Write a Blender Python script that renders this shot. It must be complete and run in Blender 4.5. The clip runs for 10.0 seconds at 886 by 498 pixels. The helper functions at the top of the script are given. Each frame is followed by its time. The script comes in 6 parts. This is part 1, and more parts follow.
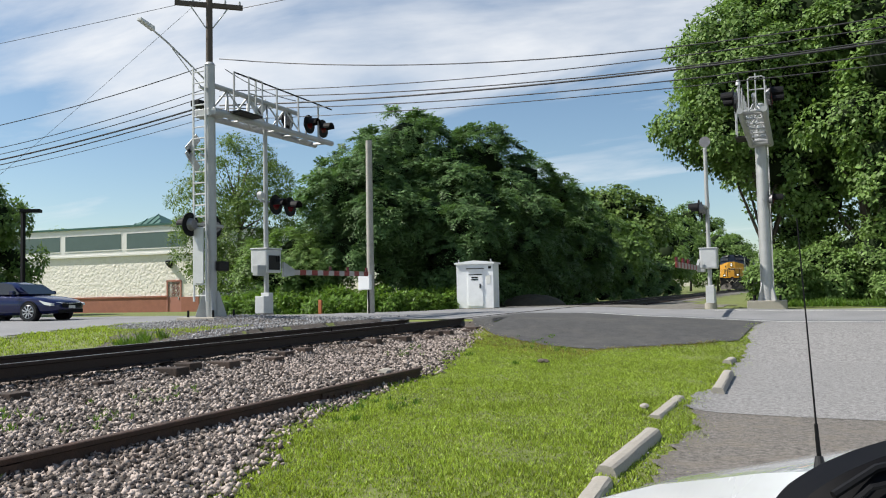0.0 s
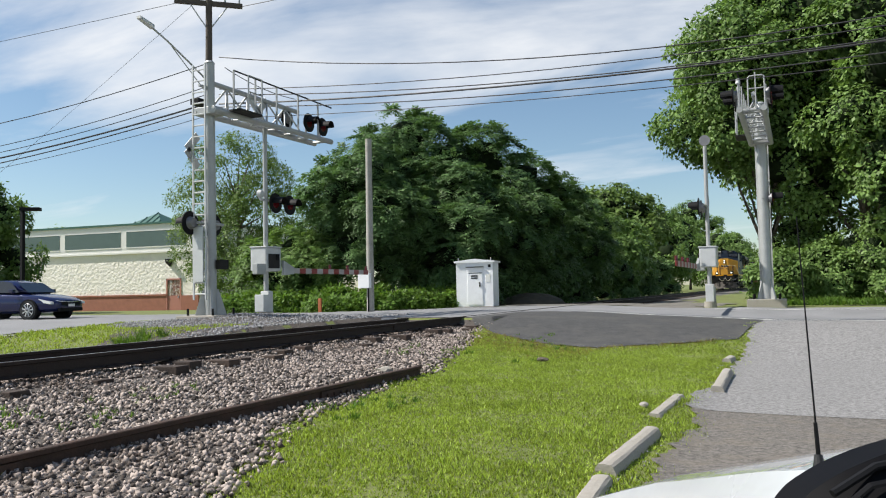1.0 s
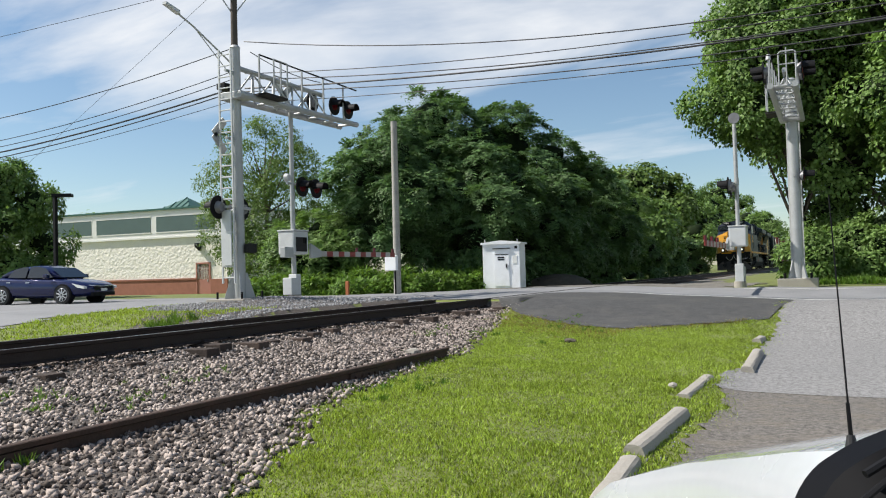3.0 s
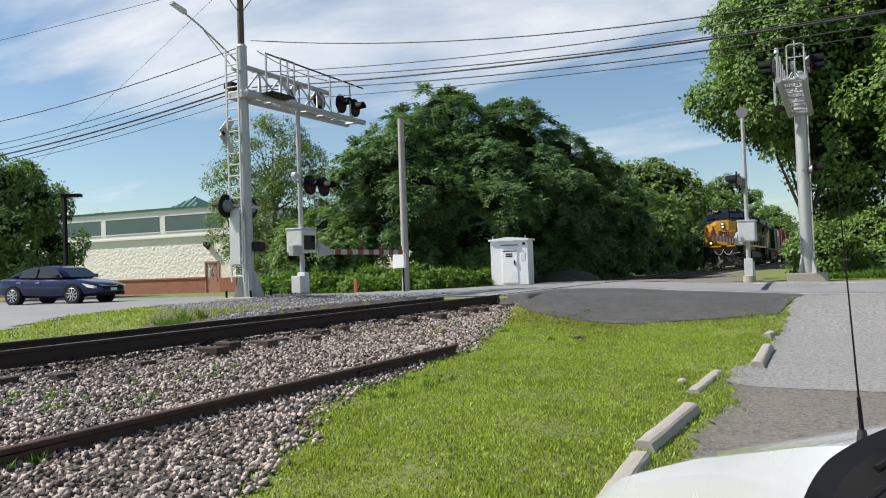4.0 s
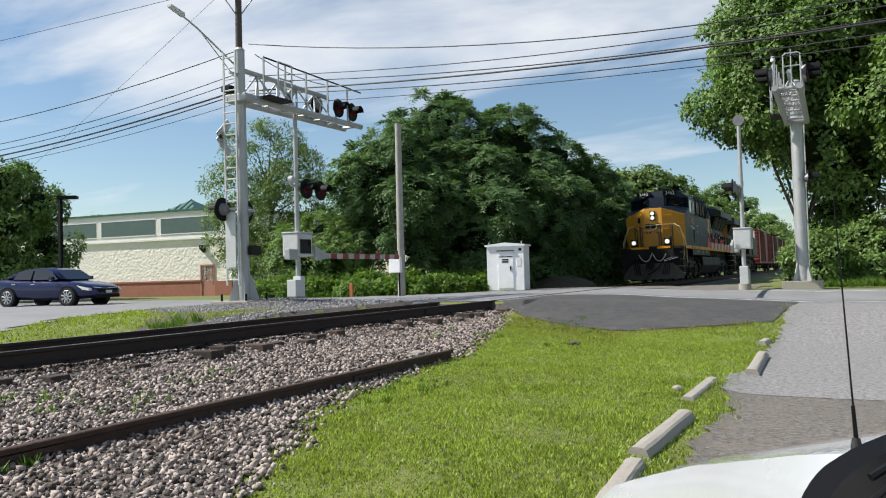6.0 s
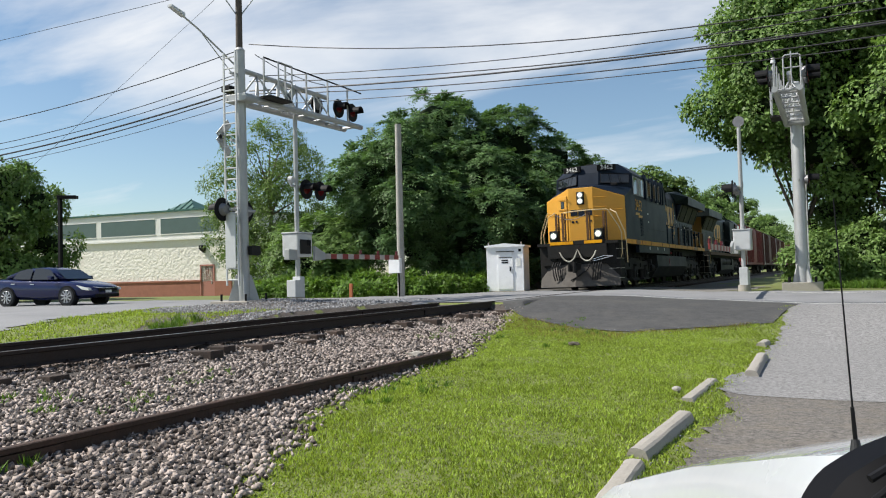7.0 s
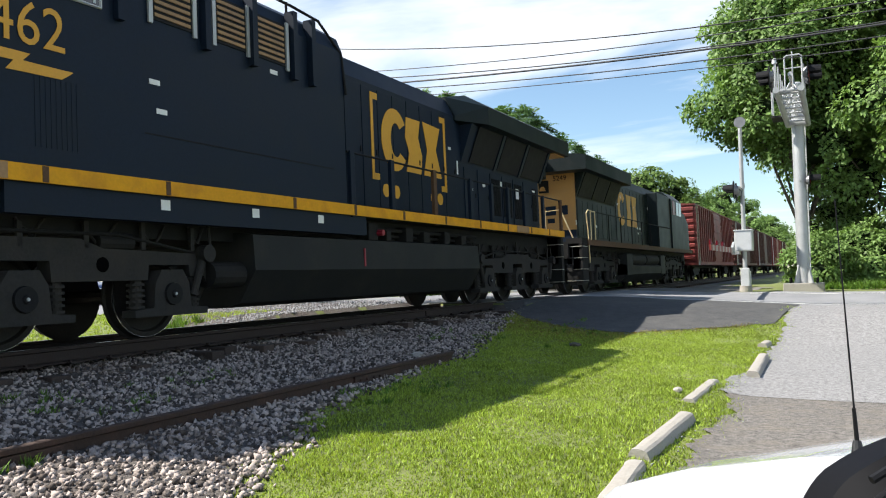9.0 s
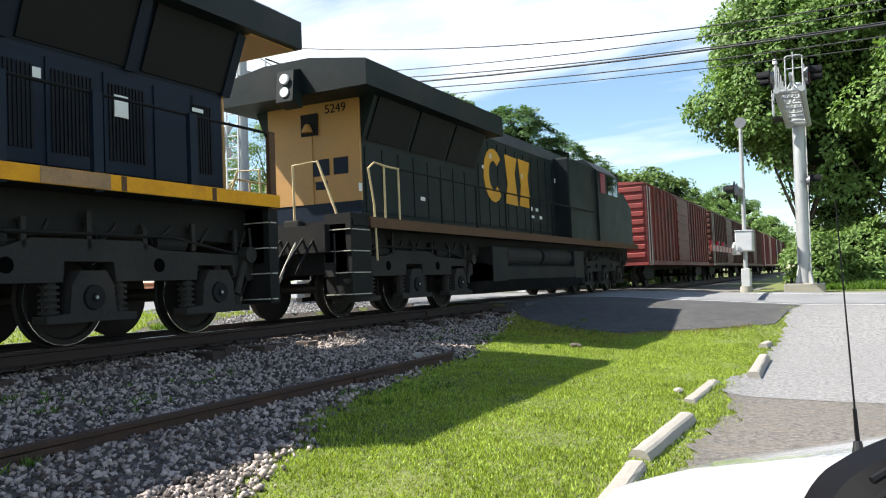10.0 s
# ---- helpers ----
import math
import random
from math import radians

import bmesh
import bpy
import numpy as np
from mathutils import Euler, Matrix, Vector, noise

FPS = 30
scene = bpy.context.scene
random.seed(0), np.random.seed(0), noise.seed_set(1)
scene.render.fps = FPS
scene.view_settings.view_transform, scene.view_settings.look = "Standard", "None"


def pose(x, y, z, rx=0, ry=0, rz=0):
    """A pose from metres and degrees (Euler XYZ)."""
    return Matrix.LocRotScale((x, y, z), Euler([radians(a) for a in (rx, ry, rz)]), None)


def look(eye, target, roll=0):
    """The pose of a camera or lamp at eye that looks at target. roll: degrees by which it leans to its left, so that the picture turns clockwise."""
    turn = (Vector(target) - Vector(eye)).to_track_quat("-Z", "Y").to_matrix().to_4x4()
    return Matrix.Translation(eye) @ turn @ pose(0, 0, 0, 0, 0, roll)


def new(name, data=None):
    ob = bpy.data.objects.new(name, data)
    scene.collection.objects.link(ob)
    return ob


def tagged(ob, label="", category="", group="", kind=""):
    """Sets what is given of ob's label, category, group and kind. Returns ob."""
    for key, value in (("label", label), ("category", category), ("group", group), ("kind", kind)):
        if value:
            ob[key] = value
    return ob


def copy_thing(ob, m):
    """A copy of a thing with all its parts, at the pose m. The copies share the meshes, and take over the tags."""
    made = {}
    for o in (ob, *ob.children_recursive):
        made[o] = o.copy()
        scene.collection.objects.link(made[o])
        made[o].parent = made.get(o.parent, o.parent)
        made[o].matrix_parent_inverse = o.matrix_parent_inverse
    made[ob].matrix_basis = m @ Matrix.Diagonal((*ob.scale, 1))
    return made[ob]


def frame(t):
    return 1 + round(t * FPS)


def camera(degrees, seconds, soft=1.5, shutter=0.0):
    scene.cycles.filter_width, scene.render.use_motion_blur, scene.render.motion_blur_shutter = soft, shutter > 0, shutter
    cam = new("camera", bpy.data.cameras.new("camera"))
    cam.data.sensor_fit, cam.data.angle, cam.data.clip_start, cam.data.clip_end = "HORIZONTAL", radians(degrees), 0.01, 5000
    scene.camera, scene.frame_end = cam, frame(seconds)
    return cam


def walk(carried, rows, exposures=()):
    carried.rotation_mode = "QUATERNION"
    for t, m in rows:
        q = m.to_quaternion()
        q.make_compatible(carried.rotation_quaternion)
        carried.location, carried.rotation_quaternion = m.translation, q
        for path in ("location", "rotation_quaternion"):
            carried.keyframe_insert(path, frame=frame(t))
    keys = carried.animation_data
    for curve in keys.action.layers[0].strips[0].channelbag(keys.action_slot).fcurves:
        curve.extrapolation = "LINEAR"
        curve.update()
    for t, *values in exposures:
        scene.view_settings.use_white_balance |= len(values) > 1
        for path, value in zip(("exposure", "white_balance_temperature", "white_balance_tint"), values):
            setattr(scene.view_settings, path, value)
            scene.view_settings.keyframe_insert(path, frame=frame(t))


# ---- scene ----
EYE = (0.0, 0.0, 0.683)


def aim(yaw, pitch, roll):
    """Camera pose: degrees to the left of +Y, upward, and leaning."""
    return pose(*EYE, 0, 0, yaw) @ pose(0, 0, 0, 90 + pitch) @ pose(0, 0, 0, 0, 0, roll)


cam = camera(58.15, 10.0, soft=1.1)
walk(cam, [(t, aim(y, p, r)) for t, y, p, r in (
    (0, 24.143, 3.035, -1.204),
    (0.5, 24.059, 2.924, -1.273),
    (1, 24.123, 2.926, -1.183),
    (1.5, 24.136, 2.725, -1.094),
    (2, 24.918, 2.255, -1.061),
    (2.5, 25.678, 1.844, -1.377),
    (4, 26.630, 1.479, -2.047),
    (4.5, 27.052, 1.276, -2.316),
    (5, 27.052, 1.272, -2.320),
    (5.5, 26.489, 1.722, -1.792),
    (7, 26.322, 1.878, -1.455),
    (7.5, 26.336, 1.900, -1.461),
    (8, 26.344, 1.903, -1.466),
    (8.5, 26.401, 1.907, -1.458),
    (9, 26.403, 1.937, -1.458),
    (9.5, 26.417, 1.909, -1.460),
    (10, 26.440, 1.970, -1.457),
)], exposures=((0, 0.47), (8.3, 0.47), (8.6, 0.64), (9.0, 1.08), (9.4, 1.18), (10, 1.22)))

# ---- light ----
SUN_TO = Vector((-4.05, -1.75, 5.05)).normalized()
SUN_EL = math.asin(SUN_TO.z)
SUN_AZ = math.atan2(SUN_TO.x, SUN_TO.y)
sun = new("sun", bpy.data.lights.new("sun", "SUN"))
sun.data.energy, sun.data.angle, sun.data.color = 5.0, radians(0.53), (1.0, 0.95, 0.87)
sun.matrix_world = look(SUN_TO * 60, (0, 0, 0))

world = bpy.data.worlds.new("world")
scene.world = world
world.use_nodes = True


def build_sky():
    nt = world.node_tree
    nt.nodes.clear()
    out = nt.nodes.new("ShaderNodeOutputWorld")
    bg = nt.nodes.new("ShaderNodeBackground")
    sky = nt.nodes.new("ShaderNodeTexSky")
    sky.sky_type, sky.sun_disc = "NISHITA", False
    sky.sun_elevation, sky.sun_rotation = SUN_EL, SUN_AZ
    sky.air_density, sky.dust_density, sky.ozone_density = 1.0, 0.4, 1.2
    # thin high cloud drawn over the sky dome
    tc = nt.nodes.new("ShaderNodeTexCoord")
    sep = nt.nodes.new("ShaderNodeSeparateXYZ")
    zc = nt.nodes.new("ShaderNodeMath"); zc.operation = "ADD"; zc.inputs[1].default_value = 0.12
    dv = nt.nodes.new("ShaderNodeVectorMath"); dv.operation = "DIVIDE"
    com = nt.nodes.new("ShaderNodeCombineXYZ")
    nt.links.new(tc.outputs["Generated"], sep.inputs[0])
    nt.links.new(sep.outputs[2], zc.inputs[0])
    for i in range(3):
        nt.links.new(zc.outputs[0], com.inputs[i])
    nt.links.new(tc.outputs["Generated"], dv.inputs[0])
    nt.links.new(com.outputs[0], dv.inputs[1])
    mp = nt.nodes.new("ShaderNodeMapping")
    mp.inputs["Rotation"].default_value = (0, 0, radians(-32))
    mp.inputs["Location"].default_value = (1.7, 0.35, 0)
    mp.inputs["Scale"].default_value = (0.55, 1.25, 1)
    nt.links.new(dv.outputs[0], mp.inputs[0])
    n1 = nt.nodes.new("ShaderNodeTexNoise")
    n1.inputs["Scale"].default_value, n1.inputs["Detail"].default_value = 1.1, 9
    n1.inputs["Roughness"].default_value, n1.inputs["Distortion"].default_value = 0.55, 0.35
    nt.links.new(mp.outputs[0], n1.inputs[0])
    # more cloud higher up
    el = nt.nodes.new("ShaderNodeMapRange")
    el.inputs[1].default_value, el.inputs[2].default_value = 0.10, 0.42
    el.inputs[3].default_value, el.inputs[4].default_value = -0.17, 0.20
    nt.links.new(sep.outputs[2], el.inputs[0])
    ad = nt.nodes.new("ShaderNodeMath"); ad.operation = "ADD"
    nt.links.new(n1.outputs[0], ad.inputs[0]); nt.links.new(el.outputs[0], ad.inputs[1])
    # and open blue overhead
    ze = nt.nodes.new("ShaderNodeMapRange")
    ze.inputs[1].default_value, ze.inputs[2].default_value = 0.40, 0.60
    ze.inputs[3].default_value, ze.inputs[4].default_value = 0.0, -0.40
    nt.links.new(sep.outputs[2], ze.inputs[0])
    ad2 = nt.nodes.new("ShaderNodeMath"); ad2.operation = "ADD"
    nt.links.new(ad.outputs[0], ad2.inputs[0]); nt.links.new(ze.outputs[0], ad2.inputs[1])
    tint = nt.nodes.new("ShaderNodeMix"); tint.data_type = "RGBA"; tint.blend_type = "MULTIPLY"
    tint.inputs[0].default_value = 1.0
    tint.inputs[7].default_value = (1.12, 1.20, 1.22, 1)
    nt.links.new(sky.outputs[0], tint.inputs[6])
    rp = nt.nodes.new("ShaderNodeValToRGB")
    rp.color_ramp.elements[0].position, rp.color_ramp.elements[0].color = 0.46, (0, 0, 0, 1)
    rp.color_ramp.elements[1].position, rp.color_ramp.elements[1].color = 0.72, (0.92, 0.92, 0.92, 1)
    nt.links.new(ad2.outputs[0], rp.inputs[0])
    mix = nt.nodes.new("ShaderNodeMix"); mix.data_type = "RGBA"
    nt.links.new(rp.outputs[0], mix.inputs[0])
    nt.links.new(tint.outputs[2], mix.inputs[6])
    mix.inputs[7].default_value = (9.4, 9.6, 9.9, 1)
    nt.links.new(mix.outputs[2], bg.inputs[0])
    bg.inputs[1].default_value = 0.072
    nt.links.new(bg.outputs[0], out.inputs[0])


build_sky()


# ---- materials ----
def material(name, base, rough=0.6, metal=0.0, vary=0.25, scale=6.0, fine=60.0, bump=0.15, bump_scale=None,
             dirt=None, dirt_amount=0.35, dirt_scale=1.3, island=0.0, per_object=0.0, emit=0.0, coat=0.0, dist=0.01, spec=0.5):
    """A surface with grain at two scales, stains of a second colour and a fine relief."""
    m = bpy.data.materials.new(name)
    m.use_nodes = True
    nt = m.node_tree
    b = nt.nodes["Principled BSDF"]
    tc = nt.nodes.new("ShaderNodeTexCoord")
    geo = nt.nodes.new("ShaderNodeNewGeometry")
    n1 = nt.nodes.new("ShaderNodeTexNoise")
    n1.inputs["Scale"].default_value, n1.inputs["Detail"].default_value = scale, 6
    n2 = nt.nodes.new("ShaderNodeTexNoise")
    n2.inputs["Scale"].default_value, n2.inputs["Detail"].default_value = fine, 3
    nt.links.new(tc.outputs["Object"], n1.inputs[0])
    nt.links.new(tc.outputs["Object"], n2.inputs[0])
    mul = nt.nodes.new("ShaderNodeMath"); mul.operation = "MULTIPLY_ADD"
    mul.inputs[1].default_value, mul.inputs[2].default_value = 0.5, 0.0
    nt.links.new(n2.outputs[0], mul.inputs[0])
    ad = nt.nodes.new("ShaderNodeMath"); ad.operation = "MULTIPLY_ADD"
    ad.inputs[1].default_value = 0.5
    nt.links.new(n1.outputs[0], ad.inputs[0]); nt.links.new(mul.outputs[0], ad.inputs[2])
    last = ad.outputs[0]
    for amount, sock in ((island, geo.outputs["Random Per Island"]), (per_object, None)):
        if amount:
            if sock is None:
                sock = nt.nodes.new("ShaderNodeObjectInfo").outputs["Random"]
            r = nt.nodes.new("ShaderNodeMapRange")
            r.inputs[3].default_value, r.inputs[4].default_value = -amount / 2, amount / 2
            nt.links.new(sock, r.inputs[0])
            a2 = nt.nodes.new("ShaderNodeMath"); a2.operation = "ADD"
            nt.links.new(last, a2.inputs[0]); nt.links.new(r.outputs[0], a2.inputs[1])
            last = a2.outputs[0]
    rp = nt.nodes.new("ShaderNodeValToRGB")
    e = rp.color_ramp.elements
    e[0].position, e[1].position = 0.25, 0.75
    e[0].color = (*[c * (1 - vary) for c in base], 1)
    e[1].color = (*[min(1, c * (1 + vary)) for c in base], 1)
    nt.links.new(last, rp.inputs[0])
    col = rp.outputs[0]
    if dirt:
        n3 = nt.nodes.new("ShaderNodeTexNoise")
        n3.inputs["Scale"].default_value, n3.inputs["Detail"].default_value = dirt_scale, 8
        n3.inputs["Roughness"].default_value = 0.65
        nt.links.new(tc.outputs["Object"], n3.inputs[0])
        r3 = nt.nodes.new("ShaderNodeMapRange")
        r3.inputs[1].default_value, r3.inputs[2].default_value, r3.inputs[4].default_value = 0.48, 0.68, dirt_amount
        nt.links.new(n3.outputs[0], r3.inputs[0])
        mx = nt.nodes.new("ShaderNodeMix"); mx.data_type = "RGBA"
        nt.links.new(r3.outputs[0], mx.inputs[0]); nt.links.new(col, mx.inputs[6])
        mx.inputs[7].default_value = (*dirt, 1)
        col = mx.outputs[2]
    nt.links.new(col, b.inputs["Base Color"])
    b.inputs["Metallic"].default_value = metal
    rr = nt.nodes.new("ShaderNodeMapRange")
    rr.inputs[3].default_value, rr.inputs[4].default_value = max(0.02, rough - 0.12), min(1, rough + 0.12)
    nt.links.new(n1.outputs[0], rr.inputs[0]); nt.links.new(rr.outputs[0], b.inputs["Roughness"])
    b.inputs["Specular IOR Level"].default_value = spec
    if coat:
        b.inputs["Coat Weight"].default_value, b.inputs["Coat Roughness"].default_value = coat, 0.05
    if bump:
        bp = nt.nodes.new("ShaderNodeBump")
        bp.inputs["Strength"].default_value, bp.inputs["Distance"].default_value = bump, dist
        if bump_scale:
            n4 = nt.nodes.new("ShaderNodeTexNoise")
            n4.inputs["Scale"].default_value, n4.inputs["Detail"].default_value = bump_scale, 4
            nt.links.new(tc.outputs["Object"], n4.inputs[0])
            nt.links.new(n4.outputs[0], bp.inputs["Height"])
        else:
            nt.links.new(n2.outputs[0], bp.inputs["Height"])
        nt.links.new(bp.outputs[0], b.inputs["Normal"])
    if emit:
        b.inputs["Emission Color"].default_value, b.inputs["Emission Strength"].default_value = (*base, 1), emit
    return m


def leaf_material(name, base, vary=0.5, hue=(0.06, 0.10, 0.012), island=0.5):
    m = material(name, base, 0.5, 0, vary, 0.35, 3, 0, island=island)
    nt = m.node_tree
    b = nt.nodes["Principled BSDF"]
    tr = nt.nodes.new("ShaderNodeBsdfTranslucent")
    tr.inputs[0].default_value = (*hue, 1)
    ad = nt.nodes.new("ShaderNodeAddShader")
    nt.links.new(b.outputs[0], ad.inputs[0]); nt.links.new(tr.outputs[0], ad.inputs[1])
    nt.links.new(ad.outputs[0], nt.nodes["Material Output"].inputs[0])
    b.inputs["Specular IOR Level"].default_value = 0.12
    return m


M = dict(
    grass_soil=material("grass_soil", (0.125, 0.150, 0.036), 0.9, 0, 0.55, 0.8, 14, 0.5, dirt=(0.15, 0.16, 0.05), dirt_amount=0.5),
    grass=leaf_material("grass", (0.152, 0.200, 0.034), 0.9, (0.140, 0.182, 0.016), 0.85),
    weeds=leaf_material("weeds", (0.066, 0.120, 0.02), 0.7, (0.05, 0.09, 0.008)),
    road=material("road", (0.20, 0.202, 0.208), 0.85, 0, 0.3, 0.7, 90, 0.35, dirt=(0.24, 0.24, 0.24), dirt_amount=0.5),
    apron=material("apron", (0.068, 0.068, 0.068), 0.9, 0, 0.5, 5, 30, 0.6, dirt=(0.115, 0.11, 0.10), dirt_amount=0.45, dirt_scale=0.9, spec=0.2),
    lot_new=material("lot_new", (0.215, 0.211, 0.209), 0.9, 0, 0.9, 18, 60, 0.8, dirt=(0.27, 0.265, 0.26), dirt_amount=0.25, dirt_scale=3.5, spec=0.25),
    lot_old=material("lot_old", (0.142, 0.131, 0.119), 0.9, 0, 0.95, 18, 60, 0.8, dirt=(0.2, 0.17, 0.13), dirt_amount=0.4, dirt_scale=2.6, spec=0.25),
    line=material("line", (0.62, 0.62, 0.58), 0.7, 0, 0.2, 4, 50, 0.2, dirt=(0.25, 0.25, 0.25), dirt_amount=0.6, dirt_scale=5),
    concrete=material("concrete", (0.335, 0.31, 0.27), 0.85, 0, 0.2, 4, 50, 0.5, dirt=(0.22, 0.2, 0.17), dirt_amount=0.5, dirt_scale=4),
    ballast_bed=material("ballast_bed", (0.085, 0.072, 0.063), 0.95, 0, 0.5, 9, 40, 1.0, dist=0.03),
    stone=material("stone", (0.265, 0.225, 0.20), 0.9, 0, 0.75, 9, 60, 0.5, island=0.95, spec=0.2, dirt=(0.13, 0.095, 0.075), dirt_amount=0.6, dirt_scale=0.55),
    fine_stone=material("fine_stone", (0.23, 0.23, 0.235), 0.85, 0, 0.5, 9, 60, 0.4, island=0.7),
    rust=material("rust", (0.048, 0.028, 0.020), 0.85, 0.1, 0.4, 5, 50, 0.5, dirt=(0.095, 0.045, 0.028), dirt_amount=0.5, dirt_scale=3),
    rail_head=material("rail_head", (0.32, 0.30, 0.28), 0.3, 0.9, 0.2, 6, 60, 0.05),
    rail_web=material("rail_web", (0.025, 0.0155, 0.012), 0.8, 0.1, 0.35, 5, 50, 0.4),
    tie=material("tie", (0.055, 0.038, 0.030), 0.9, 0, 0.5, 7, 40, 0.6, per_object=0.4),
    galv=material("galv", (0.40, 0.41, 0.41), 0.5, 0.35, 0.15, 3, 40, 0.1, dirt=(0.3, 0.3, 0.3), dirt_amount=0.35),
    silver=material("silver", (0.55, 0.56, 0.56), 0.5, 0.2, 0.12, 3, 40, 0.1, dirt=(0.33, 0.32, 0.3), dirt_amount=0.35),
    white=material("white", (0.83, 0.84, 0.85), 0.5, 0, 0.06, 2, 30, 0.05, dirt=(0.45, 0.45, 0.43), dirt_amount=0.3),
    black=material("black", (0.009, 0.009, 0.010), 0.6, 0, 0.3, 5, 40, 0.1, spec=0.15),
    wood_pole=material("wood_pole", (0.33, 0.32, 0.29), 0.85, 0, 0.3, 5, 40, 0.4),
    dark_pole=material("dark_pole", (0.08, 0.065, 0.055), 0.85, 0, 0.3, 5, 40, 0.4),
    cable=material("cable", (0.03, 0.03, 0.033), 0.6, 0, 0.2, 5, 40, 0),
    far_ballast=material("far_ballast", (0.17, 0.16, 0.145), 0.95, 0, 0.6, 3, 18, 0.8, dirt=(0.09, 0.09, 0.06), dirt_amount=0.5, spec=0.2),
    dry=leaf_material("dry", (0.20, 0.16, 0.05), 0.6, (0.06, 0.05, 0.01)),
    bark=material("bark", (0.10, 0.08, 0.06), 0.9, 0, 0.4, 4, 25, 0.8, dist=0.03),
    # near-black green: the shade deep in the crowns, put into the colour
    crown_shade=material("crown_shade", (0.014, 0.023, 0.009), 0.95, 0, 0.5, 3, 12, 0.6, spec=0.1),
    leaf_dark=leaf_material("leaf_dark", (0.074, 0.128, 0.047), 0.5, (0.034, 0.064, 0.014)),
    leaf_mid=leaf_material("leaf_mid", (0.102, 0.160, 0.048), 0.5, (0.056, 0.096, 0.016)),
    leaf_light=leaf_material("leaf_light", (0.085, 0.13, 0.035), 0.45, (0.05, 0.08, 0.015)),
)


# ---- mesh tools ----
def thing(name, m=None, label="", category="", group="", kind=""):
    ob = new(name)
    ob.empty_display_size = 0.2
    if m is not None:
        ob.matrix_world = m
    return tagged(ob, label, category, group, kind)


def part(name, bm, mat, parent, label="", at=None, smooth=False):
    me = bpy.data.meshes.new(name)
    bmesh.ops.recalc_face_normals(bm, faces=bm.faces)
    if smooth:
        for f in bm.faces:
            f.smooth = True
        for e in bm.edges:
            if len(e.link_faces) == 2 and e.calc_face_angle(0) > 0.6:
                e.smooth = False
    bm.to_mesh(me)
    bm.free()
    for one in (mat if isinstance(mat, (list, tuple)) else [mat]):
        me.materials.append(one)
    ob = new(name, me)
    if parent is not None:
        ob.parent = parent
    if at is not None:
        ob.matrix_basis = at
    if label:
        ob["label"] = label
    return ob


def box(x0, x1, y0, y1, z0, z1, bevel=0.0, bm=None, m=None):
    bm = bm or bmesh.new()
    mat = Matrix.Translation(((x0 + x1) / 2, (y0 + y1) / 2, (z0 + z1) / 2)) @ Matrix.Diagonal((abs(x1 - x0), abs(y1 - y0), abs(z1 - z0), 1))
    if m is not None:
        mat = m @ mat
    r = bmesh.ops.create_cube(bm, size=1, matrix=mat)
    if bevel:
        es = {e for v in r["verts"] for e in v.link_edges}
        bmesh.ops.bevel(bm, geom=list(es), offset=bevel, segments=2, affect="EDGES", profile=0.6)
    return bm


def rod(p0, p1, r0, r1=None, seg=10, bm=None, caps=True):
    """A round bar from p0 to p1."""
    bm = bm or bmesh.new()
    r1 = r0 if r1 is None else r1
    p0, p1 = Vector(p0), Vector(p1)
    d = p1 - p0
    m = Matrix.Translation((p0 + p1) / 2) @ d.to_track_quat("Z", "Y").to_matrix().to_4x4()
    bmesh.ops.create_cone(bm, cap_ends=caps, segments=seg, radius1=r0, radius2=r1, depth=d.length, matrix=m)
    return bm


def tube(points, r, seg=8, bm=None):
    bm = bm or bmesh.new()
    P = [Vector(p) for p in points]
    rings, side = [], None
    for i, p in enumerate(P):
        d = (P[min(i + 1, len(P) - 1)] - P[max(i - 1, 0)])
        d = d.normalized() if d.length > 1e-9 else (P[i] - P[i - 1]).normalized()
        if side is None:
            side = d.orthogonal().normalized()
        side = (side - d * side.dot(d)).normalized()
        up = d.cross(side)
        rings.append([bm.verts.new(p + (side * math.cos(a) + up * math.sin(a)) * r) for a in (2 * math.pi * k / seg for k in range(seg))])
    for a, b in zip(rings, rings[1:]):
        for k in range(seg):
            bm.faces.new((a[k], a[(k + 1) % seg], b[(k + 1) % seg], b[k]))
    bm.faces.new(rings[0][::-1])
    bm.faces.new(rings[-1])
    return bm


def prism(pts, a0, a1, axis="y", bm=None, m=None):
    """A profile in the plane across an axis, drawn out along it. For x: (y, z), for y: (x, z), for z: (x, y)."""
    bm = bm or bmesh.new()

    def put(p, a):
        v = {"x": (a, p[0], p[1]), "y": (p[0], a, p[1]), "z": (p[0], p[1], a)}[axis]
        return bm.verts.new(m @ Vector(v) if m is not None else v)
    A, B = [put(p, a0) for p in pts], [put(p, a1) for p in pts]
    bm.faces.new(A)
    bm.faces.new(B[::-1])
    n = len(pts)
    for i in range(n):
        bm.faces.new((A[i], A[(i + 1) % n], B[(i + 1) % n], B[i]))
    return bm


def loft(rings, bm=None, caps=True):
    """Skin through rings of equal point count."""
    bm = bm or bmesh.new()
    vs = [[bm.verts.new(p) for p in ring] for ring in rings]
    n = len(vs[0])
    for a, b in zip(vs, vs[1:]):
        for i in range(n):
            bm.faces.new((a[i], a[(i + 1) % n], b[(i + 1) % n], b[i]))
    if caps:
        bm.faces.new(vs[0])
        bm.faces.new(vs[-1][::-1])
    return bm


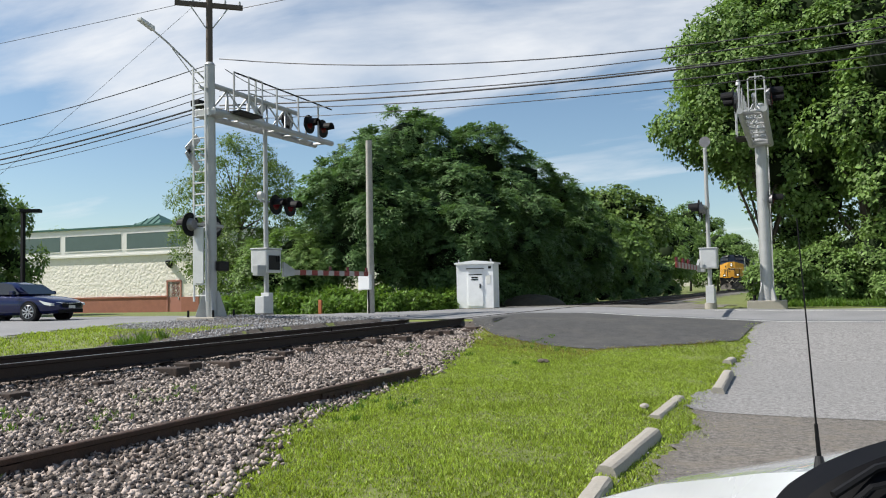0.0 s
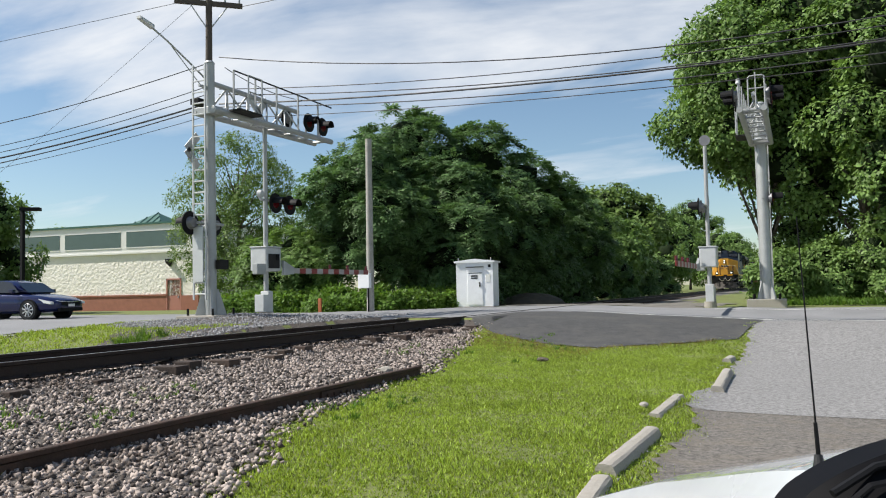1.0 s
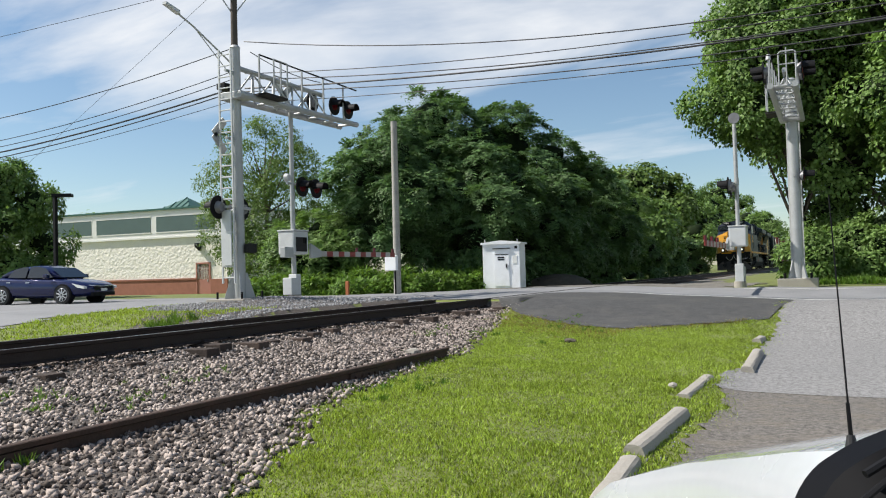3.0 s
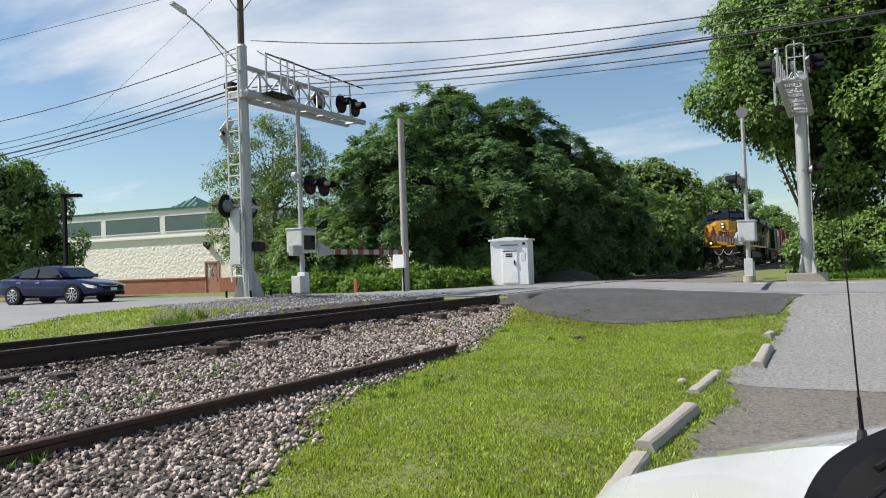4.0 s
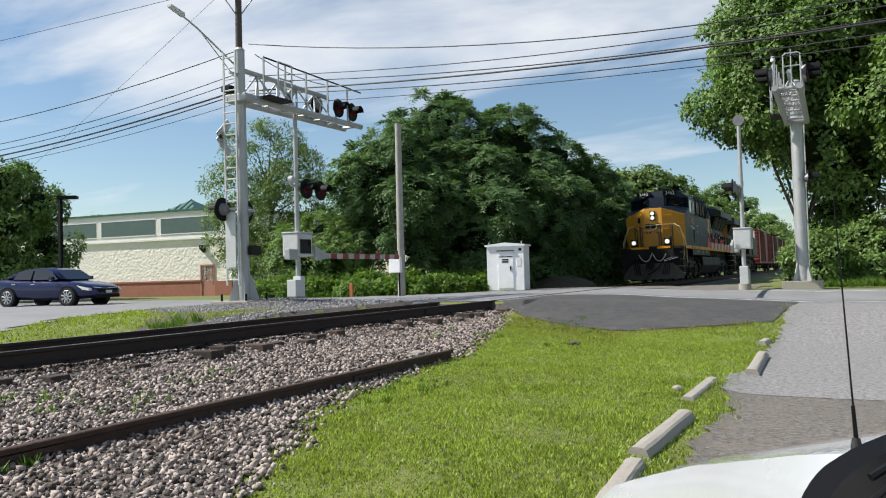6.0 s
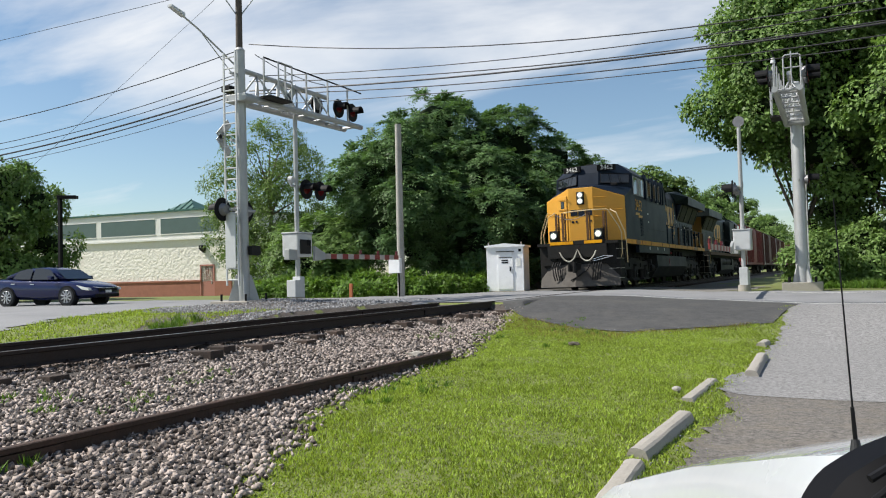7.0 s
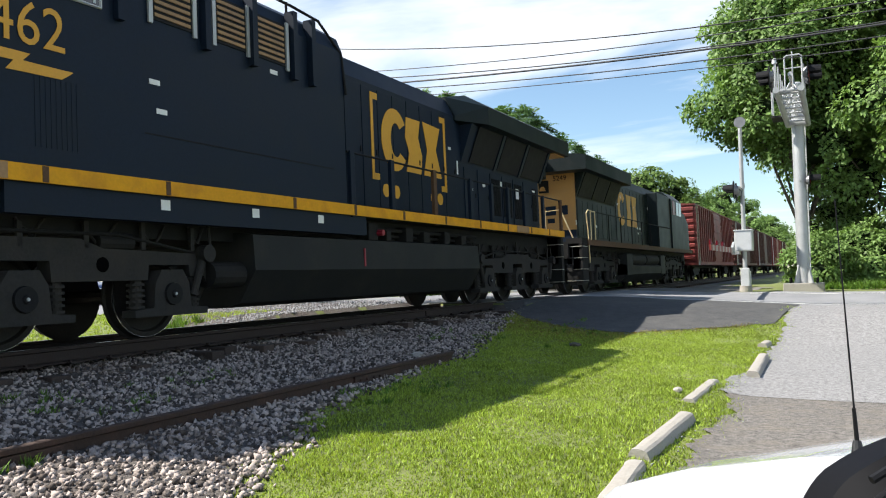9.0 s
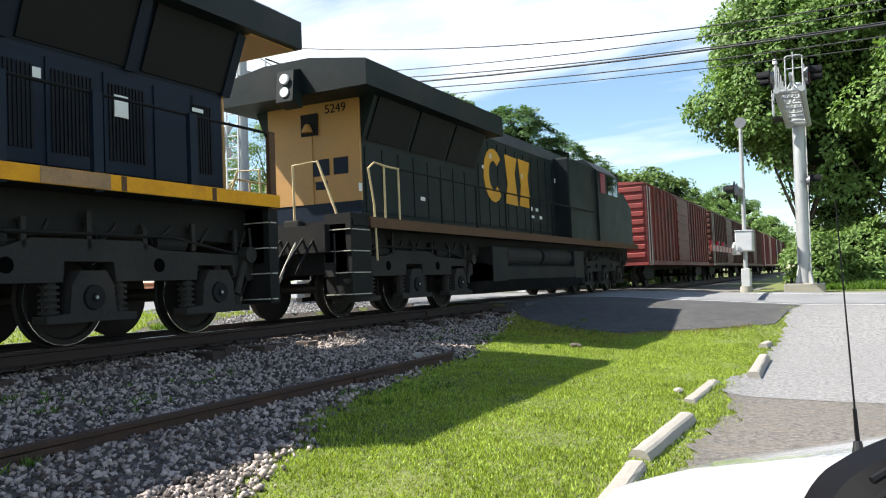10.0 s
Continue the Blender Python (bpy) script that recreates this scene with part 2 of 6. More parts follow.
def raw(name, verts, faces, mat, parent=None, smooth=False):
    me = bpy.data.meshes.new(name)
    me.from_pydata([tuple(v) for v in verts], [], faces)
    me.materials.append(mat)
    if smooth:
        me.polygons.foreach_set("use_smooth", [True] * len(me.polygons))
    ob = new(name, me)
    ob.parent = parent
    return ob


def quick(name, V, F, mat, parent=None):
    """Large meshes straight from arrays; F holds triangles or quads."""
    me = bpy.data.meshes.new(name)
    V, F = np.asarray(V, np.float32), np.asarray(F, np.int32)
    k = F.shape[1]
    me.vertices.add(len(V))
    me.vertices.foreach_set("co", V.ravel())
    me.loops.add(F.size)
    me.loops.foreach_set("vertex_index", F.ravel())
    me.polygons.add(len(F))
    me.polygons.foreach_set("loop_start", np.arange(0, F.size, k, dtype=np.int32))
    me.update(calc_edges=True)
    me.validate()
    me.materials.append(mat)
    ob = new(name, me)
    ob.parent = parent
    return ob


def grating(name, x0, x1, y0, y1, z, n, mat, parent):
    """A walkway of separate bars."""
    base = part(name, box(x0, x0 + .03, y0, y1, z - .03, z, bm=box(x1 - .03, x1, y0, y1, z - .03, z)), mat, parent, "open steel walkway")
    for k in range(n):
        y = y0 + (y1 - y0) * (k + .5) / n
        part("slat", box(x0, x1, y - .014, y + .014, z, z + .012), mat, base)


# ---- the lie of the land ----
TX = -8.46


def step(a, b, x):
    t = min(1.0, max(0.0, (x - a) / (b - a)))
    return t * t * (3 - 2 * t)


def along(x, pts):
    for (a, za), (b, zb) in zip(pts, pts[1:]):
        if x <= b:
            return za + (zb - za) * max(0.0, (x - a)) / (b - a)
    return pts[-1][1]


NEAR = ((-30, -0.10), (-12, -0.12), (-7, -0.2), (-4.5, -0.30), (-3.0, -0.40), (-1.4, -0.30), (-1.0, -0.23), (1.0, -0.23), (1.4, -0.315), (3.2, -0.43), (4.2, -0.50),
        (6.9, -0.64), (7.5, -0.73), (30, -0.75))
ROAD = ((-30, -0.10), (-6, -0.07), (-2.0, -0.012), (2.0, 0.0), (3.5, -0.06), (8.0, -0.30), (30, -0.34))
FAR = ((-30, -0.3), (-3.5, -0.30), (-1.5, -0.22), (1.5, -0.22), (3.5, -0.22), (30, -0.2))


def gz(x, y):
    u = x - TX
    a, b, c = along(u, NEAR), along(u, ROAD), along(u, FAR)
    if u > 4:
        b += 0.17 * step(22, 27, y) * step(4, 8, u)
    w = step(15.2, 20.0, y) if u > 1.6 else (step(17.9, 18.3, y) if u > -1.6 else step(9.5, 13.5, y))
    z = a + (b - a) * w
    z = z + (c - z) * step(32.0, 34.0, y)
    z += 0.20 * math.exp(-((x + 13.9) ** 2 / 4.5 + (y - 17.4) ** 2 / 5.0))
    z += 0.02 * noise.noise(Vector((x * 0.7, y * 0.7, 0))) * (abs(u) > 2.5)
    return z


def sheet(name, x0, x1, y0, y1, dx, dy, mat, inside=None, lift=0.0, parent=None, rag=0.0):
    """A sheet laid on the land; inside(x, y) cuts its outline."""
    nx, ny = max(1, round((x1 - x0) / dx)), max(1, round((y1 - y0) / dy))
    xs, ys = np.linspace(x0, x1, nx + 1), np.linspace(y0, y1, ny + 1)
    verts = [(x, y, gz(x, y) + lift) for y in ys for x in xs]
    faces = []
    for j in range(ny):
        for i in range(nx):
            cx, cy = (xs[i] + xs[i + 1]) / 2, (ys[j] + ys[j + 1]) / 2
            if rag:
                cx += rag * noise.noise(Vector((cx * 2.1, cy * 2.1, 3))); cy += rag * noise.noise(Vector((cx * 2.1, cy * 2.1, 9)))
            if inside is None or inside(cx, cy):
                a = j * (nx + 1) + i
                faces.append((a, a + 1, a + nx + 2, a + nx + 1))
    used = sorted({i for f in faces for i in f})
    re = {o: n for n, o in enumerate(used)}
    return raw(name, [verts[i] for i in used], [tuple(re[i] for i in f) for f in faces], mat, parent, smooth=True)


def patch(name, lo, hi, a0, a1, na, nb, mat, lift, across="x", wob=0.0, wob_scale=3.0):
    """A sheet on the land between two edge lines; across x: the edges are x for each y, across y: y for each x."""
    verts, faces = [], []
    for j in range(na + 1):
        a = a0 + (a1 - a0) * j / na
        l, h = lo(a), hi(a)
        l += wob * (noise.noise(Vector((a * wob_scale, 1.7, l))) + 0.6 * noise.noise(Vector((a * wob_scale * 3.1, 4.7, l))))
        for i in range(nb + 1):
            k = (i / nb) ** 1.5
            b = l + (h - l) * k
            x, y = (b, a) if across == "x" else (a, b)
            verts.append((x, y, gz(x, y) + lift))
    for j in range(na):
        for i in range(nb):
            q = j * (nb + 1) + i
            faces.append((q, q + 1, q + nb + 2, q + nb + 1))
    return raw(name, verts, faces, mat, None, smooth=True)


# ---- ground ----
def lines(*spans):
    out = []
    for a, b, d in spans:
        out += list(np.arange(a, b, d))
    return out + [spans[-1][1]]


def build_ground():
    xs = lines((-2500, -300, 400), (-300, -60, 40), (-60, -24, 4), (-24, -12, 0.8), (-12, 0.6, 0.25), (0.6, 8, 0.8), (8, 60, 6), (60, 300, 40), (300, 2500, 400))
    ys = lines((-600, -60, 100), (-60, -6, 6), (-6, 1, 1), (1, 24, 0.25), (24, 40, 0.5), (40, 80, 4), (80, 300, 20), (300, 4000, 400))
    nx = len(xs)
    verts = [(x, y, gz(x, y) - 0.012) for y in ys for x in xs]
    faces = [(j * nx + i, j * nx + i + 1, (j + 1) * nx + i + 1, (j + 1) * nx + i) for j in range(len(ys) - 1) for i in range(nx - 1)]
    g = raw("ground", verts, faces, M["grass_soil"], smooth=True)
    return tagged(g, "green mown grass and soil ground sheet", "ground", kind="structure")


build_ground()

APRON_EDGE = ((-7.4, 18.2), (-6.9, 17.5), (-6.24, 16.5), (-4.8, 15.7), (-3.75, 15.6), (-2.63, 16.5), (-1.9, 17.1), (-1.24, 17.6), (-1.05, 19.5), (-0.9, 22.3))
FAR_EDGE = ((-60, 24.3), (-17, 24.8), (-13, 28.3), (-10, 29.3), (-4, 28.2), (40, 26.8))


def in_road(x, y):
    if y > along(x, FAR_EDGE):
        return False
    u = x - TX
    if u < -1.2:
        return y > 17.7 or (x < -15.2 - (y - 10.5) * 0.36 and y > 3)
    if u < 1.2:
        return 18.3 < y
    return y > 22.0


def lot_edge(y):
    return along(y, ((0, -0.9), (5, -1.0), (6.6, -1.12), (7.4, -1.02), (8.6, -1.04), (9.4, -1.2), (10.4, -1.32), (11.2, -1.15), (15.4, -1.08), (22, -1.0)))


def bed_edge(y):
    """How far the ballast reaches from the track's middle towards the lawn."""
    edge = along(y, ((-12, 4.8), (2.5, 5.6), (3.6, 5.45), (4.5, 5.1), (5.7, 4.45), (6.7, 4.15), (8.3, 3.98), (10.6, 3.65), (14.2, 2.6), (17.1, 1.75), (19, 1.5)))
    return edge + 0.16 * noise.noise(Vector((y * 1.3, 0, 5))) + 0.1 * noise.noise(Vector((y * 3.7, 2, 5)))


tagged(sheet("road", -60, 40, 3, 32, 0.5, 0.25, M["road"], in_road, 0.004), "grey asphalt road over the level crossing", "road", kind="structure")
tagged(patch("road_apron", lambda x: along(x, APRON_EDGE), lambda x: 22.06, TX + 1.05, -0.9, 220, 40, M["apron"], 0.010, "y", 0.12, 1.6), "dark patched asphalt apron beside the crossing", "asphalt", kind="structure")
tagged(patch("pavement", lot_edge, lambda y: 16.0, 9.35, 22.0, 260, 46, M["lot_new"], 0.008, "x", 0.09), "pale grey asphalt parking lot", "pavement", kind="structure")
tagged(patch("pavement_old", lot_edge, lambda y: 16.0, -8, 9.37, 300, 46, M["lot_old"], 0.004, "x", 0.14, 2.2), "older brownish asphalt of the parking lot", "pavement", kind="structure")
tagged(patch("ballast", lambda y: TX - 3.4 - 2.8 * step(10, 15, y), lambda y: TX + bed_edge(y) - 0.25, -12, 18.3, 120, 30, M["ballast_bed"], 0.003),
       "dusty bed under the track ballast", "ballast", kind="structure")
tagged(sheet("ballast_far", TX - 2.8, TX + 6.2, 28.0, 170, 0.4, 1.0, M["far_ballast"], lambda x, y: y > along(x, FAR_EDGE) and x < TX + 5.6 + 0.5 * math.sin(y) - 3.2 * step(36, 48, y), 0.003), "ballast bed of the track beyond the road", "ballast", kind="structure")


def stripe(y0, y1, x0, x1, name="road_line"):
    return tagged(sheet(name, x0, x1, y0, y1, 0.5, 0.12, M["line"], None, 0.016), "worn white painted road edge line", "road line", kind="structure")


stripe(22.25, 22.37, -5.6, 30)
stripe(26.2, 26.32, -2.5, 30)

# ---- track ----
CANT = -1.07


def track_at(y, x=0.0, z=0.0):
    return pose(TX, 0, 0, 0, CANT, 0) @ pose(x, y, z)


RAIL = ((-0.07, -0.185), (0.07, -0.185), (0.07, -0.170), (0.012, -0.150), (0.009, -0.05), (0.035, -0.038), (0.036, -0.006), (0.028, 0.0),
        (-0.028, 0.0), (-0.036, -0.006), (-0.035, -0.038), (-0.009, -0.05), (-0.012, -0.150), (-0.07, -0.170))


def rail(x, y0, y1, label, m, plates):
    """A running rail on its tie plates, spiked down."""
    r = thing("rail", m, label, "rail", "running rails")
    bar = part("rail_bar", prism([(x + a, z) for a, z in RAIL], y0, y1), [M["rail_web"], M["rail_head"]], r)
    for f in bar.data.polygons:
        if f.center.z > -0.002 and f.normal.z > 0.5:
            f.material_index = 1
    for y in plates:
        part("tie_plate", box(x - .16, x + .16, y - .09, y + .09, -.188, -.172), M["rail_web"], r)
        for s in (-1, 1):
            part("spike", box(x + s * .085 - .02, x + s * .085 + .02, y - s * .05 - .015, y - s * .05 + .015, -.18, -.150), M["rail_web"], r)
    for y in (4.2, 15.0):
        for s in (-1, 1):
            part("joint_bar", box(x + s * .012, x + s * .035, y - .4, y + .4, -.150, -.048), M["rail_web"], r, "bolted rail joint bar")
    return r


for x in (-0.7525, 0.7525):
    rail(x, -40, 190, "rusty steel running rail with polished head", track_at(0), [-3 + .535 * i for i in range(6, 40)] if x > 0 else ())


def side_rail():
    r = thing("siding_rail", pose(-4.755, 0, -0.335), "rusty abandoned siding rail half sunk in gravel", "rail")
    part("rail_bar", prism([(a * 1.05, z) for a, z in RAIL], -30, 9.75), M["rust"], r)
    for y in (3.4, 7.6):
        b = part("joint_bar", box(.012, .036, y - .3, y + .3, -.145, -.05), M["rust"], r, "rusty bolted joint bar")
        for k in (-.2, -.07, .07, .2):
            part("bolt", rod((.036, y + k, -.095), (.06, y + k, -.095), .016, .016, 8), M["rust"], b)


side_rail()


def ties():
    bm = box(-1.3, 1.3, -0.115, 0.115, -0.36, -0.178, 0.012)
    first = part("sleeper", bm, M["tie"], None)
    first.matrix_world = track_at(-3)
    tagged(first, "weathered dark timber railway sleeper in ballast", "sleeper", "sleepers under the track")
    rnd = random.Random(4)
    for i in range(1, 40):
        y = -3 + i * 0.535
        if y > 18.0:
            break
        copy_thing(first, track_at(y + rnd.uniform(-.06, .06), rnd.uniform(-.14, .10)) @ pose(0, 0, rnd.uniform(-0.11, -0.02), 0, 0, rnd.uniform(-1.5, 1.5)))
    for i in range(60):
        copy_thing(first, track_at(33.5 + i * 0.7))


ties()


def stones(name, count, region, size, mat, seed, label, keep=None):
    """Crushed stone, each piece a small uneven lump."""
    rng = np.random.default_rng(seed)
    base = np.array([(1, 0, 0), (-1, 0, 0), (0, 1, 0), (0, -1, 0), (0, 0, 1), (0, 0, -1)], float)
    face = np.array([(0, 2, 4), (2, 1, 4), (1, 3, 4), (3, 0, 4), (2, 0, 5), (1, 2, 5), (3, 1, 5), (0, 3, 5)])
    x0, x1, y0, y1 = region
    V, F, n = [], [], 0
    for _ in range(count):
        y = y0 + (y1 - y0) * rng.random() ** 1.25
        x = rng.uniform(x0, x1)
        if keep and not keep(x, y, rng):
            continue
        s = size * rng.uniform(0.55, 1.35)
        q = rng.normal(size=(3, 3)); q, _r = np.linalg.qr(q)
        pts = (base * rng.uniform(0.6, 1.15, (6, 1)) * s * np.array([1, rng.uniform(.6, 1), rng.uniform(.5, .9)])) @ q
        V.append(pts + (x, y, gz(x, y) + s * rng.uniform(-0.15, 0.55)))
        F.append(face + n)
        n += 6
    return tagged(quick(name, np.concatenate(V), np.concatenate(F), mat), label, "ballast stones", kind="stuff")


def on_bed(x, y, rng):
    u = x - TX
    return u < bed_edge(y) - 0.1 + 0.12 * max(-1.5, min(1.3, rng.normal())) and not (y > 17.6 + 0.6 * rng.random())


stones("ballast_stones", 64000, (TX - 0.6, TX + 5.4, 0.8, 18.3), 0.031, M["stone"], 3, "loose grey and brown crushed stone ballast beside the rails", on_bed)
stones("gravel", 15000, (-17.2, -10.2, 11, 20.6), 0.03, M["fine_stone"], 5, "pale grey crushed gravel heaped round the signal mast",
       lambda x, y, r: (x + 13.4) ** 2 / 10 + (y - 17.2) ** 2 / 10 < 1 + 0.3 * r.random() or x > -11.5 + 0.8 * r.random())


def blades(name, count, region, height, width, mat, seed, label, keep=None, category="grass", per=3):
    rng = np.random.default_rng(seed)
    x0, x1, y0, y1 = region
    V = []
    for _ in range(count):
        y = y0 + (y1 - y0) * rng.random() ** 1.3
        x = rng.uniform(x0, x1)
        if keep and not keep(x, y, rng):
            continue
        z = gz(x, y) - 0.015
        patchy = 0.95 + 0.75 * noise.noise(Vector((x * 1.4, y * 1.4, 21)))
        for _k in range(per):
            a, h = rng.uniform(0, 6.283), height * rng.uniform(0.5, 1.3) * patchy
            px, py = x + rng.normal(0, 0.02), y + rng.normal(0, 0.02)
            dx, dy, w = math.cos(a), math.sin(a), width * rng.uniform(.7, 1.4)
            l = h * rng.uniform(0.2, 0.9)
            b = rng.uniform(0, 6.283)
            V.append(((px - dx * w, py - dy * w, z), (px + dx * w, py + dy * w, z), (px + math.cos(b) * l, py + math.sin(b) * l, z + h)))
    V = np.array(V).reshape(-1, 3)
    return tagged(quick(name, V, np.arange(len(V)).reshape(-1, 3), mat), label, category, kind="stuff")


def on_lawn(x, y, rng):
    u = x - TX
    left = bed_edge(y) - 0.25
    if y > along(x, APRON_EDGE) + 0.15 * rng.normal() or u < left - 0.1 + 0.45 * rng.random() ** 2 + 0.35 * noise.noise(Vector((x * 2.3, y * 2.3, 7))):
        return False
    return x < lot_edge(y) + 0.1 * rng.normal()


blades("lawn", 150000, (-6.9, -0.6, 2.2, 18.6), 0.030, 0.0052, M["grass"], 8, "short green lawn grass in sunlight", on_lawn)
blades("verge_grass", 14000, (-17.5, -11.3, 3, 17.6), 0.06, 0.010, M["grass"], 9, "taller grass on the verge behind the track",
       lambda x, y, r: not in_road(x, y) and (x + 13.4) ** 2 / 10.5 + (y - 17.2) ** 2 / 10.5 > 1)
blades("dry_grass", 16000, (-7.2, -1.6, 11, 18.4), 0.045, 0.007, M["dry"], 11, "dry brownish grass near the asphalt edge",
       lambda x, y, r: along(x, APRON_EDGE) - (2.6 if x < -3.6 else 0.6) * r.random() ** 1.2 < y < along(x, APRON_EDGE) + 0.12 and x - TX > bed_edge(y) - 0.3)
stones("edge_gravel", 5200, (-7.3, -1.0, 13, 18.6), 0.014, M["fine_stone"], 12, "loose grit scattered along the asphalt edge",
       lambda x, y, r: abs(y - along(x, APRON_EDGE)) < 0.5 * r.random() ** 2 + 0.02)
stones("lot_grit", 900, (-1.5, -0.5, 4.0, 21), 0.012, M["fine_stone"], 13, "loose grit along the parking lot edge",
       lambda x, y, r: abs(x - lot_edge(y)) < 0.35 * r.random())
blades("edge_weeds", 2600, (-1.7, -0.3, 3.2, 21), 0.055, 0.006, M["grass"], 14, "grass creeping over the lot edge",
       lambda x, y, r: -0.2 < x - lot_edge(y) < 0.28 * r.random() * (0.6 + noise.noise(Vector((y * 1.1, 0, 0)))))


# ---- trees ----
def bough_tips(rng, lumps, boughs, reach, tips):
    """Shoot tips spread over the upper skin of boughs that stand out from overlapping lumps; returns places and outward ways."""
    L = np.array(lumps, float)
    area = (L[:, 3] * L[:, 4] + L[:, 3] * L[:, 5] + L[:, 4] * L[:, 5])
    pick = rng.choice(len(L), boughs * 3, p=area / area.sum())
    d = rng.normal(size=(boughs * 3, 3)); d /= np.linalg.norm(d, axis=1)[:, None]
    c = L[pick, :3] + d * L[pick, 3:6] * rng.uniform(0.72, 1.0, (boughs * 3, 1))
    buried = np.zeros(len(c), bool)
    for i in range(len(L)):
        q = (c - L[i, :3]) / (L[i, 3:6] * 0.8)
        buried |= ((q * q).sum(1) < 1) & (pick != i)
    c, d = c[~buried][:boughs], d[~buried][:boughs]
    n = len(c)
    R = reach * rng.uniform(0.65, 1.35, n)
    cc, dd, rr = np.repeat(c, tips, 0), np.repeat(d, tips, 0), np.repeat(R, tips)
    e = rng.normal(size=(n * tips, 3)) + dd * 0.9
    e[:, 2] += 0.55
    e /= np.linalg.norm(e, axis=1)[:, None]
    p = cc + e * (rr * rng.uniform(0.6, 1.0, n * tips))[:, None] * np.array([1, 1, 0.62])
    p[:, 2] -= 0.22 * ((p - cc)[:, :2] ** 2).sum(1) / np.maximum(rr, 0.1)
    w = e * 0.8 + dd * 0.5
    w[:, 2] += 0.35
    return p, w / np.linalg.norm(w, axis=1)[:, None]


def kites(p, ax, sd, s, slim):
    """Flat leaf blades from their foot, their way and their width."""
    V = np.stack([p, p + ax * s * 0.42 + sd * s * slim, p + ax * s, p + ax * s * 0.42 - sd * s * slim], 1)
    return V.reshape(-1, 3), np.arange(len(p) * 4).reshape(-1, 4)


def unit_rows(v):
    return v / (np.linalg.norm(v, axis=1)[:, None] + 1e-9)


def feather_leaves(rng, p, w, fronds, pairs, length, leaflet):
    """Rosettes of long feathered leaves: each frond arches out from its tip and bears pairs of leaflets."""
    n = len(p) * fronds
    pp, ww = np.repeat(p, fronds, 0), np.repeat(w, fronds, 0)
    f = rng.normal(size=(n, 3))
    f = unit_rows(f - ww * (f * ww).sum(1)[:, None] + ww * rng.uniform(0.2, 0.9, (n, 1)))
    Lf = length * rng.uniform(0.6, 1.25, n)
    side = unit_rows(np.cross(f, np.array([0, 0, 1.0]) + ww * 0.6))
    k = np.tile(np.repeat((np.arange(pairs) + 1.0) / pairs, 2), n)
    sg = np.tile(np.array([1.0, -1.0]), n * pairs)
    F, S, G, LL = (np.repeat(a, pairs * 2, 0) for a in (f, side, pp, Lf))
    q = G + F * (LL * k)[:, None]
    q[:, 2] -= 0.42 * LL * k * k
    t = F.copy()
    t[:, 2] -= 0.84 * k
    t = unit_rows(t)
    ax = S * sg[:, None] + t * 0.45 + rng.normal(0, 0.14, (len(q), 3))
    ax[:, 2] -= 0.25
    ax = unit_rows(ax)
    s = (leaflet * (1.15 - 0.9 * np.abs(k - 0.45)) * rng.uniform(0.8, 1.2, len(q)))[:, None]
    return kites(q, ax, t, s, 0.20)


def broad_leaves(rng, p, w, count, spread, size, slim, droop):
    """Clusters of broad leaves lying like shingles round each tip."""
    n = len(p) * count
    pp, ww = np.repeat(p, count, 0), np.repeat(w, count, 0)
    q = rng.normal(size=(n, 3))
    q = unit_rows(q - ww * (q * ww).sum(1)[:, None] * 0.75)
    r = spread * rng.uniform(0.1, 1.0, n) ** 0.7
    c = pp + q * r[:, None]
    c[:, 2] -= droop * r * r / spread
    ax = q + rng.normal(0, 0.35, (n, 3))
    ax[:, 2] -= droop * 0.8
    ax = unit_rows(ax)
    sd = unit_rows(np.cross(ax, ww + np.array([0, 0, 0.7]) + rng.normal(0, 0.35, (n, 3))))
    return kites(c, ax, sd, size * rng.uniform(0.6, 1.4, (n, 1)), slim)


def leaf_cloud(rng, lumps, clusters, leaves, spread, size, slim=0.27, droop=0.45):
    """Low herbage: leaves in uneven sprays all over the lumps."""
    p, w = bough_tips(rng, lumps, max(1, clusters // 4), spread * 1.2, 4)
    return broad_leaves(rng, p, w, leaves, spread, size, slim, droop)


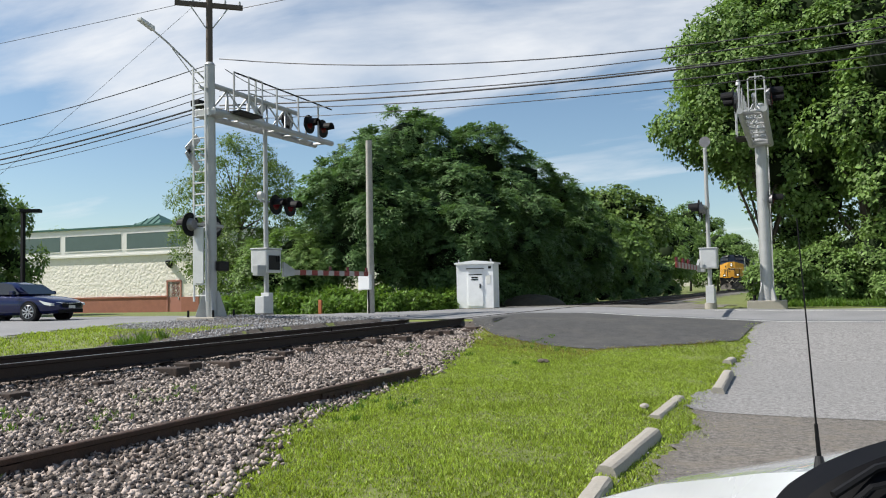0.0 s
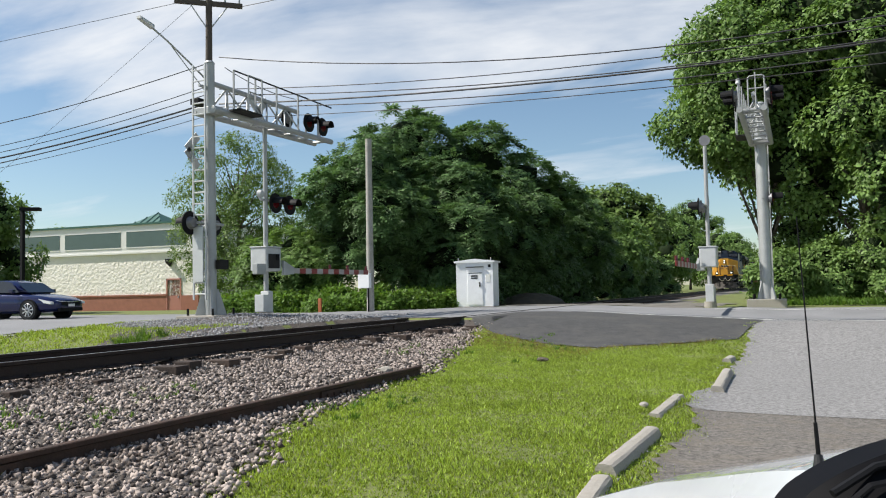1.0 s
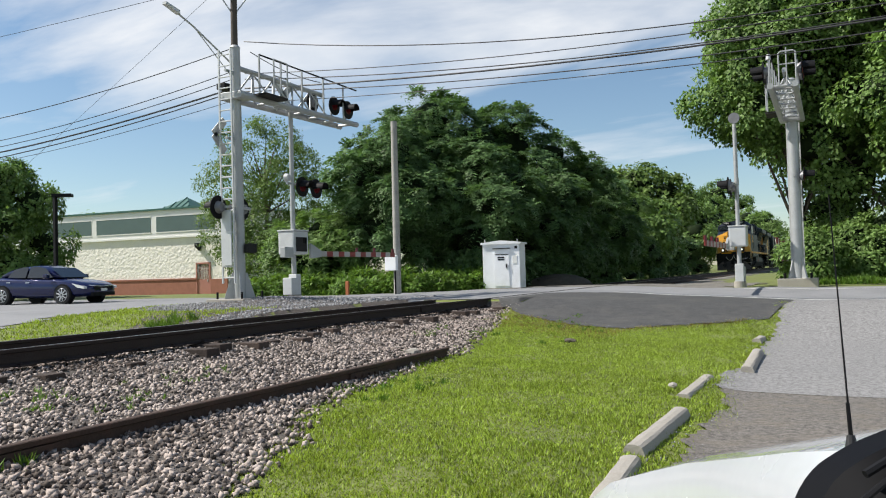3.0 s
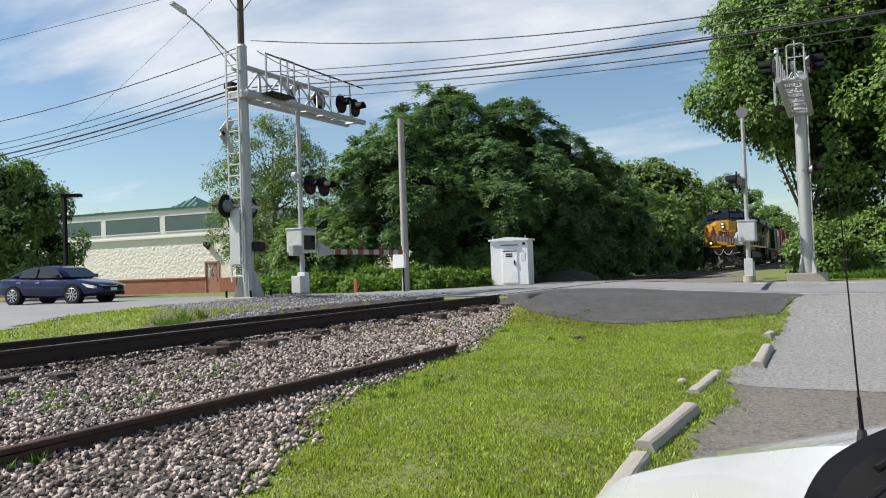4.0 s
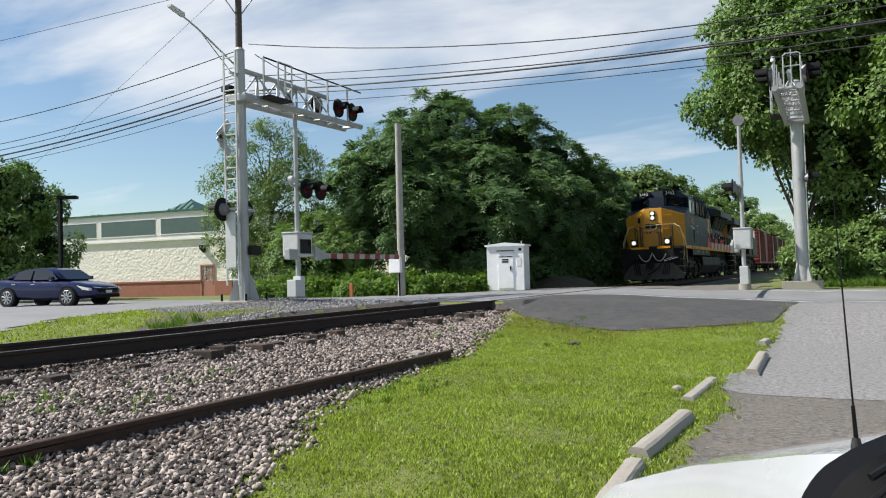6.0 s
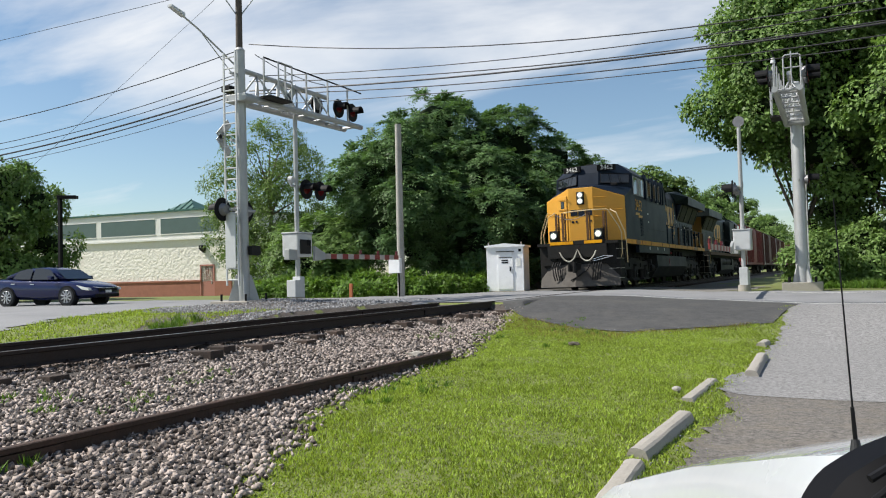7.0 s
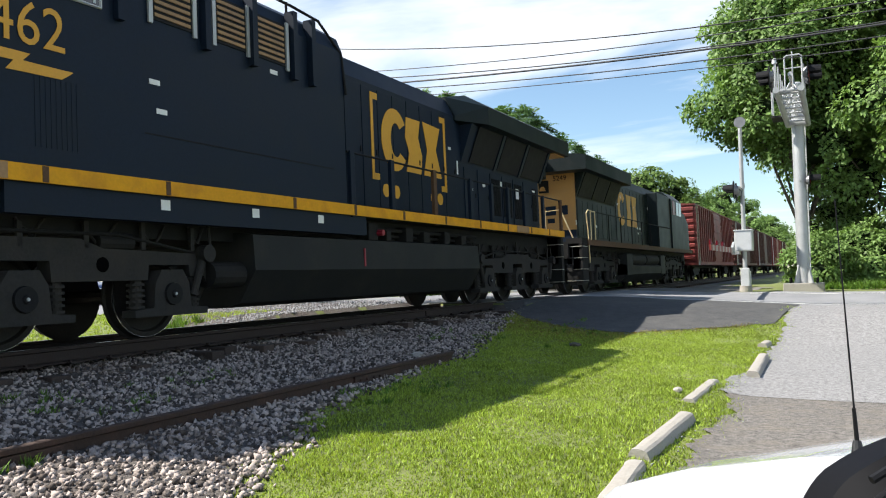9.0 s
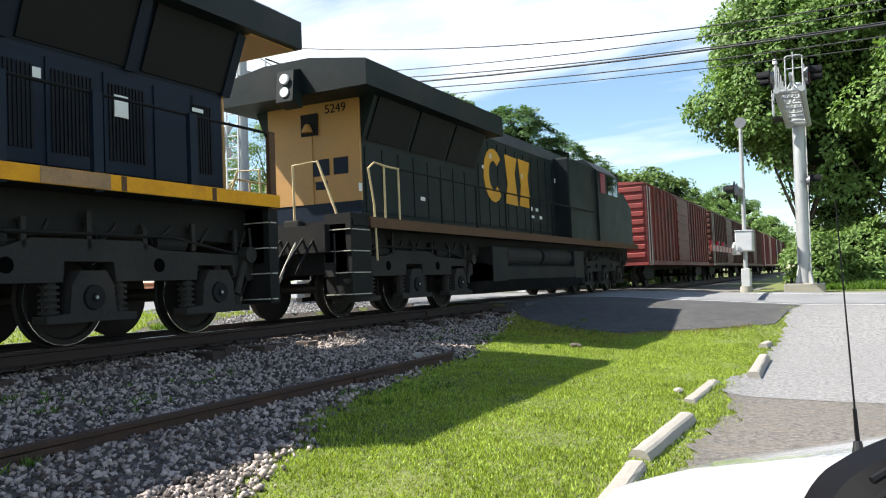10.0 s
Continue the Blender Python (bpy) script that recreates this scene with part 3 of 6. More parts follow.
def tree(name, x, y, h, rad, mat, seed, label, clusters=900, leaves=12, size=0.30, crown_low=0.15, lumps=11, trunk=0.2, spread=0.4, zb=None, squash=1.0, slim=0.27, droop=0.45, core=True, low=0.22, feather=False, reach=0.7):
    rng = np.random.default_rng(seed)
    zb = gz(x, y) - 0.05 if zb is None else zb
    root = thing(name, pose(x, y, zb), label, "tree")
    top = h - zb
    bm = bmesh.new()
    pts, rr = [], []
    for i in range(6):
        k = i / 5
        pts.append(Vector((rng.normal(0, .12) * k * rad * .3, rng.normal(0, .12) * k * rad * .3, k * top * 0.75)))
        rr.append(trunk * (1 - 0.8 * k) * (1.35 if i == 0 else 1))
    for i in range(5):
        rod(pts[i], pts[i + 1], rr[i], rr[i + 1], 9, bm)
    lump = []
    cz0 = top * crown_low
    for i in range(lumps):
        k = (i + 0.5) / lumps
        a = i * 2.4 + rng.uniform(-.4, .4)
        zz = cz0 + (top - cz0) * (0.12 + 0.74 * k)
        prof = math.sin(math.pi * min(1, low + (0.94 - low) * k)) ** 0.7
        off = rad * 0.66 * prof * (1 if i < lumps - 1 else 0.1)
        lr = rad * rng.uniform(0.36, 0.52) * (0.75 + 0.25 * prof)
        lz = lr * rng.uniform(0.6, 0.85) * squash
        zz = min(zz, top - lz * 1.05)
        lump.append((off * math.cos(a), off * math.sin(a), zz, lr, lr, lz))
        s = pts[min(5, 1 + int(4 * k))]
        rod(s, (lump[-1][0] * .85, lump[-1][1] * .85, zz), trunk * 0.3, trunk * 0.08, 6, bm)
    lump.append((0, 0, top - rad * .55, rad * .5, rad * .5, rad * .5))
    part("trunk", bm, M["bark"], root, "brown bark trunk with limbs")
    p, w = bough_tips(rng, lump, clusters, reach, 5)
    if feather:
        V, F = feather_leaves(rng, p, w, 7, 6, leaves, size)
    else:
        V, F = broad_leaves(rng, p, w, leaves, spread, size, slim, droop)
    quick("crown", V, F, mat, root)
    # added dark lumps stand in for the shade behind the leaves
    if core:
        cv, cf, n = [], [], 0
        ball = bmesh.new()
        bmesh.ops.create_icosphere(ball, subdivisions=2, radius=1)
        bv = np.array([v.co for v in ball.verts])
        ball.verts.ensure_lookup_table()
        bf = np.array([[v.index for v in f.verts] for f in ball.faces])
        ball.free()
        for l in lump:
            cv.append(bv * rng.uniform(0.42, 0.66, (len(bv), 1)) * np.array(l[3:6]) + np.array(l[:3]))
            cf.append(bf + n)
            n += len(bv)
        quick("inner_foliage", np.concatenate(cv), np.concatenate(cf), M["crown_shade"], root)
    return root


for i, (x, y, h, rad, kind, n) in enumerate((
        (-17.9, 31.8, 7.7, 2.9, "leaf_dark", 1000), (-18.2, 36.0, 10.1, 4.6, "leaf_dark", 1500), (-15.4, 39.5, 9.4, 4.2, "leaf_dark", 1300),
        (-14.6, 34.0, 6.6, 2.9, "leaf_dark", 900), (-14.0, 42.5, 8.2, 3.4, "leaf_dark", 900), (-13.9, 48.5, 7.6, 3.3, "leaf_dark", 800),
        (-14.8, 57.0, 7.2, 3.6, "leaf_mid", 700), (-16.4, 76.0, 10.9, 5.0, "leaf_light", 800), (-19.0, 125.0, 13.0, 6.5, "leaf_mid", 700),
        (-20.6, 29.6, 3.4, 1.9, "leaf_mid", 600), (-13.6, 150.0, 10.5, 6.5, "leaf_mid", 600), (-14.9, 66.0, 6.8, 3.6, "leaf_mid", 600),
        (-13.2, 38.2, 5.5, 2.6, "leaf_dark", 700), (-16.0, 95.0, 8.6, 4.6, "leaf_mid", 500), (-19.5, 160.0, 17.0, 7.5, "leaf_mid", 1300), (-17.0, 230.0, 15.0, 7.0, "leaf_mid", 1200))):
    words = "dense green tree with long feathered leaves beside the railway"
    if y < 60:
        tree("tree", x, y, h, rad, M[kind], 20 + i, words, clusters=round(n * 0.155), leaves=0.68, size=0.22, crown_low=0.10, low=0.08, feather=True, reach=0.60)
    else:
        tree("tree", x, y, h, rad, M[kind], 20 + i, "green broadleaf tree far along the railway", clusters=round(n * 0.3), leaves=16, size=0.34, crown_low=0.08, spread=0.55, slim=0.34, droop=0.4, low=0.08, reach=0.9)
tree("tree", -29.9, 37.6, 10.4, 3.7, M["leaf_light"], 51, "slender pale green tree by the road", 420, 22, 0.15, 0.06, 30, spread=0.40, slim=0.24, core=False, reach=0.55)
tree("tree", -37.0, 25.8, 7.2, 3.1, M["leaf_mid"], 52, "round green tree beside the car park", 240, 24, 0.2, 0.08, 12, spread=0.36, reach=0.55)
tree("tree", -62, 52, 7.6, 3.6, M["leaf_mid"], 53, "small green tree behind the building", 120, 14, 0.4, 0.1, spread=0.5)
for i, (x, y, h, rad, n) in enumerate(((-1.35, 39.0, 14.6, 4.1, 1700), (0.4, 44.0, 17.5, 5.5, 1700), (2.6, 37.5, 15.0, 4.6, 1700), (5.8, 35.0, 14.0, 4.5, 1200), (9.5, 38.0, 15, 5, 900))):
    tree("tree", x, y, h, rad, M["leaf_mid"], 70 + i, "tall broadleaf tree with hanging branches over the railway", round(n * (0.32 if x < 5 else 0.1)), 24, 0.18, (0.40, 0.27, 0.16, 0.16, 0.16)[i], 20, 0.28, 0.36, droop=0.6, slim=0.36, reach=0.75)
for i, (x, y, h, rad, n) in enumerate(((0.8, 35.2, 2.3, 1.6, 500), (2.6, 34.6, 2.6, 1.7, 500), (-0.75, 33.5, 2.0, 1.15, 500), (5.0, 34.0, 2.6, 1.8, 500), (0.2, 39.5, 4.4, 2.2, 500), (3.4, 36.5, 4.2, 2.2, 500), (6.5, 36.0, 4.4, 2.4, 500), (9.5, 35, 4.2, 2.4, 400), (0.2, 50.0, 3.6, 2.2, 300), (0.0, 70, 5, 3.2, 300), (-0.6, 90, 6, 4, 300))):
    tree("bush", x, y, h, rad, M["leaf_mid"], 90 + i, "leafy green roadside bush", round(n * (0.27 if x < 4.5 else 0.1)), 16, 0.14, 0.0, 8, 0.05, 0.24, slim=0.3, reach=0.32)


def undergrowth():
    """Rank weeds and saplings along the far road edge."""
    rng = np.random.default_rng(77)
    lumps = []
    for _ in range(150):
        x = rng.uniform(-22.0, -12.4)
        y = along(x, FAR_EDGE) + 0.9 + 3.2 * rng.random() ** 1.3
        r = rng.uniform(0.18, 0.40) + 0.085 * (y - along(x, FAR_EDGE))
        lumps.append((x, y, gz(x, y) + r * 0.55, r, r, r * 0.8))
    V, F = leaf_cloud(rng, lumps, 2200, 18, 0.2, 0.16, 0.2, 0.1)
    tagged(quick("roadside_weeds", V, F, M["weeds"]), "rank green weeds and saplings along the road edge", "weeds", kind="stuff")


undergrowth()

for i, (x, y, h, rad) in enumerate(((-12.9, 37.5, 2.6, 1.5), (-12.7, 42.0, 2.4, 1.4), (-12.8, 46.5, 2.6, 1.5), (-12.7, 52.0, 2.6, 1.6), (-12.9, 60.0, 3.0, 1.9), (-13.2, 70.0, 3.4, 2.2), (-13.6, 84.0, 3.8, 2.6), (-16.0, 34.5, 2.6, 1.6), (-14.2, 31.8, 1.6, 0.9))):
    tree("bush", x, y, h, rad, M["leaf_dark"], 130 + i, "dark shaded undergrowth bush beside the track", 90, 18, 0.18, 0.0, 7, 0.05, 0.26, slim=0.28, reach=0.35)


# ---- train ----
M.update(
    loco_blue=material("loco_blue", (0.0072, 0.0138, 0.0265), 0.5, 0, 0.25, 1.2, 30, 0.06, dirt=(0.012, 0.016, 0.02), dirt_amount=0.45, dirt_scale=0.9, spec=0.14),
    loco_green=material("loco_green", (0.0075, 0.0135, 0.0142), 0.5, 0, 0.3, 1.2, 30, 0.08, dirt=(0.03, 0.03, 0.026), dirt_amount=0.5, dirt_scale=0.8, spec=0.2),
    loco_yellow=material("loco_yellow", (0.58, 0.285, 0.026), 0.5, 0, 0.12, 1.5, 30, 0.05, dirt=(0.42, 0.24, 0.05), dirt_amount=0.35, dirt_scale=1.4),
    stripe_yellow=material("stripe_yellow", (0.68, 0.31, 0.004), 0.5, 0, 0.15, 2.5, 30, 0.05, dirt=(0.42, 0.15, 0.01), dirt_amount=0.5, dirt_scale=3.0, spec=0.2),
    tan=material("tan", (0.43, 0.225, 0.062), 0.55, 0, 0.15, 1.5, 30, 0.05, dirt=(0.33, 0.2, 0.09), dirt_amount=0.45),
    faded=material("faded", (0.30, 0.17, 0.07), 0.6, 0, 0.3, 2, 30, 0.05, dirt=(0.14, 0.09, 0.05), dirt_amount=0.6),
    logo_yellow=material("logo_yellow", (0.62, 0.30, 0.012), 0.5, 0, 0.12, 3, 30, 0.03, dirt=(0.4, 0.19, 0.02), dirt_amount=0.35, dirt_scale=3),
    under=material("under", (0.013, 0.013, 0.0125), 0.75, 0.1, 0.4, 3, 30, 0.25, dirt=(0.03, 0.026, 0.022), dirt_amount=0.4, spec=0.2),
    tank=material("tank", (0.016, 0.017, 0.017), 0.6, 0.1, 0.25, 1.2, 30, 0.1, dirt=(0.04, 0.036, 0.03), dirt_amount=0.4, spec=0.2),
    frame_grey=material("frame_grey", (0.028, 0.027, 0.0255), 0.75, 0.1, 0.35, 3, 30, 0.25, dirt=(0.06, 0.048, 0.038), dirt_amount=0.35, spec=0.2),
    plow=material("plow", (0.085, 0.078, 0.07), 0.7, 0.2, 0.4, 2.5, 30, 0.15, dirt=(0.05, 0.045, 0.04), dirt_amount=0.7, dirt_scale=1.6, spec=0.2),
    wheel=material("wheel", (0.03, 0.027, 0.025), 0.6, 0.4, 0.3, 5, 40, 0.1, spec=0.2),
    rust_post=material("rust_post", (0.10, 0.055, 0.03), 0.7, 0.1, 0.4, 5, 40, 0.2, spec=0.2),
    rail_cream=material("rail_cream", (0.55, 0.42, 0.22), 0.5, 0, 0.2, 5, 40, 0.05),
    hose=material("hose", (0.42, 0.40, 0.33), 0.7, 0, 0.2, 8, 40, 0.1),
    lamp_glass=material("lamp_glass", (1.0, 0.93, 0.78), 0.15, 0, 0.05, 5, 40, 0, emit=0.7),
    # black that paints the shade inside the bogie frame holes
    hole=material("hole", (0.002, 0.002, 0.002), 0.9, 0, 0.1, 5, 40, 0, spec=0.02),
    # slight emission lightens the glass of headlamps that are switched off
    lamp_faint_glow=material("lamp_faint_glow", (0.75, 0.77, 0.78), 0.12, 0.2, 0.05, 5, 40, 0, emit=0.03),
    chrome=material("chrome", (0.6, 0.6, 0.6), 0.2, 0.9, 0.1, 5, 40, 0),
    plate_white=material("plate_white", (0.72, 0.72, 0.68), 0.5, 0, 0.05, 5, 40, 0),
    red_paint=material("red_paint", (0.26, 0.016, 0.03), 0.4, 0, 0.1, 5, 40, 0),
    box_red=material("box_red", (0.21, 0.032, 0.027), 0.6, 0, 0.2, 1.0, 25, 0.08, dirt=(0.075, 0.028, 0.022), dirt_amount=0.75, dirt_scale=0.7),
    box_brown=material("box_brown", (0.10, 0.033, 0.024), 0.65, 0, 0.3, 1.0, 25, 0.1, dirt=(0.06, 0.035, 0.03), dirt_amount=0.6, dirt_scale=0.7),
)


def glass(name, tint, rough=0.04):
    m = bpy.data.materials.new(name)
    m.use_nodes = True
    b = m.node_tree.nodes["Principled BSDF"]
    b.inputs["Base Color"].default_value = (*tint, 1)
    b.inputs["Roughness"].default_value = rough
    b.inputs["Specular IOR Level"].default_value = 0.8
    b.inputs["Coat Weight"].default_value = 0.15
    return m


M["dark_glass"] = glass("dark_glass", (0.012, 0.016, 0.02))


def writing(name, text, size, mat, parent, m, depth=0.004, label="", squeeze=1.0):
    cu = bpy.data.curves.new(name, "FONT")
    cu.body, cu.size, cu.extrude, cu.align_x, cu.align_y, cu.resolution_u = text, size, depth, "CENTER", "CENTER", 3
    tmp = bpy.data.objects.new(name, cu)
    scene.collection.objects.link(tmp)
    me = bpy.data.meshes.new_from_object(tmp.evaluated_get(bpy.context.evaluated_depsgraph_get()))
    bpy.data.objects.remove(tmp)
    bpy.data.curves.remove(cu)
    me.materials.append(mat)
    ob = new(name, me)
    ob.parent = parent
    ob.matrix_basis = m @ Matrix.Diagonal((squeeze, 1, 1, 1))
    if label:
        ob["label"] = label
    return ob


def near_side(x, y, z):
    """A plane to write on at the +x flank; text runs towards the rear."""
    return Matrix.Translation((x, y, z)) @ Matrix(((0, 0, 1, 0), (1, 0, 0, 0), (0, 1, 0, 0), (0, 0, 0, 1)))


WHEELS = []


def wheel_disc(s, r):
    """One railway wheel turned about x: flange, tread, dished plate and hub."""
    prof = ((.655, .10), (.655, r), (.665, r + .028), (.69, r + .025), (.705, r), (.795, r - .006), (.80, r - .02), (.80, r - .075), (.765, r - .10), (.755, .22), (.80, .19), (.84, .17), (.84, .02))
    return loft([[(s * x, q * math.cos(k * math.tau / 28), q * math.sin(k * math.tau / 28)) for k in range(28)] for x, q in prof])


def bogie(unit, axles):
    """A three-axle bogie: side frames with axle boxes and springs, and wheelsets that roll."""
    mid = axles[1]
    for s in (1, -1):
        x0, x1 = (1.0, 1.2) if s > 0 else (-1.2, -1.0)
        a, b = axles[0] - 0.75, axles[2] + 0.75
        prof = [(a, 0.92), (a, 0.70), (axles[0] - .62, 0.66), (axles[0] - .58, 0.74), (axles[0] - .34, 0.74), (axles[0] - .32, 0.88), (axles[0] + .32, 0.88), (axles[0] + .34, 0.70), (mid - .34, 0.70), (mid - .32, 0.92),
                (mid + .32, 0.92), (mid + .34, 0.70), (axles[2] - .34, 0.70), (axles[2] - .32, 0.88), (axles[2] + .32, 0.88), (axles[2] + .34, 0.74), (axles[2] + .58, 0.74), (axles[2] + .62, 0.66), (b, 0.70), (b, 0.92),
                (b - .3, 1.02), (mid + 1.0, 1.06), (mid + .7, 1.16), (mid - .7, 1.16), (mid - 1.0, 1.06), (a + .3, 1.02)]
        f = part("bogie_frame", prism(prof, x0, x1, "x"), M["frame_grey"], unit, "grey cast steel bogie side frame")
        for y in axles:
            bm = prism([(y - .58, .27), (y + .58, .27), (y + .58, .35), (y + .30, .37), (y + .27, .66), (y + .17, .82), (y - .17, .82), (y - .27, .66), (y - .30, .37), (y - .58, .35)], x0 + .03, x1 + .05 if s > 0 else x1 - .03, "x")
            ab = part("axle_box", bm, M["frame_grey"], f)
            if s > 0:
                part("axle_cap", rod((1.22, y, 0.53), (1.28, y, 0.53), 0.15, 0.13, 18, rod((1.28, y, .53), (1.30, y, .53), .05, .04, 10)), M["black"], f, "round bearing cap")
                part("cap_bolt", rod((1.298, y, .53), (1.31, y, .53), .022, .018, 8), M["galv"], f)
                for dy in (-.44, .44):
                    bm = bmesh.new()
                    for k in range(5):
                        rod((1.10, y + dy, .37 + k * .066), (1.10, y + dy, .40 + k * .066), .105, .105, 12, bm)
                    rod((1.10, y + dy, .35), (1.10, y + dy, .72), .075, .075, 8, bm)
                    part("spring", bm, M["frame_grey"], f, "black coil spring")
        if s > 0:
            for k in (-1.2, 1.2):
                part("brake_cylinder", rod((1.10, mid + k - .24, 1.14), (1.10, mid + k + .24, 1.14), .11, .11, 14, rod((1.10, mid + k + .24, 1.14), (1.10, mid + k + .5, 1.12), .03, .03, 8)), M["under"], f)
            bm = tube([(1.16, a + .1, 1.0), (1.20, mid - 1.2, 1.22), (1.2, mid + 1.2, 1.22), (1.16, b - .1, 1.0)], 0.022, 6)
            part("brake_pipe", bm, M["under"], f)
            for dy in (-.98, .98):
                # flat disc on the solid frame, its black standing for shade in a hole
                part("frame_hole", rod((1.203, mid + dy, .88), (1.206, mid + dy, .88), .085, .085, 14), M["hole"], f, "round black disc painted as a shaded lightening hole")
            sag = random.Random(round(mid * 7))
            for k in range(7):
                y = a + .35 + k * (b - a - .7) / 6
                d = sag.uniform(.25, .5)
                part("air_hose", tube([(1.12, y + d * q / 5, 1.36 - sag.uniform(.12, .26) * math.sin(math.pi * q / 5)) for q in range(6)], .018, 6), M["frame_grey"], f, "thin sagging air hose")
                part("hanger", box(1.16, 1.20, y - .03, y + .03, 1.06, 1.30 + sag.uniform(0, .2)), M["frame_grey"], f)
            part("sand_pipe", tube([(1.18, a + .05, 1.40), (1.2, a + .02, .9), (1.0, axles[0] - .62, .35)], .022, 6), M["frame_grey"], f)
            part("sand_pipe", tube([(1.18, b - .05, 1.40), (1.2, b - .02, .9), (1.0, axles[2] + .62, .35)], .022, 6), M["frame_grey"], f)
            part("damper", rod((1.24, axles[2] + .34, .50), (1.24, axles[2] + .55, 1.02), .05, .05, 10, rod((1.2, axles[2] + .55, 1.02), (1.34, axles[2] + .55, 1.02), .11, .11, 14)), M["frame_grey"], f, "grey diagonal damper")
            part("damper", rod((1.24, axles[0] - .34, .50), (1.24, axles[0] - .55, 1.02), .05, .05, 10, rod((1.2, axles[0] - .55, 1.02), (1.34, axles[0] - .55, 1.02), .11, .11, 14)), M["frame_grey"], f, "grey diagonal damper")
    for y in axles:
        w = part("wheelset", rod((-.8, 0, 0), (.8, 0, 0), .09, .09, 10), M["wheel"], unit, "worn steel wheelset")
        for s in (1, -1):
            part("wheel", wheel_disc(s, .53), M["wheel"], w, smooth=True)
        part("wheel_rim", tube([(.802, .515 * math.cos(q * math.tau / 32), .515 * math.sin(q * math.tau / 32)) for q in range(33)], .006, 5), M["chrome"], w, "bright worn wheel rim")
        w.matrix_basis = pose(0, y, 0.53)
        WHEELS.append((w, y))


def post_rail(unit, points, posts, mat, r=0.022, post_r=0.03):
    """A handrail with separate posts."""
    h = part("handrail", tube(points, r, 7), mat, unit, "painted tubular handrail")
    for p, z0 in posts:
        part("stanchion", box(p[0] - post_r, p[0] + post_r, p[1] - post_r, p[1] + post_r, z0, p[2]), mat, h)
    return h


def steps(unit, x0, x1, y0, y1, n=4):
    s = part("stairwell", box(x0, x1, y0 - .0, y1, 0.35, 1.72), M["under"], unit, "dark recessed corner steps")
    for i in range(n):
        z = 0.40 + i * 0.35
        part("tread", box(x1 - .02, x1 + .015, y0 + .03, y1 - .05, z, z + .016, bm=box(x0, x1, y0 - .03, y0 + .0, z, z + .016)), M["hose"], s, "pale worn step edge")


def lead_engine():
    u = thing("locomotive", None, "dark blue diesel locomotive with yellow nose hauling the train", "locomotive", "locomotives")
    # frame and deck
    part("underframe", box(-1.1, 1.1, 1.1, 21.3, 1.2, 1.66), M["under"], u)
    part("deck", box(-1.52, 1.52, 1.15, 21.5, 1.66, 1.76), M["under"], u)
    for s in (1, -1):
        b = part("side_stripe", box(s * 1.50, s * 1.555, 2.45, 21.5, 1.665, 1.835), M["stripe_yellow"], u, "weathered yellow reflective sill stripe")
        if s > 0:
            for y, w in ((5.0, .035), (6.6, .035), (9.0, .035), (10.6, .035), (12.2, .035), (13.9, .035), (15.6, .035), (17.2, .035), (18.8, .035), (20.2, .035), (4.25, .35), (18.2, .42)):
                part("rust_patch", box(1.548, 1.560, y - w, y + w, 1.67, 1.83), M["faded"] if w > .1 else M["rust_post"], b, "rusty joint on the stripe")
    part("sill_apron", box(1.36, 1.50, 4.6, 11.0, 1.36, 1.66, bm=box(-1.5, -1.36, 4.6, 11, 1.36, 1.66)), M["loco_blue"], u)
    for y in (6.6, 8.2, 9.7):
        part("notice", box(1.50, 1.506, y - .07, y + .07, 1.50, 1.62), M["plate_white"], u, "small white notice plate")
    part("pipe_rack", tube([(1.25, 10.9, 1.5), (1.25, 16, 1.5)], .035, 8, tube([(1.18, 10.9, 1.40), (1.18, 16, 1.40)], .03, 8)), M["under"], u)
    rnd = random.Random(2)
    for y in (11.3, 11.9, 12.6, 13.3, 14.2, 15.0):
        part("valve", box(1.1, 1.36, y, y + rnd.uniform(.15, .3), 1.30, 1.30 + rnd.uniform(.18, .3), .02), M["under"], u)
    part("filler_cap", rod((1.3, 11.6, 1.43), (1.47, 11.6, 1.43), .06, .05, 12), M["red_paint"], u, "red fuel filler cap")
    # fuel tank
    part("fuel_tank", prism([(-1.2, 1.32), (1.2, 1.32), (1.44, 1.28), (1.47, .80), (1.18, .36), (.9, .30), (-.9, .30), (-1.18, .36), (-1.47, .80), (-1.44, 1.28)], 8.2, 15.65), M["tank"], u, "long dark grey fuel tank")
    part("sight_glass", box(1.46, 1.475, 10.95, 10.99, .85, 1.15), M["red_paint"], u)
    part("air_tank", rod((1.2, 7.55, .75), (1.2, 8.15, .75), .17, .17, 14), M["under"], u)
    bogie(u, (3.0, 4.97, 6.93))
    bogie(u, (16.69, 18.63, 20.57))

    # nose: chamfered front, sloping top
    plan = [(-1.52, 2.47), (-.46, 1.90), (.46, 1.90), (1.52, 2.47), (1.52, 3.35), (-1.52, 3.35)]
    low = [(x, y, 1.80) for x, y in plan]
    zt = [3.44, 3.83, 3.83, 3.44, 3.40, 3.40]
    top = [(x, y, z) for (x, y), z in zip(plan, zt)]
    nose = part("nose", loft([low, top]), M["loco_yellow"], u, "yellow nose with headlamps and plain logo shapes", smooth=False)
    bv = nose.modifiers.new("edge", "BEVEL"); bv.width, bv.segments, bv.limit_method = 0.03, 2, "ANGLE"
    side = part("nose_side", prism([(2.49, 1.80), (3.9, 1.80), (3.9, 3.92), (3.8, 3.86), (2.5, 3.445)], 1.45, 1.526, "x"), M["loco_blue"], u)
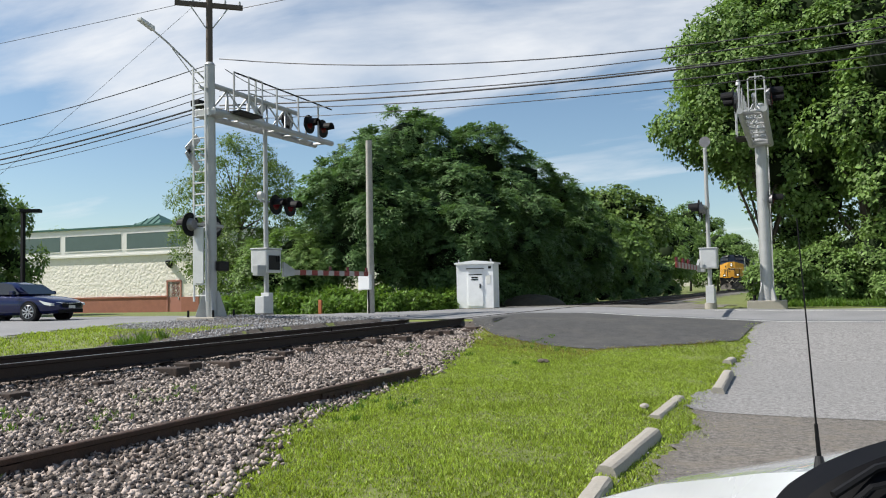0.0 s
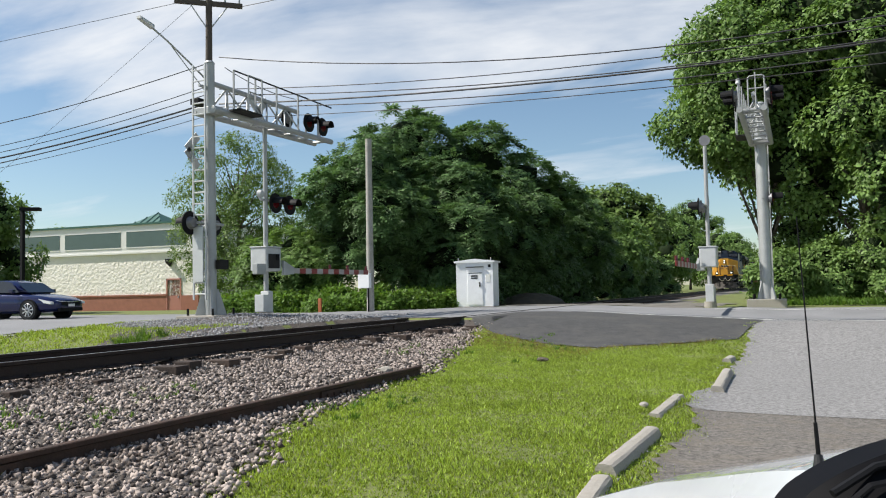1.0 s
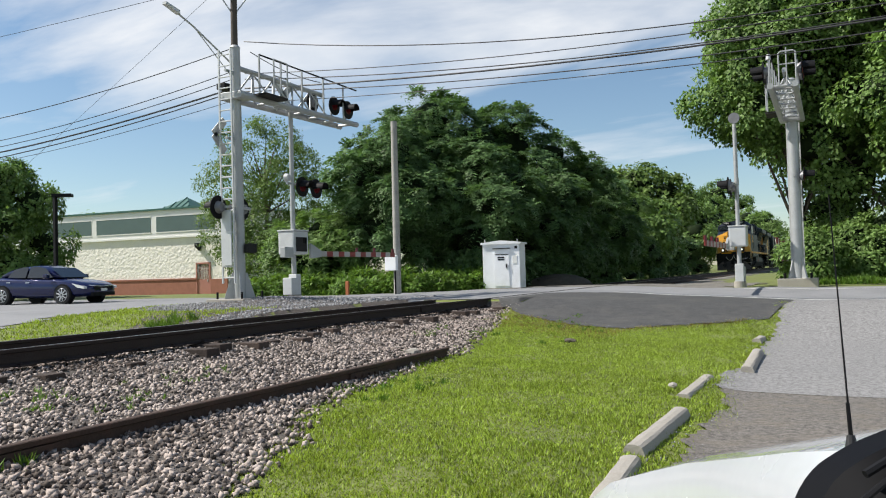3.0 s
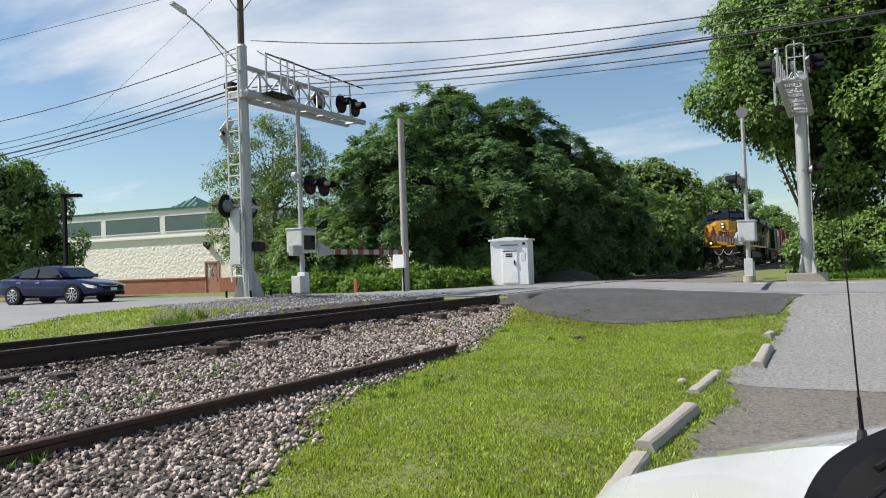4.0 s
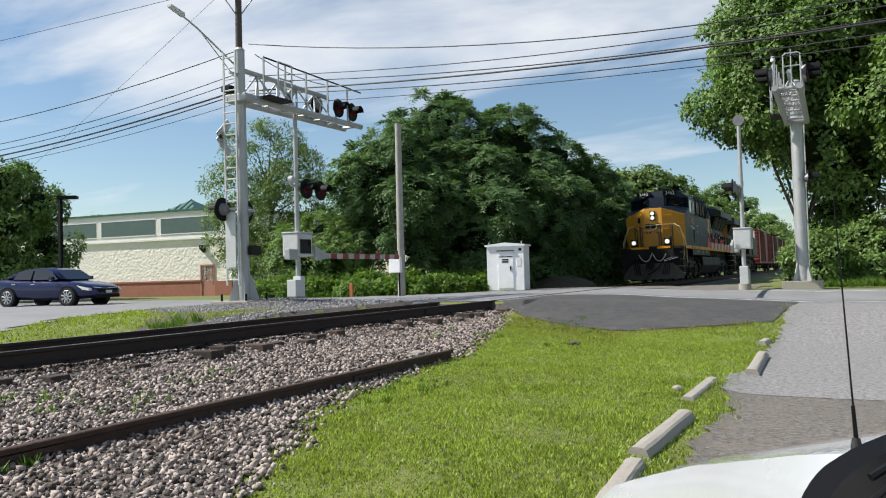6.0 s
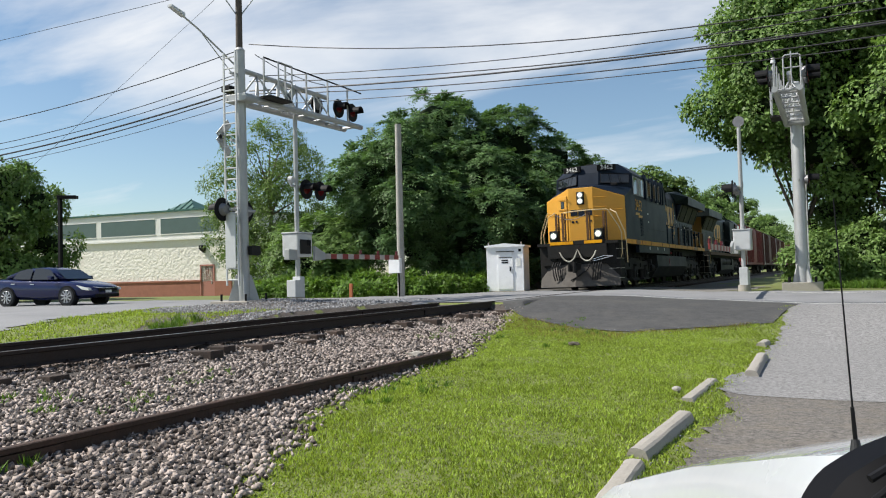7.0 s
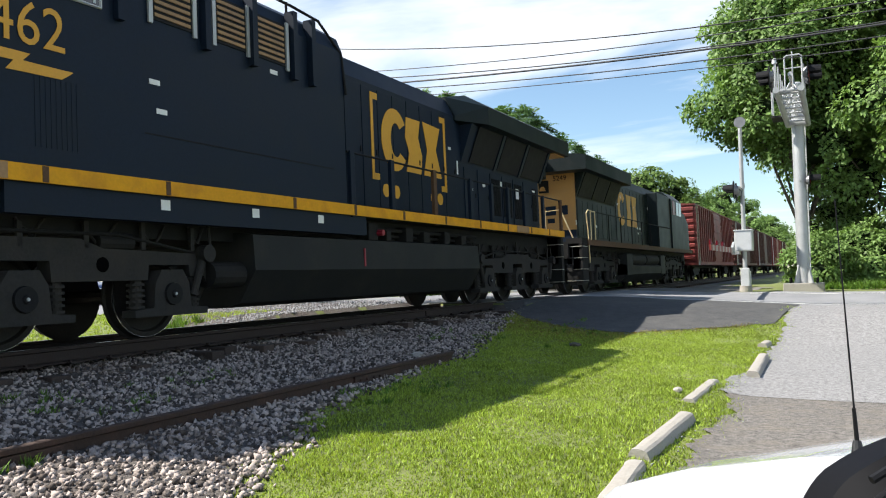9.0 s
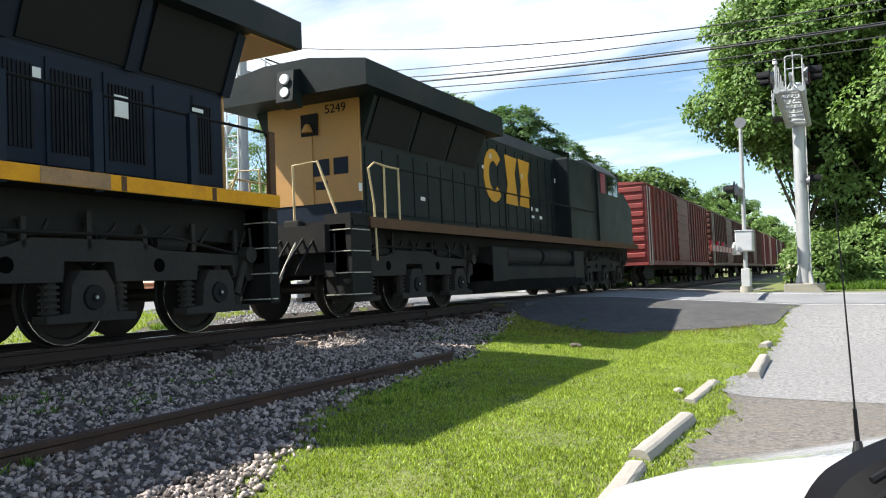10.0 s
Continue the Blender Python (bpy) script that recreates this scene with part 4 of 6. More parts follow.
    # nose top cover in blue, from the yellow brow up to the windows
    rings = [[(-1.50, 2.50, 3.455), (-.46, 1.95, 3.845), (.46, 1.95, 3.845), (1.50, 2.50, 3.455)], [(-1.52, 3.80, 3.86), (-.40, 3.10, 4.0), (.40, 3.10, 4.0), (1.52, 3.80, 3.86)]]
    bm = bmesh.new()
    va = [[bm.verts.new(p) for p in r] for r in rings] + [[bm.verts.new((p[0], p[1], 3.3)) for p in rings[1]], [bm.verts.new((p[0], p[1] + .05, 3.3)) for p in rings[0]]]
    for a, b in zip(va, va[1:] + va[:1]):
        for i in range(3):
            bm.faces.new((a[i], a[i + 1], b[i + 1], b[i]))
    part("nose_top", bm, M["loco_blue"], u)
    hl = part("headlamp_box", box(-.14, .14, 1.84, 1.95, 3.18, 3.66, .02), M["black"], u, "twin headlamp housing")
    for z in (3.31, 3.54):
        part("headlamp", rod((0, 1.83, z), (0, 1.80, z), .088, .075, 18), M["lamp_glass"], hl, "lit headlamp")
        part("bezel", rod((0, 1.85, z), (0, 1.822, z), .118, .112, 18), M["chrome"], hl)
    # nose door and its porthole on the far half
    d = part("nose_door", box(-1.0, -.5, 2.02, 2.10, 1.85, 3.55, .02, m=Matrix.Translation((-.75, 2.05, 0)) @ Matrix.Rotation(radians(-28), 4, "Z") @ Matrix.Translation((.75, -2.06, 0))), M["loco_yellow"], u)
    part("porthole", box(-.12, .12, -.03, .03, 3.05, 3.38, .05, m=Matrix.Translation((-.72, 2.015, 0)) @ Matrix.Rotation(radians(-28), 4, "Z")), M["dark_glass"], d, "dark nose door window")

    def chamfer(s, a, z, out=0.02):
        """A point on the slanted nose face, a metres out from the middle edge."""
        k = a / math.hypot(1.06, .57)
        return Vector((s * (.46 + 1.06 * k), 1.90 + .57 * k - out, z))
    # grab irons
    for s in (1, -1):
        for z0, a0, a1 in ((3.42, .05, .5), (3.05, .05, .5), (2.72, .05, .5), (2.36, .3, .6), (2.95, .8, 1.1)):
            p, q = chamfer(s, a0, z0, .09), chamfer(s, a1, z0, .09)
            part("grab_iron", tube([chamfer(s, a0, z0, 0), p, q, chamfer(s, a1, z0, 0)], .014, 6), M["loco_yellow"], nose)
    # plain logo shapes on the nose
    for x0, x1, z0, z1 in ((-.62, -.58, 2.65, 3.1), (-.40, -.14, 2.78, 3.0), (-.10, .14, 2.76, 3.0), (.18, .42, 2.76, 3.0)):
        part("logo_bar", box(x0, x1, 1.885 if x0 > -.5 else 1.96, 1.90 if x0 > -.5 else 2.0, z0, z1), M["loco_blue"], nose, "dark blue logo shape")
    for x in (-.32, -.18, .2, .36):
        part("logo_dot", rod((x, 1.905, 2.55), (x, 1.886, 2.55), .045, .045, 12), M["loco_blue"], nose)
    part("anticlimber", box(-1.0, 1.0, 1.12, 1.45, 1.66, 1.82, .015), M["under"], u)
    part("front_stripe", box(-1.0, -.12, 1.10, 1.125, 1.69, 1.80, bm=box(.30, .95, 1.10, 1.125, 1.69, 1.80)), M["stripe_yellow"], u, "bright yellow front edge stripe")
    for x in (-.88, .80):
        b = part("ditch_light_box", box(x - .17, x + .17, 1.22, 1.5, 1.83, 2.22, .02), M["under"], u)
        part("ditch_light", rod((x, 1.21, 2.03), (x, 1.17, 2.03), .115, .09, 18), M["lamp_glass"], b, "lit ditch light")
        part("bezel", rod((x, 1.23, 2.03), (x, 1.18, 2.03), .14, .13, 18), M["chrome"], b)
    # front posts, gate chain, stair rails
    for x, y in ((-.80, 1.46), (-.50, 1.30), (.45, 1.22), (1.0, 1.43)):
        part("post", box(x - .075, x + .0, y - .03, y + .03, 1.76, 2.86, bm=box(x + .025, x + .075, y, y + .05, 1.76, 2.84)), M["rust_post"], u, "rusty brown front post")
    part("cross_rail", tube([(-.5, 1.28, 2.86), (-.30, 1.18, 2.88), (.45, 1.16, 2.90), (.75, 1.22, 2.90), (1.1, 1.36, 2.90)], .020, 8), M["rail_cream"], u)
    part("chain", tube([(-.80 + .2 * i, 1.30, 2.8 - .2 * math.sin(math.pi * i / 6)) for i in range(7)], .012, 6), M["chrome"], u)
    for s in (1, -1):
        part("stair_rail", tube([(s * 1.1, 1.36, 2.90), (s * 1.16, 1.38, 2.86), (s * 1.47, 1.62, 2.25), (s * 1.53, 1.68, 2.05), (s * 1.53, 1.66, 1.3), (s * 1.48, 1.55, 1.12), (s * 1.38, 1.48, 1.05)], .020, 8), M["rail_cream"], u, "cream curved stair rail")
        part("stair_rail", tube([(s * 1.05, 2.05, 2.95), (s * 1.3, 1.95, 2.8), (s * 1.56, 2.05, 2.1), (s * 1.57, 2.2, 1.75), (s * 1.57, 2.25, .95)], .022, 8), M["rail_cream"], u, "cream curved stair rail")
        steps(u, s * .98, s * 1.50, 1.4, 2.05) if s > 0 else part("stairwell", box(-1.5, -.98, 1.4, 2.05, .35, 1.72), M["under"], u)
        part("step_panel", prism([(1.95, 1.72), (2.55, 1.72), (2.55, 1.25), (2.3, .92), (2.2, .92)], s * 1.50, s * 1.53, "x"), M["under"], u)
    part("builder_plate", rod((1.53, 2.32, 1.42), (1.545, 2.32, 1.42), .075, .075, 16), M["tan"], u, "round tan builder plate")
    # pilot: dark beam, plough, hoses, coupler
    part("pilot_beam", box(-1.38, 1.38, 1.30, 1.5, .95, 1.66), M["under"], u)
    bm = loft([[(-1.46, 1.55, .95), (0, 1.08, .95), (1.46, 1.55, .95), (1.46, 1.62, .95), (0, 1.15, .95), (-1.46, 1.62, .95)],
               [(-1.50, 1.30, .14), (0, .72, .14), (1.50, 1.30, .14), (1.50, 1.37, .14), (0, .8, .14), (-1.50, 1.37, .14)]])
    part("snow_plough", bm, M["plow"], u, "scuffed grey snow plough")
    bm = box(-.14, .14, .6, 1.4, .74, .98, .03)
    prism([(-.17, .70), (.10, .66), (.16, .78), (.16, 1.0), (-.02, 1.04), (-.17, .98)], .52, .66, bm=bm)
    rod((.08, .50, .64), (.08, .50, 1.02), .07, .065, 12, bm)
    rod((-.12, .47, .70), (-.12, .47, .98), .05, .045, 10, bm)
    part("coupler", bm, M["under"], u, "dark cast steel knuckle coupler")
    arc = []
    for i in range(21):
        k = i / 20
        arc.append((-.62 + 1.36 * k, 1.02, 1.42 - .36 * abs(math.sin(2 * math.pi * k)) ** 0.8 + (.06 if .4 < k < .6 else 0)))
    part("hose", tube(arc, .026, 8), M["hose"], u, "pale hanging jumper hose")
    for s in (-1, 1):
        for k in range(4):
            x = s * (.62 + .09 * k)
            part("brake_hose", tube([(x, 1.12, 1.05), (x + .02 * s, 1.0, .9), (x - .02 * s, .98, .6), (x - .06 * s, 1.02, .38)], .022, 7), M["black"], u)
    part("air_hose", tube([(.52, 1.1, 1.05), (.40, .98, .75), (.1, .85, .52), (-.18, .82, .38)], .028, 8), M["black"], u)
    part("lift_lever", tube([(.55, 1.05, 1.1), (1.05, 1.0, 1.22), (1.32, 1.1, 1.2), (.6, 1.02, 1.04)], .016, 7), M["chrome"], u)
    part("marker", rod((.1, 1.14, 1.56), (.1, 1.10, 1.56), .07, .07, 14), M["red_paint"], u, "round red marker disc")
    for x, z in ((-.45, 1.2), (-.2, 1.25), (.25, 1.22), (.7, 1.35), (-.9, 1.2)):
        part("fitting", box(x - .1, x + .1, 1.2, 1.32, z - .09, z + .1, .02), M["under"], u)

    # cab
    prof = [(-1.52, 1.80), (-1.52, 4.42), (-1.02, 4.82), (1.02, 4.82), (1.52, 4.42), (1.52, 1.80)]
    cab = part("cab", prism(prof, 3.85, 6.3), M["loco_blue"], u, "dark blue cab with side windows")
    f0 = [(-1.52, 3.80, 3.3), (-1.52, 3.80, 4.40), (-1.0, 3.62, 4.82), (-.38, 3.30, 4.82), (.38, 3.30, 4.82), (1.0, 3.62, 4.82), (1.52, 3.80, 4.40), (1.52, 3.80, 3.3)]
    f1 = [(x, 4.1, z) for x, y, z in f0]
    fr = bmesh.new()
    lowf = [(-1.52, 3.72, 3.5), (-.38, 3.02, 3.5), (.38, 3.02, 3.5), (1.52, 3.72, 3.5)]
    midf = [(-1.52, 3.78, 3.95), (-.38, 3.08, 4.02), (.38, 3.08, 4.02), (1.52, 3.78, 3.95)]
    hi = [(-1.52, 3.86, 4.42), (-.38, 3.20, 4.50), (.38, 3.20, 4.50), (1.52, 3.86, 4.42)]
    cap = [(-1.02, 3.80, 4.82), (-.38, 3.32, 4.82), (.38, 3.32, 4.82), (1.02, 3.80, 4.82)]
    back = [(-1.02, 4.1, 4.82), (-.38, 4.1, 4.82), (.38, 4.1, 4.82), (1.02, 4.1, 4.82)]
    vs = [[fr.verts.new(p) for p in r] for r in (lowf, midf, hi, cap, back)]
    for a, b in zip(vs, vs[1:]):
        for i in range(3):
            fr.faces.new((a[i], a[i + 1], b[i + 1], b[i]))
    part("cab_front", fr, M["loco_blue"], u)
    for s in (1, -1):
        c0, c1 = Vector((s * .46, 3.10, 4.06)), Vector((s * 1.42, 3.70, 4.02))
        d0, d1 = Vector((s * .46, 3.20, 4.44)), Vector((s * 1.42, 3.79, 4.38))
        nrm = Vector((s * -.0, -1, .25)).normalized()
        off = Vector((s * .012, -.022, .005))
        bm = loft([[c0 + off, c1 + off, d1 + off, d0 + off], [c0 - off, c1 - off, d1 - off, d0 - off]])
        w = part("windscreen", bm, M["dark_glass"], u, "dark cab windscreen")
        part("windscreen_frame", tube([c0 + off * 1.3, c1 + off * 1.3, d1 + off * 1.3, d0 + off * 1.3, c0 + off * 1.3], .016, 6), M["black"], w)
        for k in (.3, .62):
            base = c0.lerp(c1, k + .1) + off * 2
            part("wiper", tube([d0.lerp(d1, k) + off * 4, base.lerp(d0.lerp(d1, k), .45) + off * 3, base + off], .010, 5), M["black"], w)
        # number boards
        nb = part("number_board", box(-.36, .36, -.06, .06, -.115, .115, .015), M["black"], u, "black lit number board",
                  at=Matrix.Translation((s * .66, 3.34 - (.10 if s < 0 else 0), 4.68)) @ Matrix.Rotation(radians(24 if s > 0 else -10), 4, "Z") @ Matrix.Rotation(radians(8), 4, "X"))
        writing("number", "3462", .25, M["plate_white"], nb, Matrix.Translation((0, -.062, 0)) @ pose(0, 0, 0, 90, 0, 0), .003, "white road number")
    part("roof_lamp", box(-.2, .2, 3.5, 3.75, 4.83, 4.88, .01), M["under"], u)
    part("wiper_box", box(.9, 1.15, 2.95, 3.1, 3.92, 4.02, .02), M["black"], u)
    # side windows and their frames
    for y0, y1 in ((3.9, 4.62), (4.72, 5.16), (5.24, 5.72)):
        w = part("side_window", box(1.515, 1.535, y0, y1, 3.62, 4.30), M["dark_glass"], u, "dark cab side window")
        part("window_frame", tube([(1.53, y0, 3.62), (1.53, y1, 3.62), (1.53, y1, 4.30), (1.53, y0, 4.30), (1.53, y0, 3.62)], .022, 6), M["galv"], w)
        part("window_post", box(1.53, 1.55, y0 + .1, y0 + .3, 3.66, 4.26) if y0 > 4 and y0 < 5 else box(1.53, 1.54, y1 - .1, y1 - .06, 3.65, 4.28), M["galv"], w)
    writing("number", "3462", .62, M["logo_yellow"], u, near_side(1.528, 4.72, 3.2), .003, "yellow road number on the flank", .92)
    bolt = [(-.62, .10), (.12, .10), (.02, .0), (.72, .0), (.55, -.12), (-.2, -.14), (-.1, -.02), (-.8, -.02)]
    part("lightning_flash", prism([(4.78 + a * .82, 2.84 + b * .82) for a, b in bolt], 1.522, 1.530, "x"), M["logo_yellow"], u, "yellow lightning flash stripe")
    # body behind the cab, flush with the sill
    part("equipment_body", prism([(-1.50, 1.80), (-1.50, 4.28), (-1.40, 4.52), (-1.0, 4.78), (1.0, 4.78), (1.40, 4.52), (1.50, 4.28), (1.50, 1.80)], 6.3, 10.45), M["loco_blue"], u)
    part("louvre_panel", box(1.495, 1.51, 4.9, 5.45, 2.0, 2.75), M["black"], u, "dark louvred vent")
    bm = bmesh.new()
    for k in range(9):
        box(1.51, 1.525, 4.92 + .06 * k, 4.945 + .06 * k, 2.02, 2.73, bm=bm)
    part("louvre", bm, M["loco_blue"], u)
    for y0, y1 in ((6.45, 7.1), (7.5, 8.1), (8.3, 8.95)):
        v = part("intake_grille", box(1.45, 1.515, y0, y1, 3.72, 4.32), M["black"], u, "louvred intake grille with pale frame")
        bm = bmesh.new()
        for k in range(7):
            box(1.515, 1.53, y0 + .04, y1 - .04, 3.76 + .08 * k, 3.80 + .08 * k, bm=bm)
        part("louvre", bm, M["faded"], v)
        for y in (y0 - .03, y1 + .03):
            part("grille_frame", box(1.51, 1.54, y - .03, y + .03, 3.66, 4.36), M["galv"], v)
    for y in (5.95, 7.3, 8.2, 9.1, 9.55):
        part("bracket", box(1.44, 1.60, y - .05, y + .05, 3.55, 4.55), M["loco_blue"], u)
    part("roof_rail", tube([(1.44, 6.0, 4.72), (1.44, 9.2, 4.70), (1.44, 9.9, 4.66), (1.50, 10.42, 4.25), (1.53, 10.48, 3.6)], .022, 6), M["black"], u)
    for y in (6.4, 7.3, 8.2, 9.1):
        part("rail_post", rod((1.44, y, 4.35), (1.44, y, 4.72), .02, .02, 6), M["black"], u)
    part("panel_line", box(1.498, 1.506, 6.2, 10.1, 2.36, 2.375), M["black"], u)
    for y, z in ((6.5, 2.62), (8.6, 3.55), (6.4, 2.95)):
        part("notice", box(1.50, 1.508, y, y + .16, z, z + .06), M["plate_white"], u)
    # engine hood with doors
    part("engine_hood", prism([(-1.0, 1.76), (-1.0, 4.2), (-.82, 4.58), (-.4, 4.68), (.4, 4.68), (.82, 4.58), (1.0, 4.2), (1.0, 1.76)], 10.45, 15.9), M["loco_blue"], u)
    for y in (10.6, 11.2, 11.75, 12.3, 12.85, 13.4, 13.95, 14.5, 15.05):
        dr = part("hood_door", box(1.0, 1.018, y + .012, y + .538, 1.95, 4.12, .006), M["loco_blue"], u)
        part("latch", box(1.018, 1.035, y + .46, y + .50, 2.9, 3.0), M["black"], dr)
    # plain logo shapes on the hood, in brackets
    def spot(y):
        return 15.05 - (15.0 - y) * .86
    for y, z0, z1, t0 in ((11.55, 2.45, 4.05, 1), (15.0, 2.45, 4.05, -1)):
        y = spot(y)
        bm = box(1.02, 1.028, y - .045, y + .045, z0, z1)
        for z in (z0, z1 - .12):
            box(1.02, 1.028, y, y + t0 * .21, z, z + .12, bm=bm)
        part("logo_bracket", bm, M["logo_yellow"], u, "yellow bracket shape")
    ring = [(12.50 + .58 * math.cos(a), 3.28 + .60 * math.sin(a)) for a in np.linspace(.62, 5.65, 22)] + [(12.56 + .24 * math.cos(a), 3.28 + .33 * math.sin(a)) for a in np.linspace(5.5, .78, 18)]
    block = [(13.05, 3.8), (13.72, 3.8), (13.6, 3.45), (13.78, 3.1), (13.7, 2.72), (13.0, 2.72), (13.15, 3.1), (12.98, 3.4)]
    wedge = [(13.85, 3.82), (14.75, 3.78), (14.5, 3.3), (14.78, 2.72), (13.85, 2.72), (14.05, 3.25)]
    for pts, words in ((ring, "yellow open ring logo shape"), (block, "yellow block logo shape"), (wedge, "yellow wedge logo shape")):
        part("logo_shape", prism([(spot(p), z) for p, z in pts], 1.02, 1.028, "x"), M["logo_yellow"], u, words)
    for y in (12.05, 12.5, 14.3, 14.65):
        part("logo_dot", rod((1.02, spot(y), 2.28), (1.028, spot(y), 2.28), .125, .125, 18), M["logo_yellow"], u)
    # radiator section with wings
    rad = part("radiator_hood", prism([(-1.0, 1.76), (-1.0, 3.2), (-1.32, 4.05), (1.32, 4.05), (1.0, 3.2), (1.0, 1.76)], 15.9, 21.0), M["loco_blue"], u)
    wing = [(-1.62, 4.02), (-1.62, 4.42), (-1.05, 4.76), (1.05, 4.76), (1.62, 4.42), (1.62, 4.02)]
    tip = [(-1.05, 4.1), (-1.05, 4.2), (-.8, 4.66), (.8, 4.66), (1.05, 4.2), (1.05, 4.1)]
    bm = loft([[(x, 15.6, z) for x, z in tip], [(x, 16.15, z) for x, z in wing], [(x, 22.05, z) for x, z in wing]])
    part("radiator_roof", bm, M["loco_green"], u, "dark overhanging radiator roof")
    part("roof_soffit", box(-1.5, 1.5, 21.05, 22.0, 4.0, 4.03), M["tan"], u, "tan underside of the roof overhang")
    for y0 in (16.2, 17.85, 19.5):
        bm = prism([(1.02, 3.24), (1.34, 4.03), (1.36, 4.03), (1.045, 3.24)], y0 + .06, y0 + 1.45)
        g = part("radiator_screen", bm, M["black"], u, "black radiator screen")
        part("screen_rib", prism([(1.02, 3.2), (1.36, 4.05), (1.40, 4.05), (1.06, 3.2)], y0 + 1.45, y0 + 1.60), M["loco_blue"], g)
    for i, y in enumerate((16.0, 16.75, 17.5, 18.25, 19.0, 19.75, 20.35)):
        dr = part("hood_door", box(1.0, 1.02, y + .02, y + (.70 if i < 6 else .5), 1.95, 3.12, .006), M["loco_blue"], u)
        bm = bmesh.new()
        if i in (2, 3, 4, 6):
            for k in range(11):
                box(1.02, 1.035, y + .08 + .05 * k, y + .105 + .05 * k, 2.1, 3.0, bm=bm) if y + .1 + .05 * k < y + (.62 if i < 6 else .44) else None
            part("louvre", bm, M["black"], dr)
        else:
            part("latch", box(1.02, 1.035, y + .58, y + .62, 2.45, 2.55, bm=bm), M["black"], dr)
    for y, z, a, b in ((19.15, 2.62, .2, .26), (16.3, 2.6, .12, .06), (17.0, 2.75, .14, .06), (18.1, 2.85, .1, .12), (15.2, 3.4, .12, .06), (15.6, 2.9, .06, .3), (20.4, 2.9, .2, .05)):
        part("notice", box(1.034, 1.042, y, y + a, z, z + b), M["plate_white"], u, "small white notice plate")
    part("end_wall", box(-1.0, 1.0, 20.98, 21.04, 1.78, 4.0), M["tan"], u, "tan rear end wall")
    # walkway handrail on the near and far side
    for s in (1, -1):
        pts = [(s * 1.48, 10.5, 2.70), (s * 1.48, 21.3, 2.70), (s * 1.48, 21.5, 2.5)]
        r = part("handrail", tube(pts, .02, 7), M["black"], u, "dark walkway handrail")
        for y in (10.6, 11.9, 13.55, 15.25, 16.4, 17.4, 18.5, 19.9, 21.4):
            part("stanchion", box(s * 1.46, s * 1.53, y - .062, y + .062, 1.64, 2.72, .008), M["rust_post"] if y in (13.55, 21.4) else M["loco_blue"], r, "dark painted angle-iron handrail post")
    steps(u, 1.0, 1.50, 20.75 + .55, 21.5)
    part("rear_beam", box(-1.4, 1.4, 21.3, 21.5, .9, 1.66), M["under"], u)
    part("rear_coupler", box(-.16, .16, 21.3, 22.25, .72, 1.0, .03), M["under"], u)
    part("rear_hose", tube([(.6, 21.5, 1.2), (.62, 21.8, .7), (.3, 22.1, .5)], .03, 7, tube([(.8, 21.5, 1.4), (.9, 21.9, 1.0), (.7, 22.2, .8)], .025, 7)), M["black"], u)
    return u


